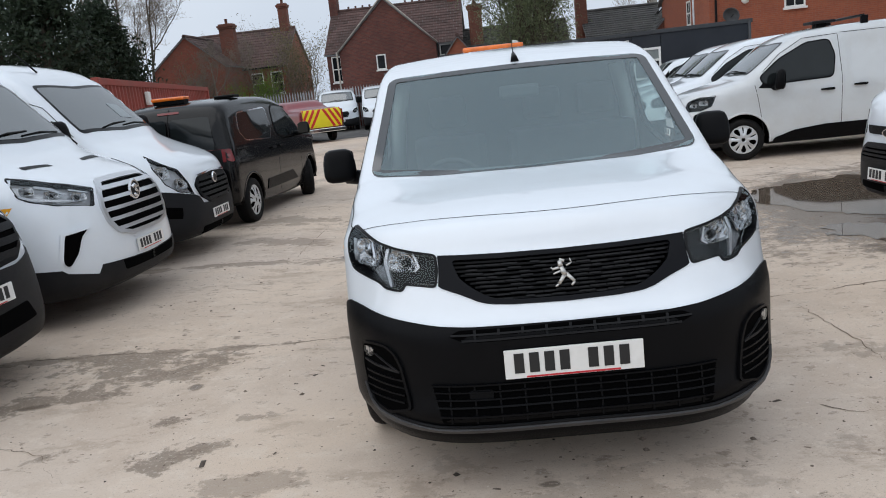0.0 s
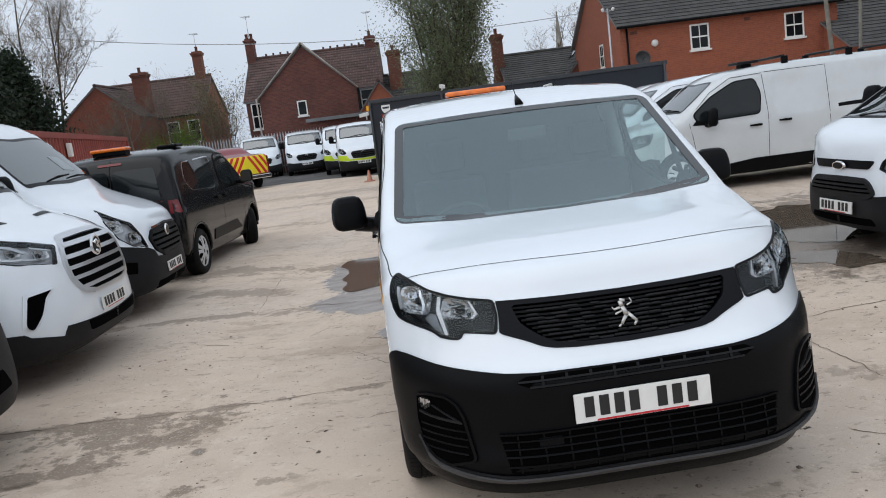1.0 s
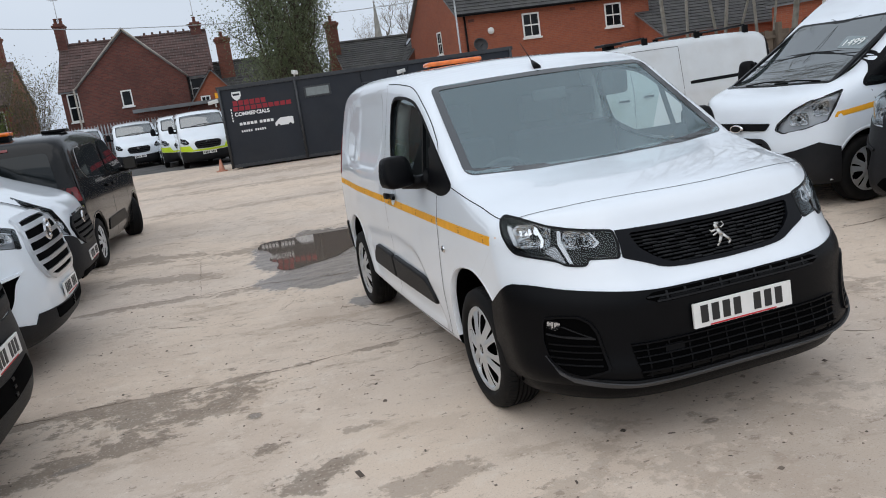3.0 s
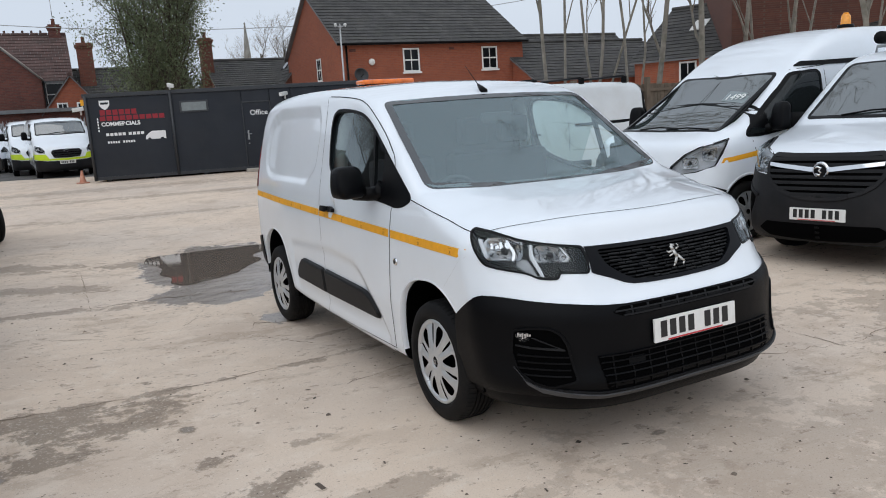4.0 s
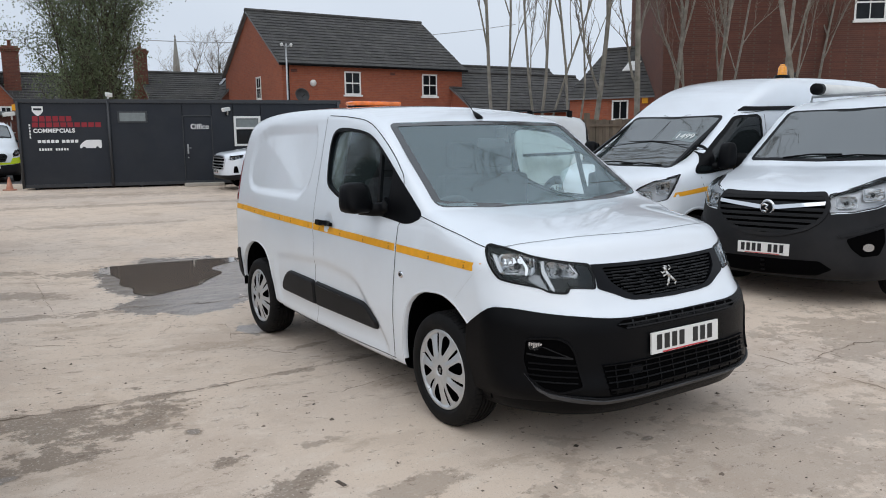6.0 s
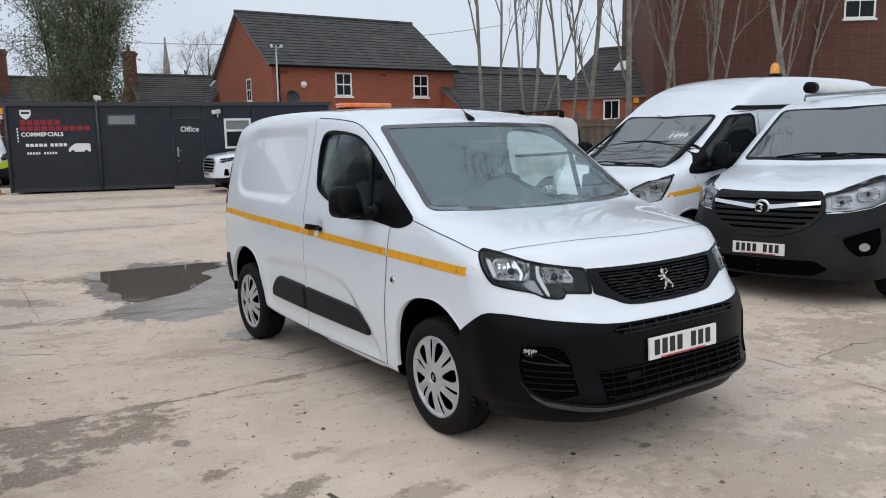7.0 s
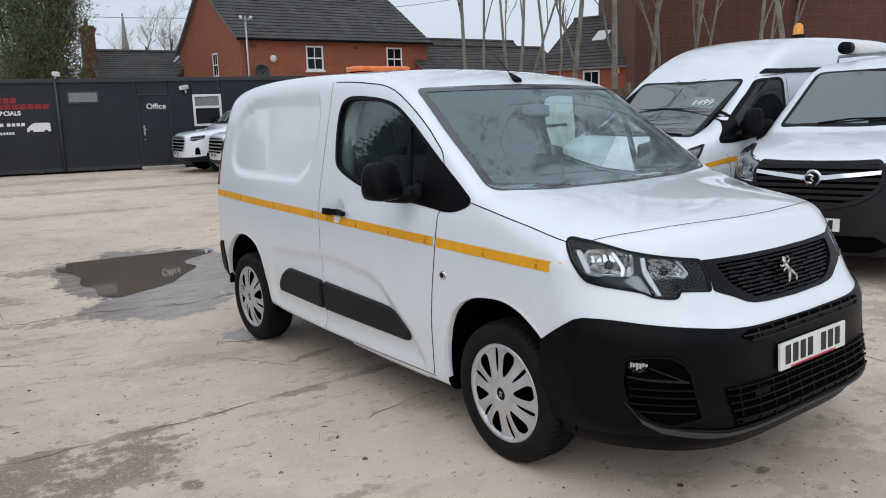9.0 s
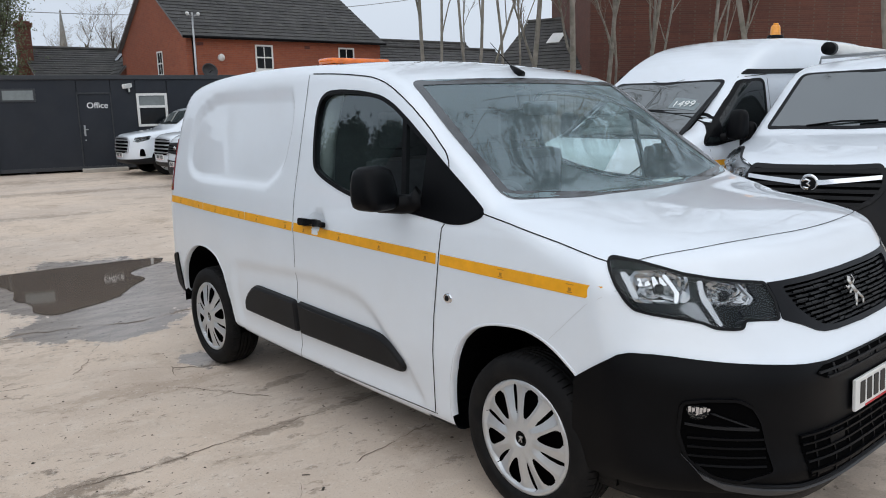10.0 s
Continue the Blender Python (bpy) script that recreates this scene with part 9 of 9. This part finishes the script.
leaves_mesh("ivy", ivy, 0.06, M["ivy"], t1, rng, 2, 0.14, "dark ivy on the stems")

# dark conifers on the left edge
for k, (x, y, h, r) in enumerate(((-12.9, 23.2, 6.4, 1.7), (-12.9, 26.6, 5.6, 1.5), (-13.9, 27.8, 5.4, 1.8), (-15.6, 24.6, 7.4, 2.0), (-17.6, 22.0, 7.4, 2.1))):
    rng = np.random.RandomState(40 + k)
    c = thing("conifer", "dense dark green conifer beside the red container", "tree", pose(x, y, 0), "conifers by the container")
    limbs = []
    for j in range(3):
        a = rng.rand() * 6.28
        limbs.append(([Vector((0.25 * math.cos(a), 0.25 * math.sin(a), 0)), Vector((0.3 * math.cos(a), 0.3 * math.sin(a), h * 0.45)), Vector((0, 0, h * 0.92))], [0.14, 0.1, 0.03], 0))
    cen = []
    for j in range(230):
        z = h * (0.16 + 0.84 * rng.rand() ** 0.8)
        u = z / h
        rr = r * (math.sin(min(1, (1 - u) * 1.5) * math.pi / 2)) * rng.uniform(0.55, 1.08) * (1 + 0.2 * math.sin(5 * z + k))
        a = rng.rand() * 6.28
        tip = Vector((rr * math.cos(a), rr * math.sin(a), z))
        cen.append(tip)
        cen.append(tip * 0.78 + Vector((0, 0, z * 0.2)))
        if j % 3 == 0:
            limbs.append(([Vector((0, 0, z * 0.9)), tip * 0.55 + Vector((0, 0, z * 0.42)), tip], [0.04, 0.025, 0.01], 2))
    limbs_mesh("trunk", limbs, M["barkdark"], c, "brown trunk and branches")
    leaves_mesh("crown", cen, 0.085, M["conifer"], c, rng, 34, 0.23, "dark drooping sprays")

# bare trees
def bare(x, y, height, radius, seed, label, levels=4, spread=0.55, mat_name="bark", group="", lean=(0, 0), kids=(4, 6), first=0.3, up=0.35, shrink=0.55, wig=0.05):
    rng2 = np.random.RandomState(seed)
    t = thing("bare_tree", label, "tree", pose(x, y, 0), group)
    lm, tp = grow_tree(rng2, (0, 0, -0.05), height, radius, levels, spread, up, first, kids, shrink, lean, 9, wig=wig)
    limbs_mesh("trunk", [l for l in lm if l[2] <= 1], M[mat_name], t, "bare trunk and limbs")
    limbs_mesh("crown", [l for l in lm if l[2] > 1], M["twig"], t, "fine bare branching")
    return tp


for k, (x, h, ln) in enumerate(((-20.6, 10.5, -0.12), (-20.0, 11.5, -0.02), (-19.6, 10.0, 0.06))):
    bare(x, 43.9 + 0.3 * k, h, 0.11, 5 + k, "bare spreading tree with fine twigs", 4, 0.6, "barkdark", "bare trees by the old houses", lean=(ln, 0), kids=(7, 9), first=0.22, shrink=0.5)
bare(-15.4, 44.6, 4.6, 0.08, 15, "low bare tan-twigged tree before the brick house", 4, 0.75, "bark", kids=(6, 8), shrink=0.6)
bare(13.6, 62, 7.3, 0.22, 7, "bare rounded tree on the skyline", 4, 0.6, "barkdark", kids=(5, 7))
bare(12.3, 60, 6.6, 0.2, 8, "bare rounded tree on the skyline", 4, 0.6, "barkdark", kids=(5, 7))
# slender trunks behind the timber fence
rng = np.random.RandomState(3)
for k, (px, r, ln) in enumerate(((893, 0.09, -0.06), (926, 0.07, 0.02), (944, 0.08, 0.0), (962, 0.07, 0.03), (975, 0.06, 0.05), (990, 0.07, 0.02), (1010, 0.06, 0.1), (1063, 0.15, 0.03), (1112, 0.17, 0.02), (1195, 0.13, -0.02), (1236, 0.08, 0.0), (1262, 0.12, -0.03), (1275, 0.09, 0.12), (1338, 0.08, 0.12), (1400, 0.13, 0.06), (1465, 0.08, 0.1), (1530, 0.1, 0.14))):
    x = 12.56 + 0.0229 * (px - 1010)
    bare(x, 17.9 + 0.5 * math.sin(k * 2.1), rng.uniform(13, 16), r * 0.62, 60 + k, "slender bare grey-barked tree behind the fence", 3, 0.36, "bark", "bare trees behind the fence", (ln, 0), (8, 11), 0.2, 0.42, 0.34, 0.05)
# bare crowns over the yard's edge, which the windscreens mirror
for k, (x, y, h) in enumerate(((12.6, 10.6, 13.0), (12.2, 7.6, 13.0), (12.8, 4.4, 12.5), (13.6, 0.6, 12.5))):
    bare(x, y, h, 0.065, 91 + k, "tall bare spreading tree behind the parked vans", 4, 0.6, "bark", "bare trees behind the fence", (-0.03, 0.03), (10, 12), 0.3, 0.22, 0.36, 0.06)
# shrubs by the old houses
for k, (x, y, h, m_, lab, tw) in enumerate(((-12.9, 46.6, 6.4, "shrubleaf", "tall thin shrub in first leaf", 0.2), (-11.0, 47.2, 6.0, "shrubleaf", "evergreen-looking olive shrub", 0.7), (-13.7, 45.6, 3.1, "freshleaf", "bright green spring shrub", 1.0), (-16.5, 45.2, 5.0, "shrubleaf", "bare-twigged shrub", 0.15))):
    rng = np.random.RandomState(70 + k)
    s = thing("shrub", lab + " by the old houses", "shrub", pose(x, y, 0))
    limbs, tips = [], []
    for j in range(8):
        a = rng.rand() * 6.28
        lm, tp = grow_tree(rng, (0.3 * math.cos(a), 0.3 * math.sin(a), 0), h * rng.uniform(0.6, 0.95), 0.045, 2, 0.5, 0.35, 0.2, (6, 9), 0.45, (0.25 * math.cos(a), 0.25 * math.sin(a)), 6)
        limbs += lm
        tips += tp
    limbs_mesh("stem_growth", limbs, M["twig"], s, "thin brown stems", (5, 4, 3))
    leaves_mesh("crown", [p for p, _ in tips], 0.052, M[m_], s, rng, max(1, int(9 * tw)), 0.28, "small leaves")
# unseen dark trees, added behind the camera to shape reflections in the side glass
for k, (x, y, h) in enumerate(((-14, -4, 2.0), (-15.5, 2, 2.4), (-13.5, -10, 1.9))):
    rng = np.random.RandomState(120 + k)
    c = thing("reflection_tree", "unseen dark evergreen tree added for the glass reflections", "tree", pose(x, y, 0))
    limbs_mesh("trunk", [([Vector((0, 0, 0)), Vector((0, 0, h * 0.9))], [0.18, 0.04], 0)], M["barkdark"], c)
    cen = [Vector((rng.normal(0, 1.1), rng.normal(0, 1.1), h * rng.uniform(0.25, 1.0))) for _ in range(220)]
    leaves_mesh("crown", cen, 0.11, M["conifer"], c, rng, 20, 0.3, "dark sprays")
# strip of soil under the trees
tagged(flat_sheet("soil_strip", [(9, 16.7), (34, 15.8), (34, 21.9), (9, 21.9)], 0.004, M["soil"], 0.2, 11), "bare soil behind the timber fence", "soil", kind="structure")

# the price on the card behind the high-roof van's windscreen
_c = sh_high.project("top", [0.45, 0.46, 0.45], [1.355, 1.355, 1.365])
_n3 = Vector(sh_high.normal(_c)[0])
_xa = Vector((1, 0, 0))
_up = _n3.cross(_xa).normalized()
_o = Vector(_c[0]) + _n3 * 0.012
price = lettering("1499", 0, 0, 0.14, "paper", tc, 0.0)
for v in price.data.vertices:
    v.co = _o + _xa * (v.co.x - 0.15) + _up * (v.co.z - 0.05) + _n3 * (-v.co.y)
price.name = "price_lettering"
